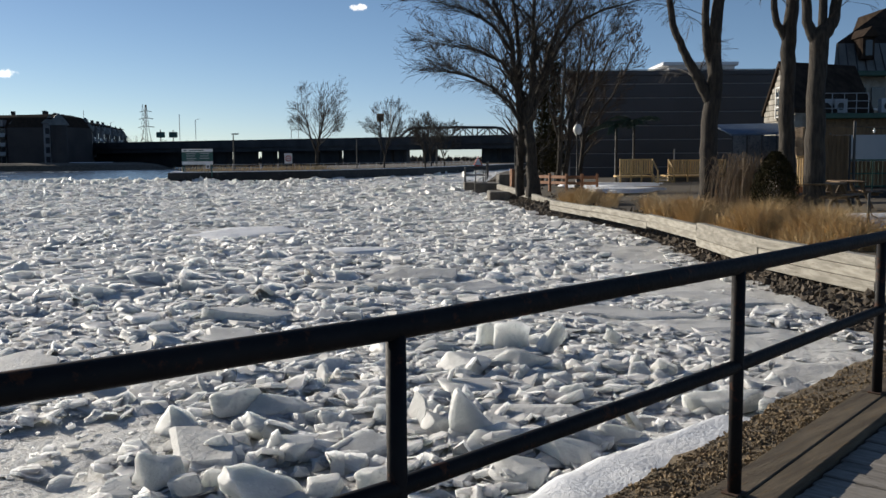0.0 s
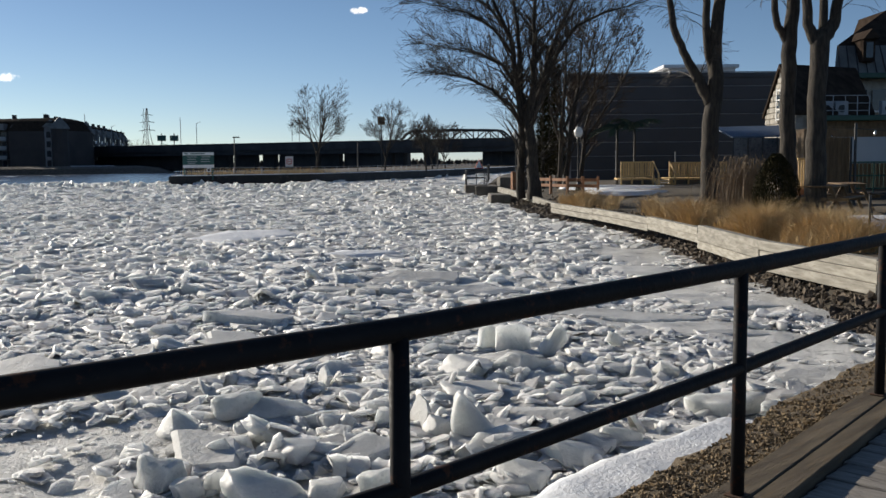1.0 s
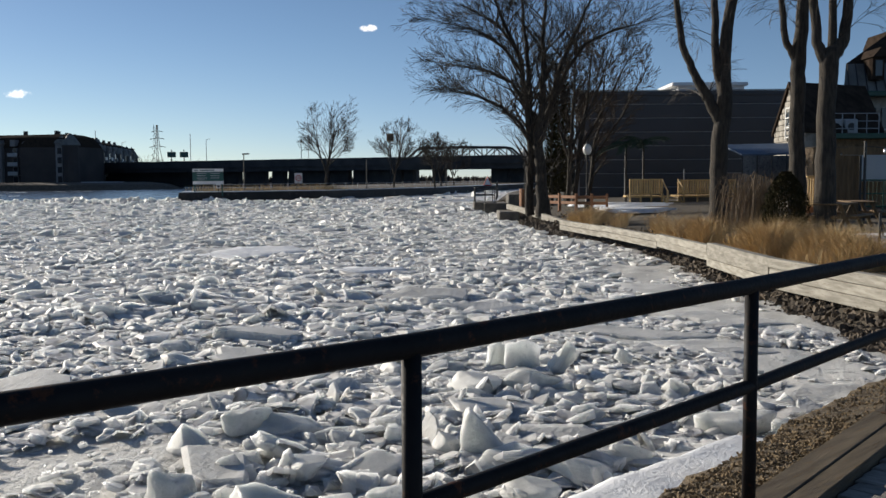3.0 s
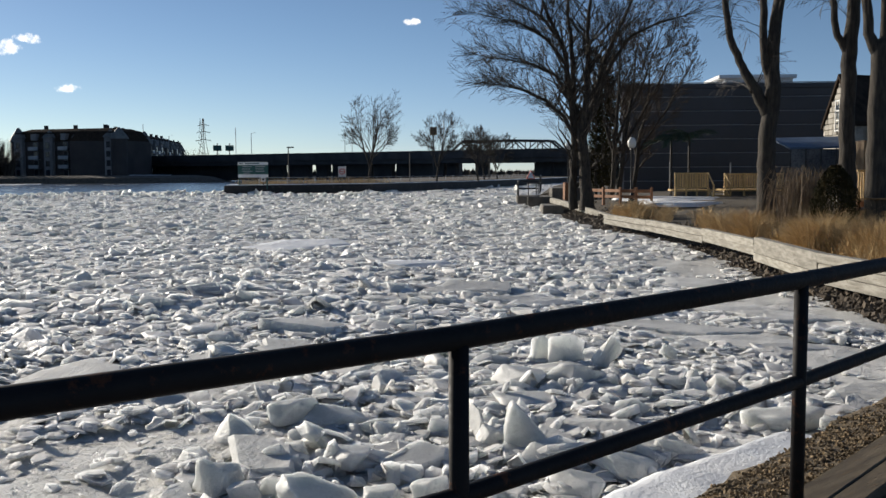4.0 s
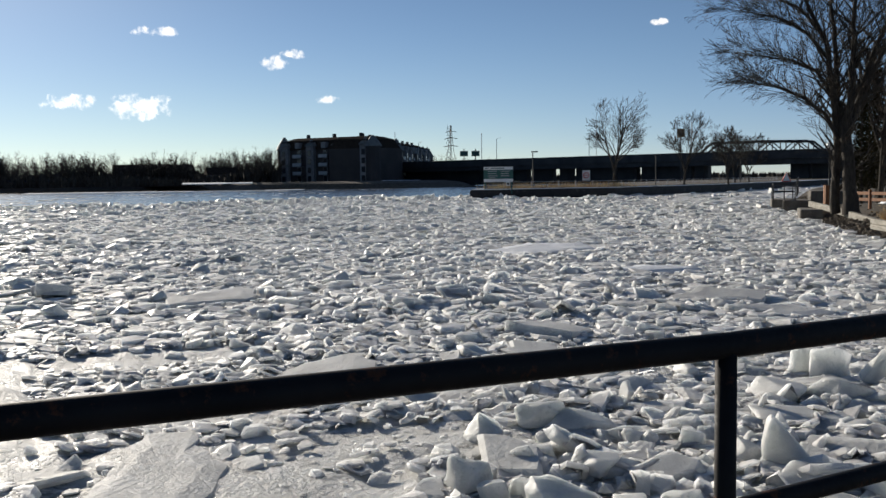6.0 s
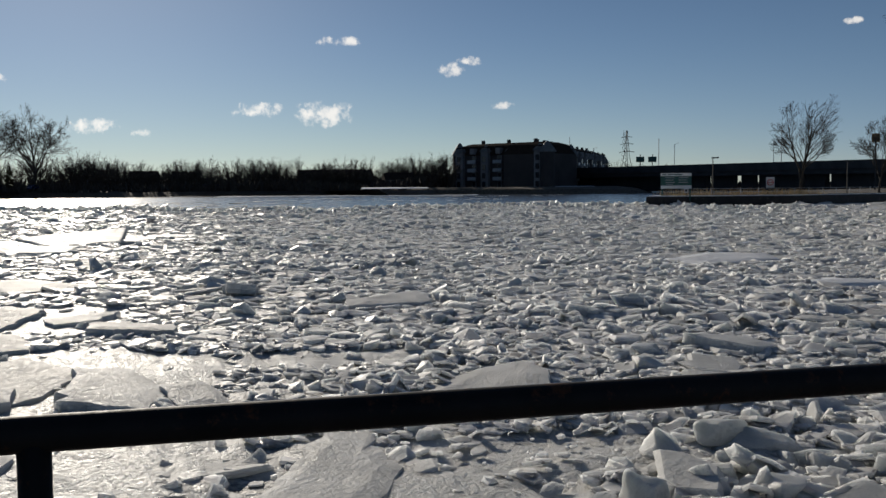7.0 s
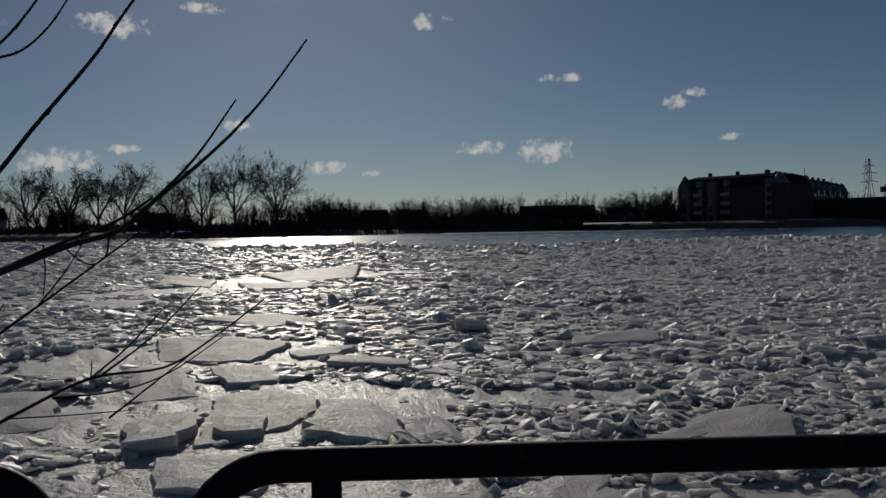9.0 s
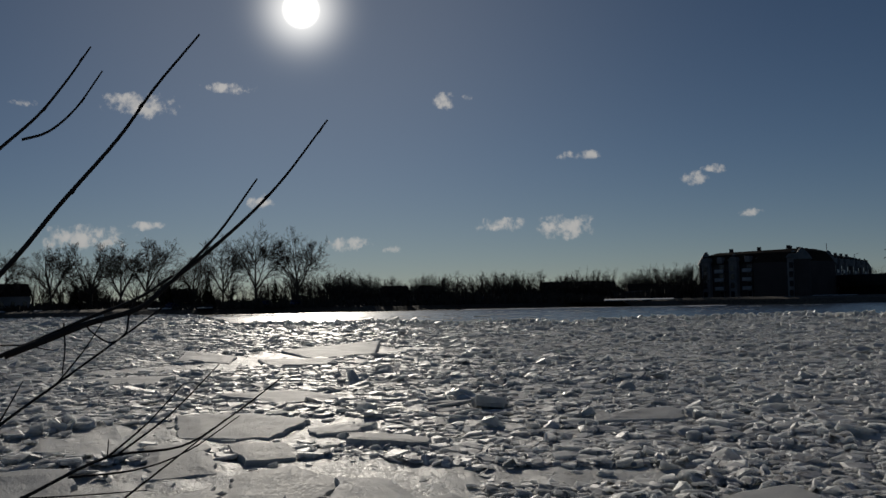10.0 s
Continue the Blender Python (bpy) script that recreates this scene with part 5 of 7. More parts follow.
# string of bulbs over the terrace
bulbs = thing("string_lights", "string of small unlit bulbs over the terrace", "string lights", site(13.4, 31.9, 2.3))
cable = [site(13.45 + 0.55 * i, 31.9 - 0.4 * i, 2.55 - 0.28 * math.sin(math.pi * i / 10)) for i in range(11)]
part("cable", Geo().tube(cable, 0.012, 4), M["black"], bulbs)
for p in cable[1:-1]:
    part("bulb", Geo().lathe(p + Vector((0, 0, -0.16)), [(0.02, 0), (0.045, 0.05), (0.03, 0.11), (0.015, 0.16)], 6), M["globe"], bulbs)
single("light_pole", Geo().tube([site(13.5, 31.8, 0), site(13.5, 31.8, 2.7)], 0.045, 8), M["black"], "thin black pole carrying the string lights", "pole")


# ---- far shore ----
def land(name, ring, z0, z1, material, label, slope=6.0):
    """A low land mass: its outline at the waterline, rising over a sloped edge to a flat top."""
    c = sum((Vector(p) for p in ring), Vector((0, 0))) / len(ring)
    g = Geo()
    n = len(ring)
    for k, z in ((0.0, z0), (slope * 0.4, z0 + (z1 - z0) * 0.7), (slope, z1)):
        for x, y in ring:
            d = (c - Vector((x, y)))
            d.normalize()
            g.v.append((x + d.x * k, y + d.y * k, z))
    g.f = [(n * j + i, n * j + (i + 1) % n, n * j + n + (i + 1) % n, n * j + n + i) for j in range(2) for i in range(n)] + [tuple(range(2 * n, 3 * n))]
    return single(name, g, M[material], label, "land", "structure")


def arc(a0, a1, dist, step=3):
    out = []
    a = a0
    while (a - a1) * (1 if a1 >= a0 else -1) < 0:
        p = bearing(a, dist(a))
        out.append((p.x, p.y))
        a += step if a1 >= a0 else -step
    return out


west = arc(125, 30, lambda a: 268 + 10 * math.sin(a * 0.3) + (45 if 47 < a < 60 else 0) + (14 if a < 47 else 0))
land("far_bank", west + arc(30, 125, lambda a: 2600, 8), ICE - 0.2, 1.2, "soil", "dark wooded far bank of the river", 12)
north = arc(34, -28, lambda a: 372 + 2 * a)
land("far_bank", north + arc(-28, 34, lambda a: 2600, 8), ICE - 0.2, 0.9, "soil", "dark far bank under the bridge", 10)

# jetty with a concrete wall and a snowy top
JET = [(-55.1, 88.9), (-44.5, 103.7), (-41.2, 131.3), (-42.0, 176.0), (-46.0, 240.0), (-60.0, 372.0), (-95.0, 372.0), (-80.0, 200.0), (-66.0, 120.0), (-57.1, 92.7)]
jetty = thing("jetty", "long concrete jetty with snow on its top", "jetty", (-50, 110, 0), kind="structure")
part("jetty_wall", Geo().prism(JET, ICE - 0.3, 0.28), M["quay"], jetty)
c = sum((Vector(p) for p in JET), Vector((0, 0))) / len(JET)
part("jetty_snow", Geo().prism([tuple(Vector(p) + (c - Vector(p)).normalized() * 0.5) for p in JET], 0.27, 0.36), M["snow"], jetty, "snow lying on the jetty")
part("jetty_ground", Geo().prism([tuple(Vector(p) + (c - Vector(p)).normalized() * 3.4) for p in JET], 0.3, 0.42), M["ground"], jetty, "bare brown ground behind the snow")

# information board on the jetty, turned to the river
way_j = Vector((0.863, 0.505, 0))
board = thing("information_board", "green and white information board on two posts", "sign", (-49.6, 85.2 + 5, 0.3))
o = Vector((-54.4, 90.7, -0.2))
turn = math.degrees(math.atan2(way_j.y, way_j.x))
for s in (0.1, 3.0):
    part("post", Geo().box(o + way_j * s + Vector((0, 0, 1.5)), (0.14, 0.12, 2.9), turn), M["signgreen"], board)
face = Vector((0.505, -0.863, 0)) * 0.09
part("top_strip", Geo().box(o + way_j * 1.55 + face + Vector((0, 0, 2.83)), (3.2, 0.08, 0.32), turn), M["white"], board)
mid = part("panel", Geo().box(o + way_j * 1.55 + face + Vector((0, 0, 2.17)), (3.2, 0.08, 0.98), turn), M["signgreen"], board)
part("bottom_strip", Geo().box(o + way_j * 1.55 + face + Vector((0, 0, 1.5)), (3.2, 0.08, 0.34), turn), M["white"], board)
for z, a, b in ((2.5, 0.4, 1.4), (2.5, 1.8, 2.8), (2.25, 0.4, 1.3), (2.25, 1.8, 2.7), (2.0, 0.4, 1.45), (2.0, 1.8, 2.75), (1.8, 0.5, 1.2)):
    part("text_bar", Geo().box(o + way_j * ((a + b) / 2) + face * 1.6 + Vector((0, 0, z)), (b - a, 0.03, 0.07), turn), M["grey"], mid)
for a, b in ((0.1, 0.5), (0.7, 2.2)):
    part("text_bar", Geo().box(o + way_j * ((a + b) / 2) + face * 1.6 + Vector((0, 0, 2.83)), (b - a, 0.03, 0.1), turn), M["signgreen"], board)
small = thing("square_sign", "small white square sign with a dark symbol", "sign", o + way_j * 2.6 - face * 5)
part("post", Geo().box(o + way_j * 2.6 + face + Vector((0, 0, 0.8)), (0.07, 0.07, 1.2), turn), M["black"], small)
part("plate", Geo().box(o + way_j * 2.6 + face * 1.8 + Vector((0, 0, 1.12)), (0.45, 0.04, 0.45), turn), M["white"], small)
part("symbol", Geo().box(o + way_j * 2.6 + face * 2.3 + Vector((0, 0, 1.12)), (0.25, 0.03, 0.25), turn), M["black"], small)
nosign = thing("round_symbol_sign", "white board with a red prohibition ring on two posts", "sign", (-50.5, 108.4, 0.4))
o2, f2 = Vector((-50.5, 108.4, 0)), Vector((0.42, -0.9, 0))
t2 = math.degrees(math.atan2(0.42, 0.9))
for s in (-0.3, 0.3):
    part("post", Geo().box(o2 + Vector((0.9, 0.42, 0)) * s + Vector((0, 0, 1.2)), (0.08, 0.08, 1.8), t2), M["black"], nosign)
part("plate", Geo().box(o2 + f2 * 0.08 + Vector((0, 0, 1.75)), (0.95, 0.05, 1.25), t2), M["white"], nosign)
ring = [o2 + f2 * 0.14 + Vector((0.9, 0.42, 0)) * 0.32 * math.cos(t) + Vector((0, 0, 1.75 + 0.32 * math.sin(t))) for t in np.linspace(0, 2 * math.pi, 21)]
part("ring", Geo().tube(ring, 0.05, 5), M["redpaint"], nosign)
part("bar", Geo().box(o2 + f2 * 0.14 + Vector((0, 0, 1.75)), (0.5, 0.03, 0.07), t2), M["redpaint"], nosign)
warn = thing("warning_triangle", "red-edged triangular warning sign on the quay", "sign", (-40.5, 170, 0))
o3 = Vector((-41.6, 168, 0.35))
tri = [o3 + Vector((-0.75, 0, 0.0)), o3 + Vector((0.75, 0, 0.0)), o3 + Vector((0, 0, 1.5))]
part("plate", Geo().add([p + Vector((0, d, 0)) for d in (0.0, 0.06) for p in tri], [(0, 1, 2), (5, 4, 3), (0, 3, 4, 1), (1, 4, 5, 2), (2, 5, 3, 0)]), M["white"], warn)
part("border", Geo().tube(tri + tri[:1], 0.11, 5), M["redpaint"], warn)


def light_pole(x, y, h, label, head=True):
    p = thing("light_pole", label, "light pole", (x, y, 0.3), group="light poles on the jetty")
    part("pole", Geo().tube([(x, y, 0.2), (x, y, h)], [0.09, 0.05], 6), M["concrete"], p)
    if head:
        part("lamp_head", Geo().box((x + 0.25, y, h), (0.8, 0.25, 0.14), 0, 0, 0.03), M["steel"], p)


light_pole(-52.4, 98.2, 4.5, "grey light pole with a short lamp head")
light_pole(-45.3, 118.0, 4.2, "grey light pole with a short lamp head")
light_pole(-44.0, 150.0, 4.0, "grey light pole with a short lamp head")
fence = thing("jetty_fence", "thin grey post and wire fence on the jetty", "fence", (-52, 95, 0.3))
fp = [(-53.5, 93.5), (-49.5, 99.0), (-46.5, 106.0), (-44.2, 116.0), (-43.4, 130.0), (-43.6, 150.0), (-44.5, 175.0)]
for (x0, y0), (x1, y1) in zip(fp, fp[1:]):
    k = max(2, int(math.hypot(x1 - x0, y1 - y0) / 2.5))
    for i in range(k):
        x, y = x0 + (x1 - x0) * i / k, y0 + (y1 - y0) * i / k
        part("post", Geo().tube([(x, y, 0.25), (x, y, 1.15)], 0.035, 4), M["grey"], fence)
for z in (0.75, 1.1):
    part("wire", Geo().tube([(x, y, z) for x, y in fp], 0.018, 4), M["grey"], fence)

# road bridge on wide piers, with a steel truss span behind it
ba, bb = bearing(37, 352), bearing(4, 238)
run = (bb - ba).normalized()
turn = math.degrees(math.atan2(run.y, run.x))
bridge = thing("road_bridge", "long dark concrete road bridge on wide piers", "bridge", (ba + bb) / 2)
mid, L = (ba + bb) / 2, (bb - ba).length + 60
side = Vector((run.y, -run.x, 0))
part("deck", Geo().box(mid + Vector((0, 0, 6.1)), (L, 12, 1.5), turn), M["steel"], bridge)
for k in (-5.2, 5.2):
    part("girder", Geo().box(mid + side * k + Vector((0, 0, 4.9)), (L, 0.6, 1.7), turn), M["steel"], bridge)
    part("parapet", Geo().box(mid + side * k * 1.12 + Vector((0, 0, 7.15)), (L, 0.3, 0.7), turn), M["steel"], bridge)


def on_bridge(a):
    """Where a bearing meets the bridge's line."""
    w = bearing(a, 1) - bearing(a, 0)
    p = bearing(a, 0)
    det = w.x * -run.y + w.y * run.x
    k = ((ba.x - p.x) * -run.y + (ba.y - p.y) * run.x) / det
    q = p + w * k
    return (q - ba).dot(run)


gaps = [(28.5, 28.25), (27.02, 26.62), (25.93, 25.66), (23.45, 23.25), (22.17, 21.9), (19.08, 18.92), (18.39, 17.24), (16.54, 13.77), (12.8, 12.63), (9.0, 8.2), (6.5, 5.8)]
edge = -25.0
for a0, a1 in gaps:
    s0, s1 = on_bridge(a0), on_bridge(a1)
    c = ba + run * ((edge + s0) / 2)
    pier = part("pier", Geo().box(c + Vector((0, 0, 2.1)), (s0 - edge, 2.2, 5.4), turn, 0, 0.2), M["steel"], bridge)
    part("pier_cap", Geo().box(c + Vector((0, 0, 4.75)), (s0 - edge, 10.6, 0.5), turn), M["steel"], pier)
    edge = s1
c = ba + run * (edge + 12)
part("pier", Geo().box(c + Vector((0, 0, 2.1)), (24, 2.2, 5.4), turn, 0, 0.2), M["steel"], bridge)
for s in range(12, int(L) - 60, 38):
    pl = thing("bridge_lamp", "tall thin street lamp on the bridge", "street lamp", ba + run * s + Vector((0, 0, 6.8)), group="lamps on the bridge")
    p0 = ba + run * s - side * 5.6
    part("pole", Geo().tube([p0 + Vector((0, 0, 6.6)), p0 + Vector((0, 0, 14.5))], 0.09, 5), M["grey"], pl)
    part("arm", Geo().tube([p0 + Vector((0, 0, 14.4)), p0 + run * 1.8 + Vector((0, 0, 14.8))], 0.06, 4), M["grey"], pl)
truss = thing("truss_span", "dark steel truss bridge span with sloping ends", "bridge", (-76, 285, 0))
ta, tb = bearing(18.8, 290, 0), bearing(12.2, 290, 0)
tr = (tb - ta)
n = 9
for off in (Vector((0, 0, 0)), Vector((0, 6, 0))):
    for k in range(n):
        a, b = ta + tr * (k / n) + off, ta + tr * ((k + 1) / n) + off
        z0 = 7.6
        za, zb2 = (z0 if k == 0 else 11.0 - 0.25 * abs(k - 4.5) / 4.5), (z0 if k == n - 1 else 11.0 - 0.25 * abs(k + 1 - 4.5) / 4.5)
        part("top_chord", Geo().tube([a + Vector((0, 0, za)), b + Vector((0, 0, zb2))], 0.32, 4), M["steel"], truss)
        part("bottom_chord", Geo().tube([a + Vector((0, 0, z0)), b + Vector((0, 0, z0))], 0.3, 4), M["steel"], truss)
        if k:
            part("upright", Geo().tube([a + Vector((0, 0, z0)), a + Vector((0, 0, za))], 0.16, 4), M["steel"], truss)
            part("diagonal", Geo().tube([a + Vector((0, 0, za if k % 2 else z0)), b + Vector((0, 0, z0 if k % 2 else zb2))], 0.16, 4), M["steel"], truss)
part("bearing_wall", Geo().box((ta + tb) / 2 + Vector((0, 3, 6.6)), (tr.length, 7, 1.8), math.degrees(math.atan2(tr.y, tr.x))), M["steel"], truss)
for q in (0.0, 1.0):
    part("pier", Geo().box(ta + tr * q + Vector((0, 3, 2.6)), (3.0, 8, 6.6), 0, 0, 0.2), M["steel"], truss)

# lattice pylon, gantry signs, masts
pyl = thing("lattice_pylon", "grey lattice power pylon", "pylon", (-272, 419, 0))
for sx, sy in ((-1, -1), (1, -1), (1, 1), (-1, 1)):
    part("leg", Geo().tube([(-272.6 + 3 * sx, 418.6 + 3 * sy, 0), (-272.6 + 0.9 * sx, 418.6 + 0.9 * sy, 17), (-272.6 + 0.2 * sx, 418.6 + 0.2 * sy, 29)], 0.16, 4), M["steel"], pyl)
for k in range(9):
    z0, w0, w1 = 2 + 3 * k, 3 - 0.33 * k, 3 - 0.33 * (k + 1)
    part("brace", Geo().tube([(-272.6 - w0, 416, z0), (-272.6 + w1, 416, z0 + 3)], 0.1, 3), M["steel"], pyl)
    part("brace", Geo().tube([(-272.6 + w0, 416, z0), (-272.6 - w1, 416, z0 + 3)], 0.1, 3), M["steel"], pyl)
for z, w in ((18, 4.5), (22, 4.0), (25.5, 3.2)):
    part("crossarm", Geo().tube([(-272.6 - w, 418.6, z), (-272.6, 418.6, z + 0.7), (-272.6 + w, 418.6, z)], 0.15, 4), M["steel"], pyl)
gan = thing("gantry_sign", "two green road signs on a gantry over the bridge", "road sign", (-174, 280, 7))
for x, y in ((-176.0, 278.6), (-172.6, 280.6)):
    part("panel", Geo().box((x, y, 10.0), (2.7, 0.2, 1.8), 32, 0, 0.05), M["signgreen"], gan)
    part("post", Geo().tube([(x, y, 6.0), (x, y, 11.6)], 0.15, 5), M["steel"], gan)
for a, d, z in ((31.3, 400, 20), (24.6, 420, 25), (19.2, 300, 17.5), (36.4, 420, 22)):
    p = bearing(a, d)
    single("mast", Geo().tube([(p.x, p.y, 0), (p.x, p.y, z)], 0.15, 4), M["grey"], "tall thin grey mast in the distance", "mast", group="distant masts")
p = bearing(19.8, 180)
hb = thing("hanging_signboard", "dark square board on a post among the trees", "sign", p)
part("board", Geo().box(p + Vector((0, 0, 9.2)), (1.3, 0.15, 1.5), 20), M["brownwood"], hb)
part("post", Geo().tube([p + Vector((0, 0, 0.3)), p + Vector((0, 0, 10))], 0.12, 5), M["steel"], hb)


# apartment block of two wings, with bays, mansard roofs and corner turrets
def wing(name, label, a, b, depth, floors, ground, drop=0.0):
    w = thing(name, label, "apartment building", (a + b) / 2)
    run = (b - a).normalized()
    L = (b - a).length
    out = Vector((run.y, -run.x, 0))
    if out.dot(Vector((0.5, 0, 0)) - a) < 0:
        out = -out
    turn = math.degrees(math.atan2(run.y, run.x))
    H = floors * 2.72
    mid = (a + b) / 2 - out * depth / 2
    part("wall", Geo().box(mid + Vector((0, 0, ground + H / 2 - 1)), (L, depth, H + 2), turn), M["aptdark"], w)
    g = Geo()
    z0, z1 = ground + H, ground + H + 3.0
    ring = lambda i, z: [a + run * i - out * i * 0.8 + Vector((0, 0, z)) + out * (0.4 if i == 0 else 0), b - run * i - out * i * 0.8 + Vector((0, 0, z)) + out * (0.4 if i == 0 else 0), b - run * i - out * (depth - i) + Vector((0, 0, z)), a + run * i - out * (depth - i) + Vector((0, 0, z))]
    g.add(ring(0, z0) + ring(1.6, z1) + ring(4.0, z1 + 0.8), [(0, 1, 5, 4), (1, 2, 6, 5), (2, 3, 7, 6), (3, 0, 4, 7), (4, 5, 9, 8), (5, 6, 10, 9), (6, 7, 11, 10), (7, 4, 8, 11), (8, 9, 10, 11)])
    part("roof", g, M["rooftile"], w, "dark mansard roof")
    pane = Geo().box((0, 0, 0), (1.3, 0.2, 1.7)).mesh("window", M["glass"])
    frame_mesh = Geo().box((0, 0.02, 0), (1.7, 0.16, 2.1)).mesh("window_frame", M["aptwall"])
    bays = max(3, int(L / 4.6))
    for k in range(bays):
        s = L * (k + 0.5) / bays
        c = a + run * s
        if k % 2 == 0:
            bay = part("bay", Geo().box(c + out * 0.7 + Vector((0, 0, ground + (H + 1.2) / 2)), (3.0, 1.6, H + 1.2), turn, 0, 0.15), M["aptwall"], w, "pale projecting bay")
            gg = Geo()
            p = c + out * 0.9
            gg.add([p - run * 1.8 - out * 1.4 + Vector((0, 0, z0 + 1)), p + run * 1.8 - out * 1.4 + Vector((0, 0, z0 + 1)), p + run * 1.8 + out * 1.0 + Vector((0, 0, z0 + 1)), p - run * 1.8 + out * 1.0 + Vector((0, 0, z0 + 1)), p - out * 0.6 + Vector((0, 0, z0 + 3.4))],
                   [(0, 1, 4), (1, 2, 4), (2, 3, 4), (3, 0, 4), (3, 2, 1, 0)])
            part("bay_roof", gg, M["slate"], bay)
        else:
            for f in range(1, floors):
                bal = part("balcony", Geo().box(c + out * 0.8 + Vector((0, 0, ground + 2.72 * f)), (3.4, 1.5, 0.2), turn), M["aptwall"], w)
                part("balcony_rail", Geo().box(c + out * 1.5 + Vector((0, 0, ground + 2.72 * f + 0.6)), (3.4, 0.1, 1.0), turn), M["grey"], bal)
        for f in range(floors):
            off = out * (1.52 if k % 2 == 0 else 0.06)
            for me, nm, d in ((frame_mesh, "window_frame", 0.0), (pane, "window", 0.06)):
                ob = part(nm, me, None, w)
                ob.location = c + off + out * d + Vector((0, 0, ground + 1.5 + 2.72 * f)) - w.location
                ob.rotation_euler = (0, 0, radians(turn))
        dm = part("dormer", Geo().box(c + Vector((0, 0, z0 + 1.3)), (1.8, 2.4, 2.0), turn, 0, 0.1), M["aptwall"], w)
        part("dormer_roof", Geo().box(c + Vector((0, 0, z0 + 2.4)), (2.3, 2.8, 0.35), turn, 0, 0.1), M["rooftile"], dm)
        if k % 2:
            part("chimney", Geo().box(c - out * 5 + Vector((0, 0, z1 + 1.2)), (0.9, 0.9, 1.5), turn), M["aptdark"], w)
    return w, turn


def turret(p, z, r, h, parent):
    part("turret", Geo().lathe((p.x, p.y, -0.9), [(r, 0), (r, z)], 10), M["aptdark"], parent, "round corner turret")
    part("turret_roof", Geo().lathe((p.x, p.y, z - 0.92), [(r * 1.2, 0), (r * 0.9, h * 0.35), (r * 0.15, h)], 10), M["slate"], parent)


A, C, B = bearing(43.1, 322), bearing(37.7, 300), bearing(34.5, 392)
w1, _ = wing("apartment_block", "five-storey apartment block with bays and a dark roof", A, C, 16, 4, 0.6)
turret(A + Vector((1, 1, 0)), 12.4, 2.4, 4.2, w1)
turret(C + Vector((0, 0, 0)), 12.8, 2.4, 3.4, w1)
D = C + (B - C) * 0.36
w2, _ = wing("apartment_block", "stepped apartment wing with pale columns and turrets", C, D, 14, 4, 0.4)
turret(D, 12.6, 2.2, 3.8, w2)
w3, _ = wing("apartment_block", "lower apartment wing with pointed turret roofs", D, B, 14, 4, 0.2)
for q in (0.45, 0.7, 1.0):
    turret(D + (B - D) * q, 12.2 - q, 2.2, 3.6, w3)

# small houses, cars and snow on the west bank
def cottage(a, d, w, dp, h, label, mat="whitewall"):
    p = bearing(a, d)
    t = thing("house", label, "house", p, group="houses on the far bank")
    turn = a + 12
    m = Matrix.Translation(p) @ Euler((0, 0, radians(turn))).to_matrix().to_4x4()

    def tr(g):
        g.v = [tuple(m @ Vector(v)) for v in g.v]
        return g

    part("wall", tr(Geo().box((0, 0, h / 2 + 0.6), (w, dp, h + 1.2))), M[mat], t)
    x, y, z0, z1 = w / 2 + 0.4, dp / 2 + 0.4, h + 1.1, h + 1.1 + dp * 0.45
    part("roof", tr(Geo().add([(-x, -y, z0), (x, -y, z0), (x, y, z0), (-x, y, z0), (-x, 0, z1), (x, 0, z1)], [(0, 1, 5, 4), (2, 3, 4, 5), (1, 2, 5), (3, 0, 4), (3, 2, 1, 0)])), M["rooftile"], t)
    for k in range(3):
        part("window", tr(Geo().box((-w / 3 + k * w / 3, -dp / 2 - 0.05, h * 0.6 + 0.6), (1.0, 0.15, 1.3))), M["glass"], t)
    part("door", tr(Geo().box((w * 0.16, -dp / 2 - 0.06, 1.7), (1.0, 0.15, 2.1))), M["brownwood"], t)


# the first house is white; its grey wall colour stands in for shade
for args in ((82.3, 292, 9, 8, 4, "grey-white gabled house among bare trees", "aptwall"), (61.0, 345, 9, 7, 3.2, "dark gabled house on the far bank", "aptdark"), (58.8, 350, 8, 7, 3, "grey gabled house on the far bank", "aptwall"), (73.5, 300, 9, 7, 2.6, "dark low house among bare trees", "aptdark"), (46.5, 312, 9, 5, 2.6, "small pale boathouse near the apartments", "aptwall"), (50.2, 345, 26, 8, 3, "long low shed on the far bank", "aptdark")):
    cottage(*args)


def car(a, d, label):
    p = bearing(a, d, 1.2)
    t = thing("parked_car", label, "car", p, group="cars parked on the far bank")
    m = Matrix.Translation(p) @ Euler((0, 0, radians(a + 60))).to_matrix().to_4x4()
    prof = [(-2.1, 0.3), (2.1, 0.3), (2.15, 0.75), (1.2, 0.9), (0.6, 1.4), (-1.0, 1.45), (-1.7, 0.95), (-2.15, 0.85)]
    g = Geo().add([m @ Vector((x, y, z)) for y in (-0.85, 0.85) for x, z in prof], [tuple(range(8)), tuple(range(15, 7, -1))] + [(i, 8 + i, 8 + (i + 1) % 8, (i + 1) % 8) for i in range(8)])
    body = part("body", g, M["carpaint"], t)
    for s in (-0.87, 0.87):
        part("side_window", Geo().add([m @ Vector((x, s, z)) for x, z in ((-1.4, 0.95), (0.95, 0.95), (0.5, 1.36), (-0.95, 1.38))], [(0, 1, 2, 3)]), M["glass"], body)
        for x in (-1.35, 1.35):
            part("wheel", Geo().tube([m @ Vector((x, s * 0.85, 0.32)), m @ Vector((x, s * 1.02, 0.32))], 0.32, 10), M["black"], t)


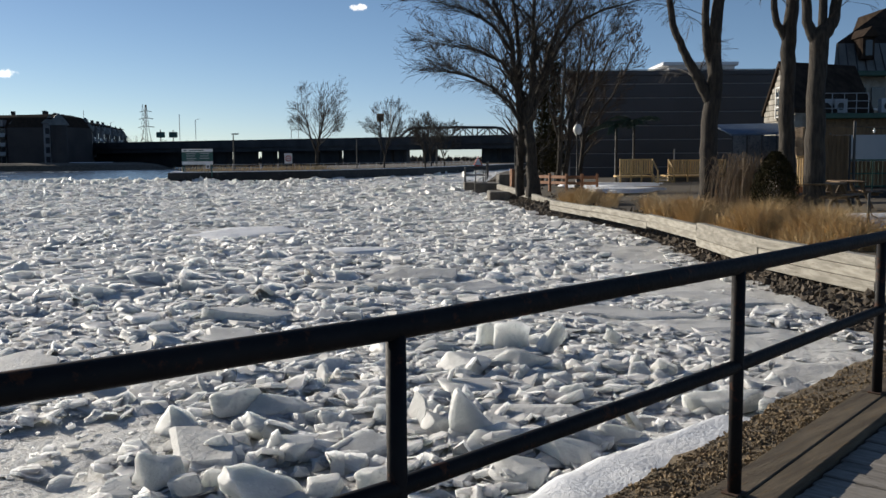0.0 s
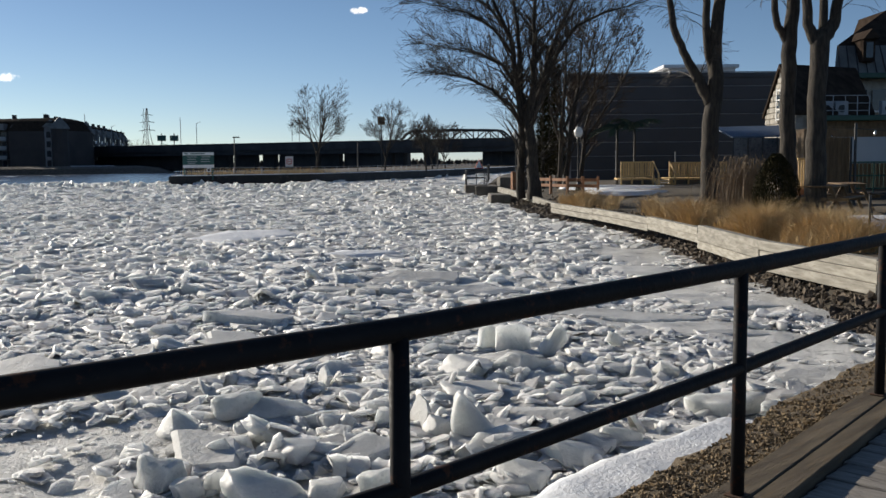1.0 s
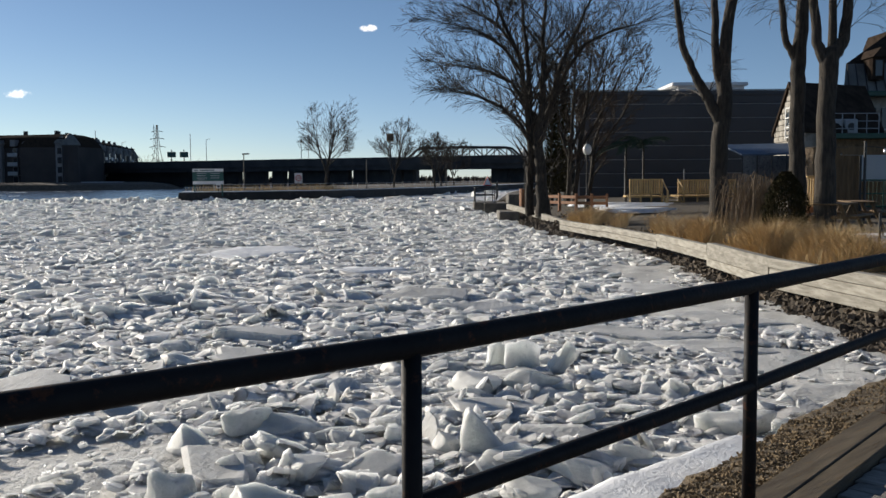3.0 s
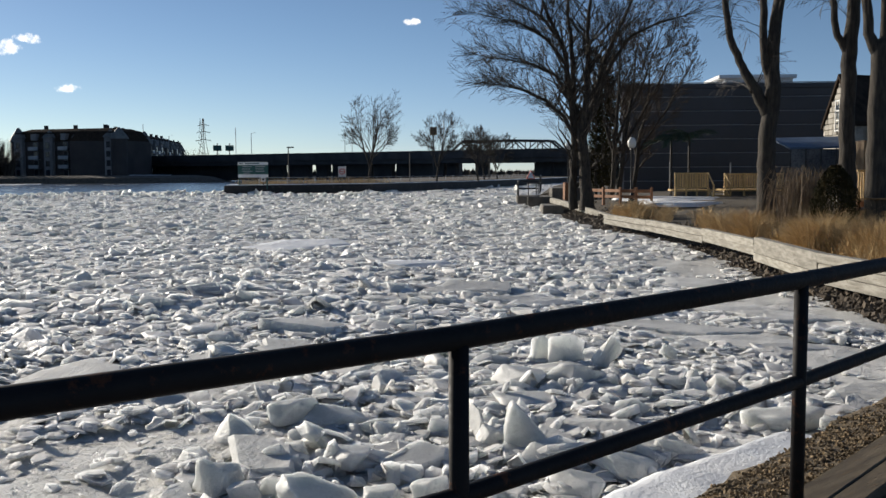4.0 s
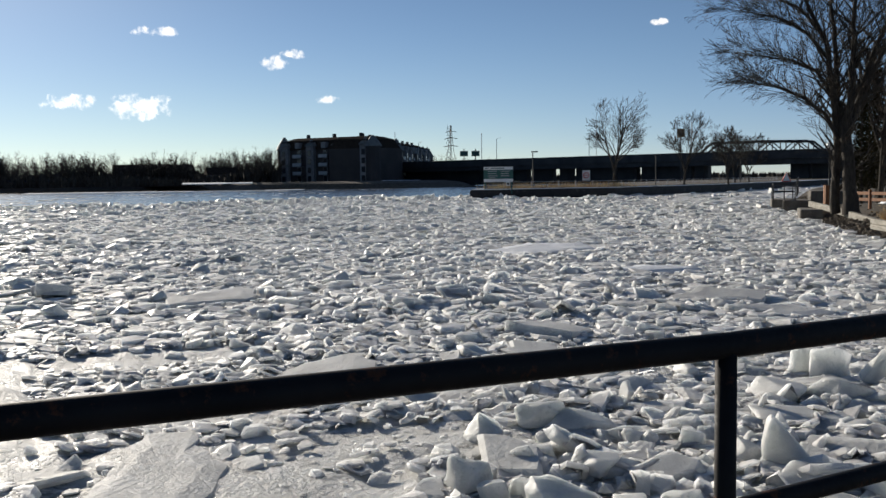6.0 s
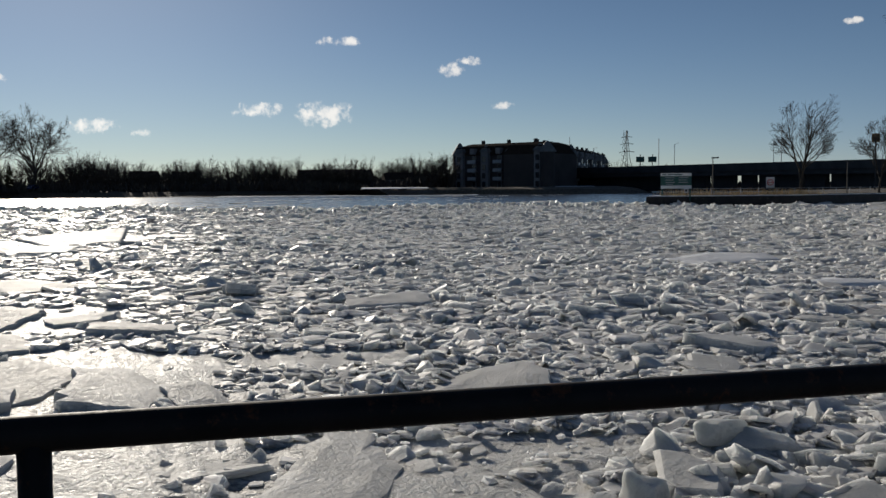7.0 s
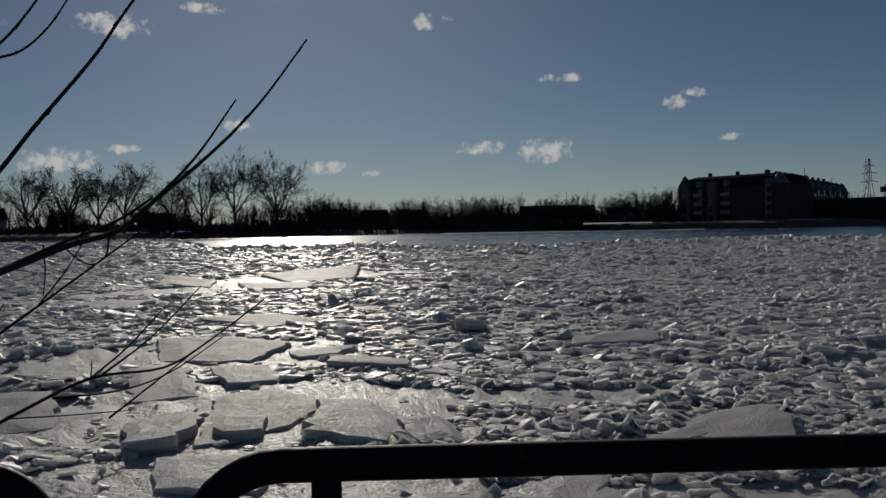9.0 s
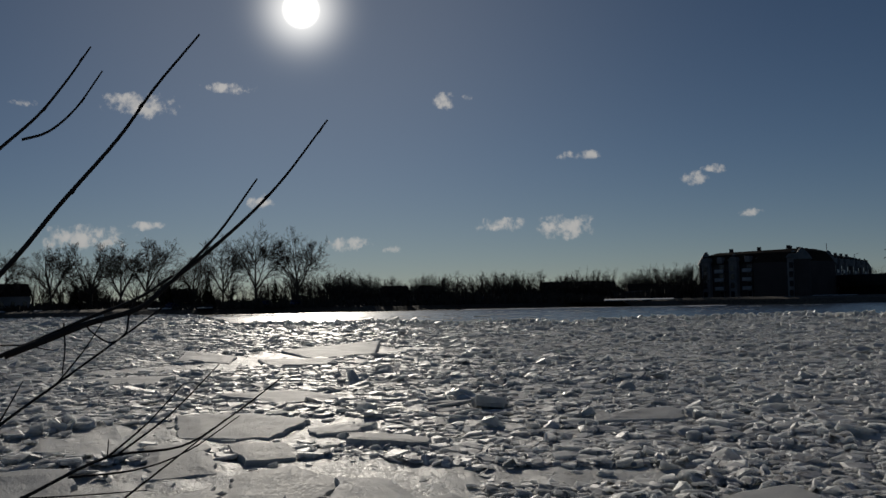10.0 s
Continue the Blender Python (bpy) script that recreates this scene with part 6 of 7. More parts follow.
for k in range(9):
    car(55.2 + 0.42 * k, 318 + 2 * (k % 3), "dark parked car glinting in the sun")
for k, (a, d) in enumerate(((73.8, 276), (68.5, 277), (66.8, 276))):
    car(a, d, "parked car near the shore")
rng = random.Random(21)
for a, d, w, dp in ((74.5, 274, 9, 3), (77.5, 276, 7, 3), (72.0, 275, 6, 3), (80.5, 275, 8, 3), (83.0, 274, 6, 3), (45.6, 276, 12, 3), (47.5, 272, 16, 4), (36.4, 290, 12, 3), (35.6, 300, 10, 3)):
    p = bearing(a, d)
    single("snow_patch", Geo().box((p.x, p.y, 1.12), (w * 0.7, dp * 2.4, 0.16), a, 2, 0.06), M["snow"], "patch of old snow on the far bank", "snow", group="snow patches")
# pale shore ice in front of the far bank
for a, d, w in ((50.5, 262, 60), (46.5, 255, 34), (44.0, 262, 20)):
    p = bearing(a, d)
    single("shore_ice", Geo().box((p.x, p.y, ICE - 0.1), (w, 12, 0.12), a - 4, 0, 0.04), M["snow"], "strip of snowy shore ice on the far side", "ice", group="strips of shore ice")
# drifting ice on the open water
scatter_rows = random.Random(31)
vs, fs, total = [], [], 0
for _ in range(700):
    a, r = scatter_rows.uniform(24, 92), scatter_rows.uniform(112, 250)
    p = bearing(a, r)
    if math.sin(p.x * 0.05 + p.y * 0.02) + 0.6 * math.sin(p.y * 0.11) < 0.35:
        continue
    verts, faces = scatter_rows.choice(PLAIN)
    s = scatter_rows.uniform(0.8, 4.0)
    m = np.array(Euler((0, 0, scatter_rows.uniform(0, 6.3))).to_matrix())
    vs.append((verts * (1, 1, 0.12)) @ m.T * s + (p.x, p.y, ICE - 0.1))
    fs += [tuple(i + total for i in q) for q in faces]
    total += len(verts)
me = bpy.data.meshes.new("drift_ice")
me.from_pydata(np.concatenate(vs).tolist(), [], fs)
me.materials.append(M["slab"])
tagged(new("drift_ice", me), "thin plates of ice drifting on the open water", "ice", "", "stuff")


# ---- trees, bushes and grass ----
def grow(r, start, way, length, radius, level, out, plan):
    """Adds a wandering branch and its side branches to out as (level, points, radii)."""
    top, kids, spread, lift, ratio = plan
    steps = 6 if level == 0 else 4 if level == 1 else 3 if level == 2 else 2
    pts, rad, p, d = [start], [radius], Vector(start), Vector(way).normalized()
    for k in range(steps):
        d = (d + Vector((r.gauss(0, 0.075), r.gauss(0, 0.075), r.gauss(0, 0.05) + lift * (0.5 if level else 0.2)))).normalized()
        p = p + d * (length / steps)
        pts.append(p.copy())
        rad.append(max(0.006, radius * (1 - 0.72 * (k + 1) / steps)))
    out.append((level, pts, rad))
    if level >= top:
        return
    n = kids[level]
    for k in range(n):
        t = r.uniform(0.3 if level else 0.28, 1.0) if k else 1.0
        i = min(steps - 1, int(t * steps))
        f = t * steps - i
        q = pts[i].lerp(pts[i + 1], min(1, f))
        axis = (pts[i + 1] - pts[i]).normalized()
        side = axis.cross(Vector((r.gauss(0, 1), r.gauss(0, 1), r.gauss(0, 1)))).normalized()
        a = radians(r.uniform(0.6, 1.2) * spread)
        w = axis * math.cos(a) + side * math.sin(a)
        grow(r, q, w, length * r.uniform(0.75, 1.15) * ratio[level] * (1.2 - 0.5 * t), max(0.004, rad[i] * 0.45), level + 1, out, plan)


def limbs(seed, stems, plan):
    r = random.Random(seed)
    out = []
    for start, way, length, radius in stems:
        grow(r, Vector(start), Vector(way), length, radius, 0, out, plan)
    return out


def twig_blade(geo, pts, rad, last):
    """Adds a branch as a slim three-sided tube, or the last twigs as one tapering blade."""
    if not last:
        geo.tube(pts, rad, 3, False)
        return
    a, b = pts[0], pts[-1]
    w = (b - a).cross(Vector((0.31, 0.52, 0.8))).normalized() * rad[0] * 1.2
    geo.add([a - w, a + w, b], [(0, 1, 2)])


def tree(name, label, at, stems, plan, seed, mat="bark", twigs="twig", thin=0.0, group=""):
    """A bare tree: trunk and main limbs in one mesh, the crown of branches and twigs in another."""
    t = thing(name, label, "tree", at, group)
    trunk, crown = Geo(), Geo()
    for level, pts, rad in limbs(seed, [(Vector(at) + Vector(s), w, l, q) for s, w, l, q in stems], plan):
        if level <= 1:
            trunk.tube(pts, [max(x, thin) for x in rad], 8 if level == 0 else 6, False)
        else:
            twig_blade(crown, pts, [max(x * 0.8, thin) for x in rad], level >= plan[0])
    part("trunk", trunk, M[mat], t, "", True)
    part("crown", crown, M[twigs], t, "crown of bare branches")
    return t


def vase_tree(name, label, at, runs, plan, seed, twigs="twig", thin=0.006, group="", onto=None):
    """A bare tree, or more limbs onto one, whose main limbs follow given runs of (across, up, along, radius); the finer branches grow from them."""
    r = random.Random(seed)
    t = onto or thing(name, label, "tree", at, group)
    trunk, crown = Geo(), Geo()
    for run, every in runs:
        pts, rad = [], []
        for (u0, z0, v0, r0), (u1, z1, v1, r1) in zip(run, run[1:]):
            for i in range(4):
                f = i / 4
                p = site(u0 + (u1 - u0) * f, v0 + (v1 - v0) * f, z0 + (z1 - z0) * f) - site(0, 0)
                pts.append(Vector(at) + p + Vector((r.gauss(0, 0.03), r.gauss(0, 0.03), 0)))
                rad.append(r0 + (r1 - r0) * f)
        u, z, v, q = run[-1]
        pts.append(Vector(at) + site(u, v, z) - site(0, 0))
        rad.append(q)
        trunk.tube(pts, rad, 9, False)
        if not every:
            continue
        out = []
        for i in range(2, len(pts)):
            axis = (pts[i] - pts[i - 1]).normalized()
            for _ in range(every):
                a = r.uniform(0, 6.283)
                w = axis * r.uniform(0.5, 1.1) + Vector((math.cos(a), math.sin(a), r.uniform(-0.1, 0.35))) * 0.75
                grow(r, pts[i], w, r.uniform(1.0, 2.6) * (1.0 if i < len(pts) - 2 else 0.8), max(0.012, rad[i] * 0.4), 1, out, plan)
        for level, ps, rs in out:
            if level == 1:
                trunk.tube(ps, [max(x, thin) for x in rs], 5, False)
            else:
                twig_blade(crown, ps, [max(x * 0.8, thin) for x in rs], level >= plan[0])
    part("side_limb" if onto else "trunk", trunk, M["bark"], t, "", True)
    part("side_crown" if onto else "crown", crown, M[twigs], t, "crown of fine bare twigs")
    return t


# vase-shaped tree at the water's edge, and the browner ones behind it
PLAN = (4, (0, 6, 4, 3), 30, 0.02, (0.5, 0.62, 0.62, 0.6))
vase = vase_tree("bare_tree", "large bare vase-shaped tree at the water's edge", site(4.45, 48, -0.3), [
    ([(0.06, 0, 0, 0.42), (0.0, 1.0, 0, 0.3), (-0.12, 2.7, 0, 0.27), (-0.22, 3.7, 0, 0.25)], 0),
    ([(-0.55, 0, 0.6, 0.24), (-0.6, 1.8, 0.5, 0.2), (-0.55, 3.8, 0.2, 0.18), (-0.8, 5.6, -0.1, 0.15), (-1.1, 7.8, -0.3, 0.12), (-2.0, 9.6, -0.5, 0.08), (-2.8, 11.6, -0.7, 0.03)], 2),
    ([(-0.22, 3.6, 0, 0.2), (-0.5, 5.2, 0.3, 0.15), (-0.7, 8.0, 0.6, 0.11), (-0.9, 10.2, 0.8, 0.07), (-1.1, 12.2, 0.9, 0.03)], 2),
    ([(-0.2, 3.6, 0, 0.2), (0.0, 5.9, -0.2, 0.16), (0.05, 8.0, -0.4, 0.12), (0.1, 10.0, -0.5, 0.08), (0.2, 12.4, -0.6, 0.03)], 2),
    ([(-0.15, 3.6, 0, 0.2), (0.4, 5.4, 0.3, 0.15), (0.95, 7.3, 0.6, 0.12), (1.7, 9.0, 0.8, 0.09), (2.9, 11.6, 1.0, 0.03)], 2),
    ([(0.3, 5.0, 0.2, 0.13), (1.1, 7.0, -0.4, 0.1), (2.0, 8.3, -0.8, 0.08), (3.3, 8.9, -1.2, 0.05), (4.6, 9.2, -1.4, 0.02)], 2)], PLAN, 4, thin=0.006)
vase_tree("bare_tree", "bare arching limbs leaning out over the ice", site(4.45, 48, -0.3), [
    ([(-0.55, 3.6, 0.1, 0.12), (-1.15, 4.6, -0.1, 0.1), (-2.0, 5.3, -0.4, 0.08), (-3.0, 5.8, -0.6, 0.05), (-4.0, 6.0, -0.8, 0.02)], 3),
    ([(-0.75, 5.4, 0, 0.11), (-1.5, 6.6, 0.3, 0.09), (-2.6, 7.2, 0.6, 0.06), (-4.2, 7.5, 0.8, 0.02)], 3),
    ([(-1.0, 7.0, -0.2, 0.1), (-1.9, 8.2, -0.6, 0.08), (-3.0, 8.9, -0.9, 0.05), (-4.6, 9.3, -1.0, 0.02)], 3),
    ([(-1.1, 7.8, -0.3, 0.09), (-2.2, 9.4, -0.2, 0.07), (-4.0, 10.4, 0.2, 0.03)], 3)], PLAN, 5, thin=0.006, onto=vase)
for k, (u, v, h, sd, lean) in enumerate(((6.9, 58, 10.5, 9, 0.15), (7.7, 61, 10.8, 10, 0.3), (9.0, 64, 9.5, 12, 0.3))):
    vase_tree("bare_tree", "bare brown-twigged tree behind the water's edge", site(u, v, -0.1), [
        ([(0, 0, 0, 0.17), (lean * 1.2, h * 0.35, 0, 0.13), (lean * 3, h * 0.65, 0.2, 0.08), (lean * 4, h, 0.3, 0.02)], 2),
        ([(lean, h * 0.3, 0, 0.1), (lean * 4 + 0.9, h * 0.6, -0.4, 0.07), (lean * 6 + 1.8, h * 0.9, -0.6, 0.02)], 2),
        ([(lean, h * 0.25, 0, 0.1), (lean - 0.9, h * 0.55, 0.4, 0.07), (lean - 1.4, h * 0.85, 0.6, 0.02)], 2)], (4, (0, 6, 4, 3), 30, 0.05, (0.5, 0.62, 0.62, 0.6)), sd, "twigpale", 0.011, "bare trees behind the bank")
# dark brown columns of evergreen behind the tree
for u, v, h, w in ((5.9, 57.5, 6.8, 0.5), (6.5, 59.5, 8.6, 0.6), (7.2, 61.5, 7.6, 0.55)):
    p = site(u, v, -0.1)
    t = thing("evergreen_column", "tall dark brownish evergreen behind the bare tree", "tree", p, group="evergreens behind the bank")
    part("trunk", Geo().tube([p, p + Vector((0, 0, h * 0.95))], [0.14, 0.03], 6), M["bark"], t)
    g, r = Geo(), random.Random(int(u * 10))
    for k in range(3600):
        z = r.random()
        q, b = r.uniform(0, 6.28), w * (1.15 - z) ** 0.6 * r.uniform(0.2, 1.0)
        c = p + Vector((b * math.cos(q), b * math.sin(q), h * (0.1 + 0.9 * z)))
        d = Vector((math.cos(q) * 0.6, math.sin(q) * 0.6, r.uniform(0.1, 1))).normalized() * r.uniform(0.1, 0.26)
        sw = d.cross(Vector((r.gauss(0, 1), r.gauss(0, 1), 0.2))).normalized() * 0.03
        g.add([c - sw, c + sw, c + d], [(0, 1, 2)])
    part("foliage", g, M["cedar"], t, "dark olive-brown sprays")


# tall pruned trunks in the garden: built limb by limb, with few twigs
def pruned(label, at, runs, seed, slim):
    r = random.Random(seed)
    t = thing("pruned_tree", label, "tree", at, group="pruned trees in the garden")
    g = Geo()
    crown = Geo()
    for run in runs:
        pts, rad = [], []
        for (p0, r0), (p1, r1) in zip(run, run[1:]):
            for i in range(5):
                f = i / 5
                p = Vector(p0).lerp(Vector(p1), f)
                pts.append(Vector(at) + p + Vector((r.gauss(0, 0.012), r.gauss(0, 0.012), 0)))
                rad.append(slim * (r0 + (r1 - r0) * f) * r.uniform(0.985, 1.02))
        pts.append(Vector(at) + Vector(run[-1][0]))
        rad.append(slim * run[-1][1])
        g.tube(pts, rad, 12)
        out = []
        for i in range(3):
            grow(r, pts[-1 - 2 * i], Vector((r.gauss(0, 0.6), r.gauss(0, 0.6), 0.5)), 1.7, 0.025, 0, out, (2, (8, 5), 34, -0.3, (0.5, 0.6)))
        for level, ps, rs in out:
            crown.tube(ps, [max(q * 0.7, 0.004) for q in rs], 3, False)
    part("trunk", g, M["bark"], t, "thick grey furrowed trunk with cut limbs", True)
    part("crown", crown, M["twig"], t, "few thin hanging twigs")


def sv(u, z, v=0.0):
    return (0.9603 * u - 0.2792 * v, 0.2792 * u + 0.9603 * v, z)


pruned("tall pruned tree with a long leaning limb", site(8.3, 30, 0),
       [[(sv(0, -0.2), 0.56), (sv(-0.05, 1.2), 0.43), (sv(-0.06, 2.6), 0.4), (sv(0.1, 3.9), 0.36), (sv(0.05, 5.2), 0.3), (sv(0.3, 7.4), 0.24)],
        [(sv(0.0, 3.2), 0.3), (sv(-0.45, 4.0), 0.26), (sv(-0.85, 4.7), 0.2), (sv(-1.25, 5.6), 0.17), (sv(-1.5, 7.6), 0.13)],
        [(sv(0.05, 4.0), 0.22), (sv(-0.2, 5.0), 0.19), (sv(-0.28, 7.2), 0.16)], [(sv(-0.42, 4.0), 0.2), (sv(-0.6, 4.02), 0.17)]], 1, 0.64)
pruned("tall pruned tree with two upright limbs", site(9.62, 27, 0.1),
       [[(sv(0, -0.3), 0.5), (sv(-0.02, 1.2), 0.4), (sv(-0.08, 3.2), 0.36), (sv(-0.06, 4.6), 0.35), (sv(0.1, 6.8), 0.26)], [(sv(-0.1, 4.6), 0.2), (sv(-0.42, 5.2), 0.17), (sv(-0.62, 6.8), 0.14)]], 2, 0.56)
pruned("tall dark pruned tree forking in two", site(9.98, 26, 0.1),
       [[(sv(0, -0.3), 0.52), (sv(0.0, 1.5), 0.44), (sv(0.0, 3.4), 0.38), (sv(0.05, 4.6), 0.42), (sv(0.42, 5.1), 0.25), (sv(0.55, 6.6), 0.2)], [(sv(0.0, 4.4), 0.28), (sv(-0.3, 5.0), 0.22), (sv(-0.45, 6.6), 0.18)],
        [(sv(0.1, 4.6), 0.2), (sv(0.1, 6.4), 0.16)]], 3, 0.6)

# bare trees along the jetty
for x, y, h, sd, w in ((-46.7, 108.0, 9.6, 31, 0.2), (-43.1, 122.3, 8.6, 32, 0.15), (-40.9, 134.0, 7.3, 33, 0.14), (-39.6 - 4, 146.0, 7.6, 34, 0.14), (-45.5, 160.0, 7.5, 35, 0.14)):
    tree("bare_tree", "bare spreading tree on the snowy jetty", (x, y, 0.25), [((0, 0, 0), (0.02, 0, 1), h * 0.8, w), ((0, 0, h * 0.22), (0.3, 0.1, 1), h * 0.62, w * 0.6), ((0, 0, h * 0.25), (-0.3, 0.0, 1), h * 0.6, w * 0.6),
         ((0, 0, h * 0.27), (0.75, -0.2, 0.9), h * 0.42, w * 0.4), ((0, 0, h * 0.3), (-0.75, 0.2, 0.9), h * 0.4, w * 0.4)],
         (4, (11, 7, 5, 4), 32, 0.05, (0.5, 0.55, 0.52, 0.5)), sd, thin=0.009, group="bare trees on the jetty")

# tall single trees on the west bank
for a, d, h, sd in ((66.7, 276, 20.5, 41), (69.1, 280, 21.5, 42), (71.0, 284, 19.0, 43), (75.2, 284, 20.5, 44), (78.2, 286, 19.0, 45), (80.2, 288, 18.5, 46), (76.6, 284, 16, 47), (72.6, 290, 15, 48), (83.0, 285, 17, 49)):
    p = bearing(a, d, 0.6)
    tree("bare_tree", "tall bare tree standing on the far bank", p, [((0, 0, 0), (0, 0, 1), h * 0.75, 0.42), ((0, 0, h * 0.22), (0.5, 0.35, 1), h * 0.6, 0.25), ((0, 0, h * 0.25), (-0.5, -0.35, 1), h * 0.6, 0.25), ((0, 0, h * 0.3), (-0.3, 0.7, 0.9), h * 0.5, 0.2)],
         (4, (13, 7, 5, 4), 42, 0.01, (0.52, 0.54, 0.54, 0.5)), sd, thin=0.026, group="tall bare trees on the far bank")
for a, d, h in ((84.6, 280, 9), (71.8, 279, 9.5), (79.0, 279, 7), (74.0, 281, 7.5), (68.0, 283, 8)):
    p = bearing(a, d, 0.5)
    t = thing("conifer", "dark pointed conifer on the far bank", "tree", p, group="conifers on the far bank")
    part("trunk", Geo().tube([p, p + Vector((0, 0, h))], [0.2, 0.04], 5), M["bark"], t)
    g = Geo()
    r = random.Random(int(a * 10))
    for k in range(420):
        z = r.random() ** 0.8
        q, b = r.uniform(0, 6.28), (1 - z) * h * 0.24 + 0.15
        c = p + Vector((0, 0, h * (0.06 + 0.94 * z)))
        tip = c + Vector((b * math.cos(q), b * math.sin(q), -0.35 * b))
        sw = Vector((-math.sin(q), math.cos(q), 0)) * 0.22
        g.add([c, tip + sw, tip - sw + Vector((0, 0, 0.15))], [(0, 1, 2)])
    part("crown", g, M["cedar"], t)

# far woods: many bare trees joined
protos = []
for sd in range(7):
    g, r = Geo(), random.Random(60 + sd)
    g.tube([(0, 0, 0), (0.01, 0, 0.35), (0, 0.01, 0.7)], [0.02, 0.014, 0.006], 4, False)
    for k in range(17):
        a, el = r.uniform(0, 6.283), r.uniform(-0.25, 1.4)
        low = Vector((0, 0, r.uniform(0.1, 0.5)))
        end = Vector((0.42 * math.cos(a) * math.cos(el), 0.42 * math.sin(a) * math.cos(el), 0.55 + 0.42 * math.sin(el))) * r.uniform(0.9, 1.04)
        mid = low.lerp(end, 0.5) + Vector((0, 0, -0.04))
        g.tube([low, mid, end], [0.009, 0.006, 0.002], 3, False)
        for j in range(12):
            q = (low.lerp(mid, r.random()) if j < 3 else mid.lerp(end, r.random()))
            d = ((end - low).normalized() + Vector((r.gauss(0, 0.7), r.gauss(0, 0.7), r.gauss(0.0, 0.5)))).normalized()
            L = r.uniform(0.06, 0.13)
            for i in range(5):
                p = q + d * L * (0.25 * i if i else 0)
                e = d * L if i == 0 else (d + Vector((r.gauss(0, 0.7), r.gauss(0, 0.7), r.gauss(0.0, 0.6)))).normalized() * r.uniform(0.03, 0.07)
                w = e.cross(Vector((r.gauss(0, 1), r.gauss(0, 1), r.gauss(0, 1)))).normalized() * (0.0034 if i == 0 else 0.0026)
                g.add([p - w, p + w, p + e], [(0, 1, 2)])
    protos.append((np.array(g.v), g.f))


def woods(label, rows, seed):
    r = random.Random(seed)
    vs, fs, total = [], [], 0
    for a0, a1, d0, d1, count, h0, h1 in rows:
        for _ in range(count):
            p = bearing(r.uniform(a0, a1), r.uniform(d0, d1), 0.3)
            verts, faces = r.choice(protos)
            h, t = r.uniform(h0, h1) * (0.95 + 0.3 * noise.noise((p.x * 0.04, p.y * 0.04, 3))), r.uniform(0, 6.3)
            m = np.array(Euler((0, 0, t)).to_matrix())
            vs.append(verts @ m.T * (h * 1.15, h * 1.15, h) + tuple(p))
            fs += [tuple(i + total for i in q) for q in faces]
            total += len(verts)
    me = bpy.data.meshes.new("far_woods")
    me.from_pydata(np.concatenate(vs).tolist(), [], fs)
    me.materials.append(M["orchard"])
    tagged(new("far_woods", me), label, "woods", "", "stuff")


woods("dense bare woods along the far bank", [(62, 96, 285, 340, 150, 6, 13), (44, 66, 322, 400, 210, 7, 13), (43.4, 44.6, 300, 330, 5, 11, 14), (30, 38, 400, 480, 34, 8, 14), (28.5, 31, 395, 460, 8, 7, 11)], 5)
# scrub: a tangle of upright shoots that closes the view under the trees
r = random.Random(77)
g = Geo()
for a0, a1, d0, d1, count, h0, h1 in ((46, 100, 282, 350, 12000, 1.5, 4.6), (46.5, 60, 330, 420, 4000, 2.5, 7.0), (30, 44, 420, 470, 1500, 4, 9), (43.3, 48, 300, 335, 1300, 4, 8), (60, 100, 272, 284, 1800, 1.0, 3.5), (5, 30, 400, 450, 2600, 1.2, 3.4)):
    for _ in range(count):
        p = bearing(r.uniform(a0, a1), r.uniform(d0, d1), 0.5)
        h = r.uniform(h0, h1) * (0.7 + 0.3 * math.sin(p.x * 0.09) * math.sin(p.y * 0.07))
        lean = Vector((r.gauss(0, 0.25), r.gauss(0, 0.25), 1)) * h
        w = Vector((r.gauss(0, 1), r.gauss(0, 1), 0)).normalized() * r.uniform(0.15, 0.5)
        g.add([p - w, p + w, p + lean * 0.6 + w * 1.2, p + lean, p + lean * 0.55 - w * 1.3], [(0, 1, 2, 3, 4)])
single("scrub", g, M["orchard"], "dark leafless scrub along the far bank", "scrub", "stuff")

# evergreen bush and weeping shrub in the garden
bush = thing("evergreen_bush", "dark rounded evergreen bush in dry grass", "bush", site(8.35, 24, -0.1))
part("stem", Geo().tube([site(8.35, 24, -0.2), site(8.35, 24, 1.2)], [0.07, 0.03], 6), M["bark"], bush)
g = Geo()
r = random.Random(8)
for _ in range(9000):
    z = r.random()
    rr = 0.56 * math.sin(math.pi * min(0.97, 0.18 + 0.8 * z)) ** 0.7 * (0.6 + 0.45 * r.random())
    q = r.uniform(0, 6.28)
    c = site(8.25 + rr * math.cos(q), 24 + rr * math.sin(q), 0.0 + 1.66 * z)
    d = Vector((r.gauss(0, 0.6), r.gauss(0, 0.6), 1)).normalized() * r.uniform(0.04, 0.08)
    s = d.cross(Vector((r.gauss(0, 1), r.gauss(0, 1), 0.2))).normalized() * 0.013
    g.add([c - s, c + s, c + d], [(0, 1, 2)])
part("foliage", g, M["cedar"], bush)
shrub = thing("weeping_shrub", "tangled leafless weeping shrub", "shrub", site(8.6, 27.5, 0.1))
g = Geo()
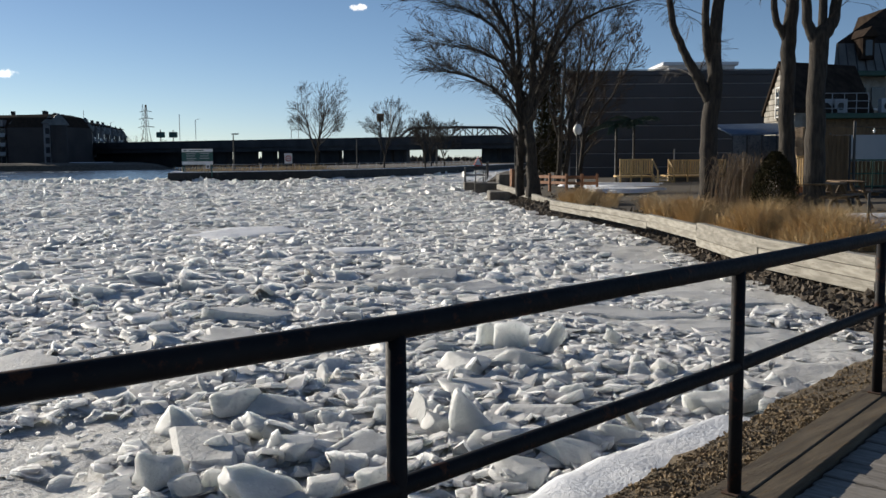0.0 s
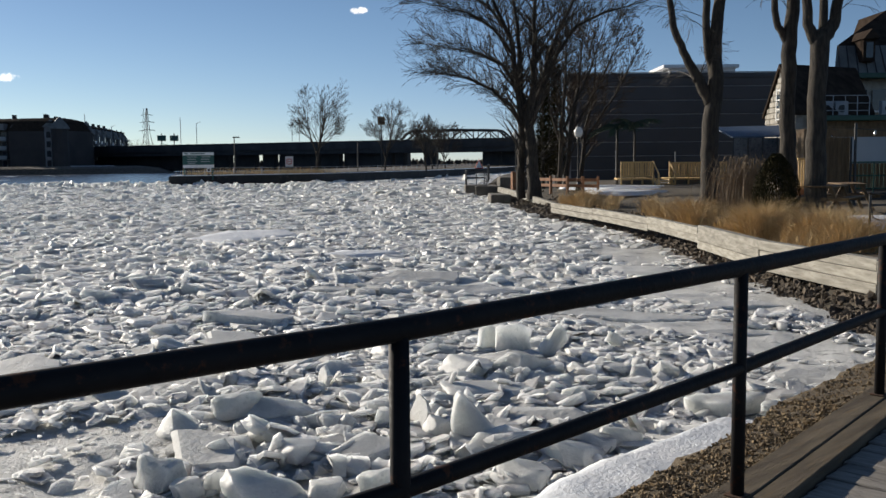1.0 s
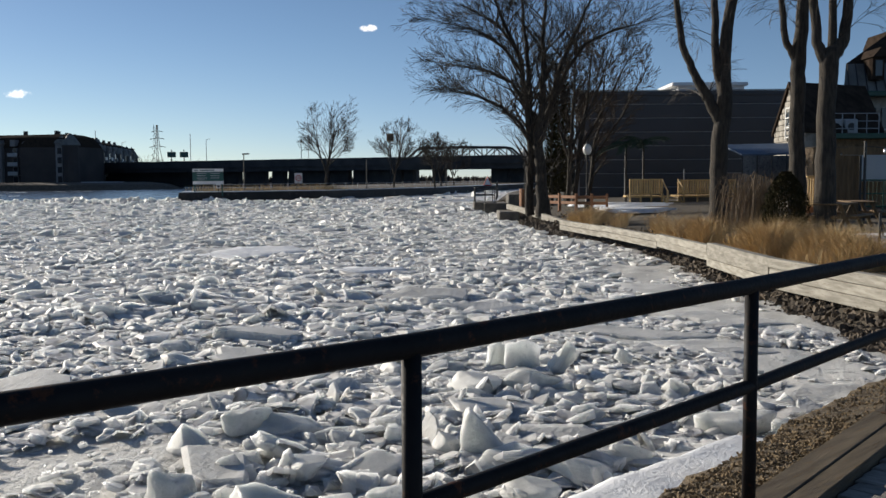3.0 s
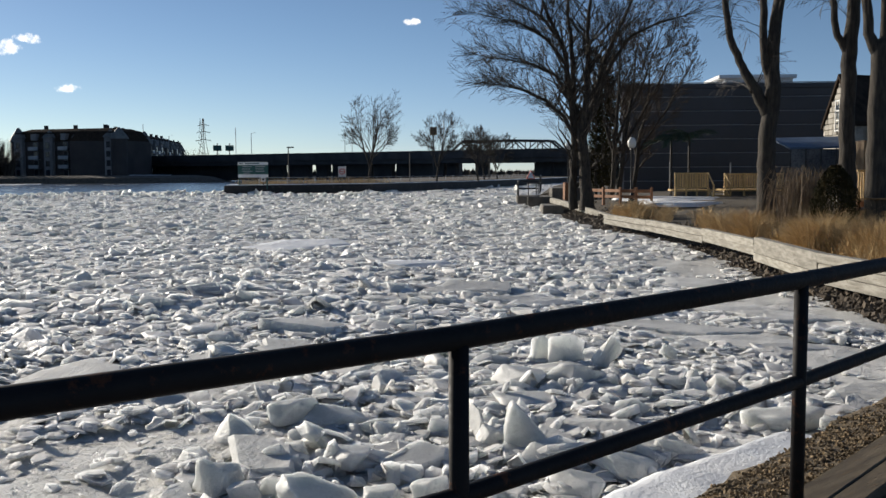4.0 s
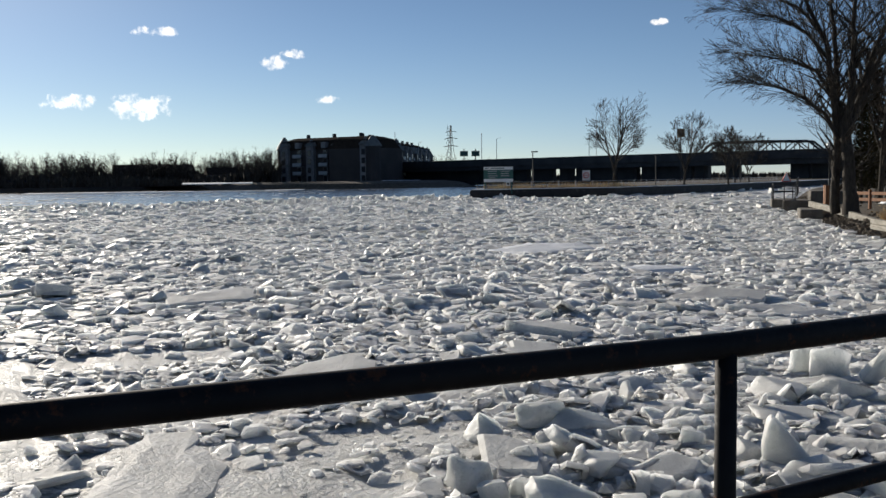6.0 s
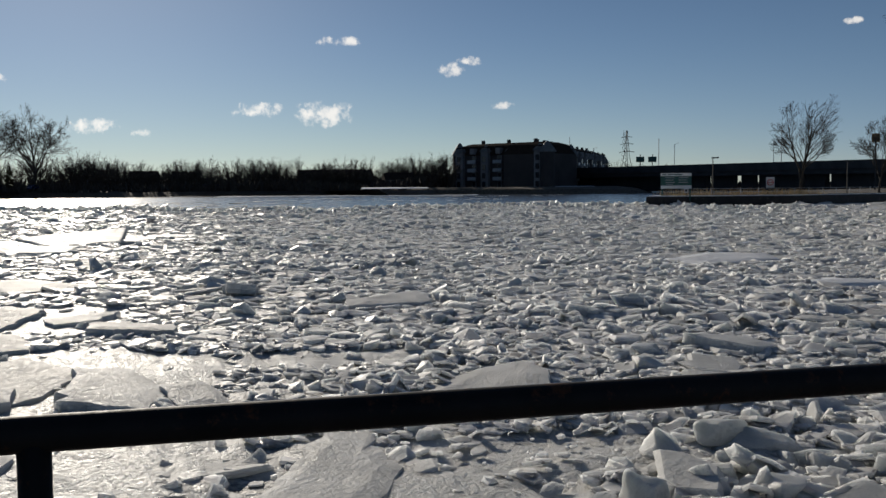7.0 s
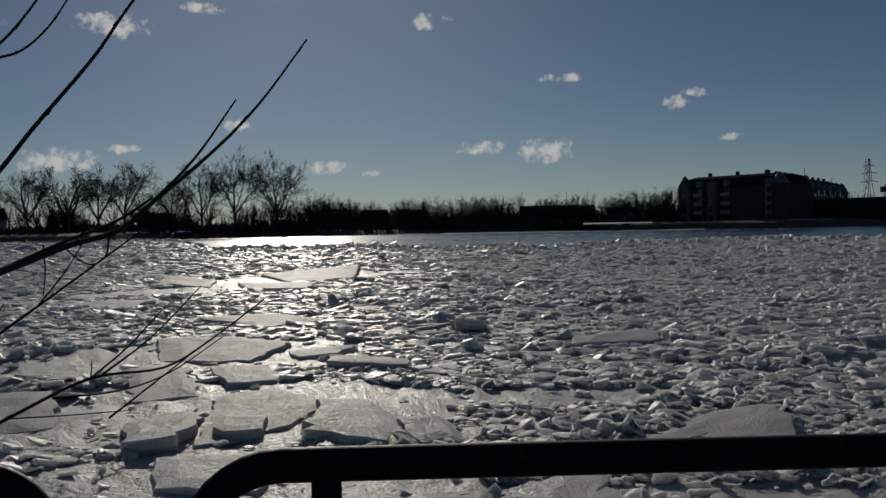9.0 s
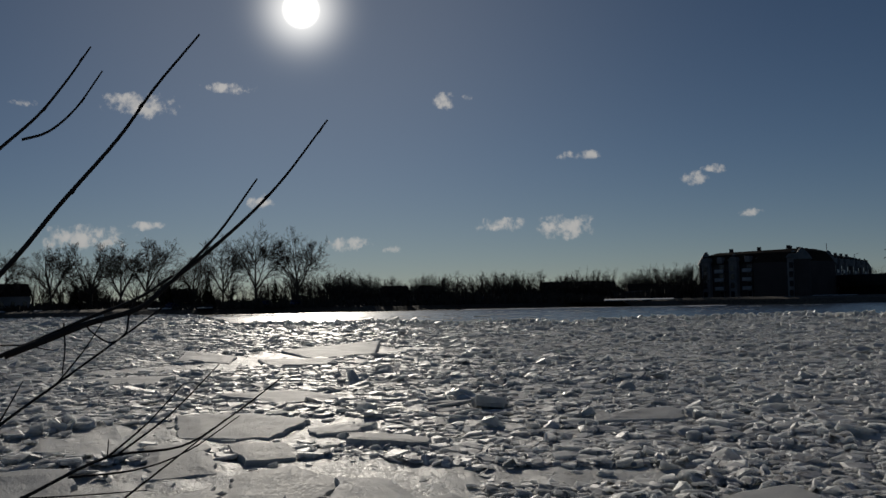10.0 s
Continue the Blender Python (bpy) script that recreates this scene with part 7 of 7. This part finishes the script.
for _ in range(330):
    q, L = r.uniform(0, 6.28), r.uniform(0.4, 1.15)
    o = Vector(site(8.6 + r.gauss(0, 0.35), 27.5 + r.gauss(0, 0.35), 0.0))
    side = Vector((math.cos(q), math.sin(q), 0)) * L
    h = r.uniform(0.9, 1.75)
    g.tube([o, o + side * 0.2 + Vector((0, 0, h * 0.8)), o + side * 0.55 + Vector((0, 0, h)), o + side * 0.85 + Vector((0, 0, h * 0.75)), o + side + Vector((0, 0, h * r.uniform(0.1, 0.5)))], [0.008, 0.006, 0.005, 0.004, 0.003], 3, False)
part("tangle", g, M["stalk"], shrub)


# dry ornamental grass behind the timber wall
def blades(name, label, spots, seed, material="grass"):
    r = random.Random(seed)
    g = Geo()
    for u0, u1, v0, v1, count, h0, h1 in spots:
        for _ in range(count):
            u, v = r.uniform(u0, u1), r.uniform(v0, v1)
            p = site(u, v)
            s = shore_side(p.x, p.y)
            clump = noise.noise((p.x * 0.9, p.y * 0.9, 7))
            if s < 1.3 or r.random() > 0.12 + 2.1 * clump:
                continue
            p.z = bank_height(p.x, p.y, s) - 0.03
            h = r.uniform(h0, h1) * (0.8 + 0.7 * clump)
            lean = Vector((r.gauss(0, 0.55), r.gauss(0, 0.55), 0))
            w = Vector((r.gauss(0, 1), r.gauss(0, 1), 0)).normalized() * r.uniform(0.0025, 0.006)
            a, b = p + Vector((0, 0, h * 0.6)) + lean * h * 0.4, p + Vector((0, 0, h * r.uniform(0.85, 1.0))) + lean * h * 1.1
            g.add([p - w, p + w, a + w, a - w, b], [(0, 1, 2, 3), (3, 2, 4)])
    single(name, g, M[material], label, "grass", "stuff")


blades("dry_grass", "tall straw-coloured dry grass behind the timber wall", [(6.0, 9.4, 17.5, 22.5, 40000, 0.3, 0.9), (6.3, 8.6, 22.5, 29, 40000, 0.35, 1.0), (5.4, 7.4, 27, 35, 22000, 0.4, 0.95), (5.0, 6.9, 34, 42, 16000, 0.4, 0.85), (8.6, 10.5, 14.0, 18.5, 9000, 0.4, 0.8)], 1)
blades("dead_grass", "flattened dead grass and stalks on the bank", [(4.5, 8.5, 14, 46, 5000, 0.08, 0.25)], 2)
r = random.Random(9)
g = Geo()
for _ in range(900):
    k = r.random()
    x, y = -54.0 + 10.5 * k + r.gauss(0, 0.8) - 1.5, 92.5 + 14 * k + r.gauss(0, 1.0) + 1.5
    h = r.uniform(0.3, 0.9)
    w = r.uniform(0.02, 0.05)
    g.add([(x - w, y, 0.3), (x + w, y, 0.3), (x + r.gauss(0, 0.15), y, 0.35 + h)], [(0, 1, 2)])
single("jetty_grass", g, M["grass"], "tufts of dry grass on the jetty", "grass", "stuff")

# stones and clods on the bank below the timber wall
g = Geo()
r = random.Random(12)
for _ in range(8500):
    k = r.random()
    i = r.randrange(9, 18)
    (x0, y0), (x1, y1) = SHORE[i], SHORE[i + 1]
    s = abs(r.gauss(0.1, 0.75))
    x, y = x0 + (x1 - x0) * k + 0.93 * s, y0 + (y1 - y0) * k + 0.27 * s
    verts, faces = r.choice(STONES)
    m = np.array(Euler((r.uniform(0, 6), r.uniform(0, 6), r.uniform(0, 6))).to_matrix())
    sc = r.uniform(0.04, 0.2)
    g.add(verts @ m.T * sc + (x, y, bank_height(x, y, s) + 0.02), faces)
single("bank_rubble", g, M["soil"], "dark stones and clods of earth on the bank slope", "rubble", "stuff")
g = Geo()
for _ in range(9000):
    k = r.uniform(0, 1)
    o = r.uniform(-0.64, -0.14)
    i = r.randrange(2, 7) if r.random() < 0.6 else 5
    p = line[i] + (line[i + 1] - line[i]) * k + ACROSS * o
    verts, faces = r.choice(STONES)
    m = np.array(Euler((r.uniform(0, 6), r.uniform(0, 6), r.uniform(0, 6))).to_matrix())
    sc = r.uniform(0.008, 0.028)
    g.add(verts @ m.T * sc + (p.x, p.y, -0.16 + 0.11 * (o + 0.66) / 0.54 + 0.003 + 0.028 * (noise.noise((p.x * 4, p.y * 4, 0)) + 0.8 * noise.noise((p.x * 17, p.y * 17, 3)))), faces)
single("edge_pebbles", g, M["gravel"], "brown pebbles bedded in the concrete edge", "pebbles", "stuff")

# leafless shrub beside the rail's end
shrub = thing("bare_shrub", "leafless shrub with long arching twigs beside the railing", "shrub", (-1.75, -0.25, -0.1))
root = Vector((-1.72, -0.22, -0.1))
TWIGS = []


def twig(pts, r0, r1):
    """A smooth tapering branch through pts, with small buds."""
    TWIGS.append((pts[0], r0))
    ps = [Vector(p) + Vector((0, 0, 0.012)) for p in pts]
    ends = [ps[0] * 2 - ps[1]] + ps + [ps[-1] * 2 - ps[-2]]
    way = []
    for k in range(1, len(ends) - 2):
        a, b, c, d = ends[k - 1:k + 3]
        for i in range(5):
            f = i / 5
            way.append(0.5 * (2 * b + (c - a) * f + (2 * a - 5 * b + 4 * c - d) * f * f + (3 * b - a - 3 * c + d) * f ** 3))
    way.append(ps[-1])
    n = len(way)
    g = Geo().tube(way, [r0 + (r1 - r0) * i / (n - 1) for i in range(n)], 7)
    for i in range(4, n - 1, 7):
        d = (way[i + 1] - way[i]).normalized() * 0.003
        q = r0 + (r1 - r0) * i / (n - 1)
        side = d.cross(Vector((0.3, 0.5, 0.8))).normalized() * q * (0.9 if i % 2 else -0.9)
        g.tube([way[i] - d, way[i] + side * 0.4, way[i] + side + d * 2], [q * 0.9, q * 1.25, q * 0.4], 6)
    part("branch", g, M["twig"], shrub, "", True)


twig([(-0.69, -0.189, 1.532), (-0.678, -0.094, 1.633), (-0.673, -0.038, 1.706), (-0.656, 0.023, 1.784), (-0.645, 0.063, 1.846), (-0.634, 0.113, 1.913)], 0.0034, 0.0012)
twig([(-0.678, -0.094, 1.538), (-0.673, -0.049, 1.555), (-0.667, -0.005, 1.572), (-0.65, 0.046, 1.588), (-0.645, 0.079, 1.616), (-0.628, 0.13, 1.661), (-0.611, 0.169, 1.7), (-0.6, 0.208, 1.745), (-0.578, 0.253, 1.812)], 0.0042, 0.0011)
twig([(-0.645, 0.079, 1.616), (-0.628, 0.13, 1.672), (-0.611, 0.175, 1.74)], 0.0022, 0.0010)
twig([(-0.69, -0.122, 1.745), (-0.678, -0.094, 1.773), (-0.673, -0.061, 1.807), (-0.667, -0.033, 1.846), (-0.667, -0.005, 1.891)], 0.0022, 0.0010)
twig([(-0.678, -0.077, 1.779), (-0.673, -0.049, 1.79), (-0.667, -0.021, 1.818), (-0.662, 0.007, 1.863)], 0.0017, 0.0009)
twig([(-0.69, -0.13, 1.524), (-0.682, -0.063, 1.552), (-0.673, -0.01, 1.576), (-0.661, 0.044, 1.598), (-0.649, 0.084, 1.625)], 0.0027, 0.0016)
twig([(-0.661, 0.044, 1.597), (-0.663, 0.037, 1.579), (-0.663, 0.033, 1.559), (-0.667, 0.017, 1.549), (-0.671, -0.001, 1.56), (-0.673, -0.011, 1.572)], 0.0013, 0.0008)
twig([(-0.677, -0.032, 1.573), (-0.676, -0.031, 1.542), (-0.675, -0.034, 1.515)], 0.0010, 0.0006)
twig([(-0.689, -0.119, 1.549), (-0.685, -0.08, 1.549), (-0.678, -0.042, 1.542)], 0.0010, 0.0006)
twig([(-0.681, -0.131, 1.434), (-0.681, -0.097, 1.463), (-0.676, -0.04, 1.504), (-0.665, 0.023, 1.55), (-0.653, 0.073, 1.588)], 0.0021, 0.0009)
twig([(-0.676, -0.04, 1.504), (-0.673, -0.013, 1.538), (-0.669, 0.009, 1.573)], 0.0011, 0.0006)
twig([(-0.68, -0.114, 1.436), (-0.681, -0.092, 1.476), (-0.682, -0.074, 1.509)], 0.0012, 0.0006)
twig([(-0.668, -0.11, 1.367), (-0.666, -0.065, 1.388), (-0.656, 0.011, 1.42), (-0.637, 0.089, 1.427), (-0.623, 0.142, 1.457), (-0.605, 0.202, 1.502)], 0.0024, 0.0008)
twig([(-0.656, 0.011, 1.42), (-0.65, 0.054, 1.455), (-0.643, 0.095, 1.499)], 0.0014, 0.0006)
twig([(-0.654, 0.023, 1.423), (-0.645, 0.078, 1.463), (-0.632, 0.134, 1.52)], 0.0014, 0.0006)
twig([(-0.662, -0.03, 1.401), (-0.647, 0.04, 1.404), (-0.634, 0.095, 1.421), (-0.619, 0.154, 1.459)], 0.0014, 0.0006)
twig([(-0.645, 0.027, 1.374), (-0.638, 0.076, 1.409), (-0.624, 0.139, 1.456)], 0.0014, 0.0007)
twig([(-0.666, -0.076, 1.383), (-0.656, -0.019, 1.381), (-0.64, 0.051, 1.381)], 0.0010, 0.0006)
twig([(-0.656, 0.011, 1.421), (-0.658, 0.013, 1.438)], 0.0008, 0.0006)
r = random.Random(3)
for k, via in [(0, (-1.3, -0.45, 0.9)), (3, (-1.3, -0.45, 1.3)), (5, (-1.32, -0.44, 1.1)), (8, (-1.31, -0.44, 1.0)), (9, (-1.3, -0.4, 0.9)), (11, (-1.3, -0.42, 0.8)), (12, (-1.31, -0.4, 0.7))]:
    end, thick = TWIGS[k]
    part("stem", Geo().tube([root + Vector((r.gauss(0, 0.05), r.gauss(0, 0.05), 0)), via, end], [0.011, 0.008, thick], 7), M["twig"], shrub, "", True)
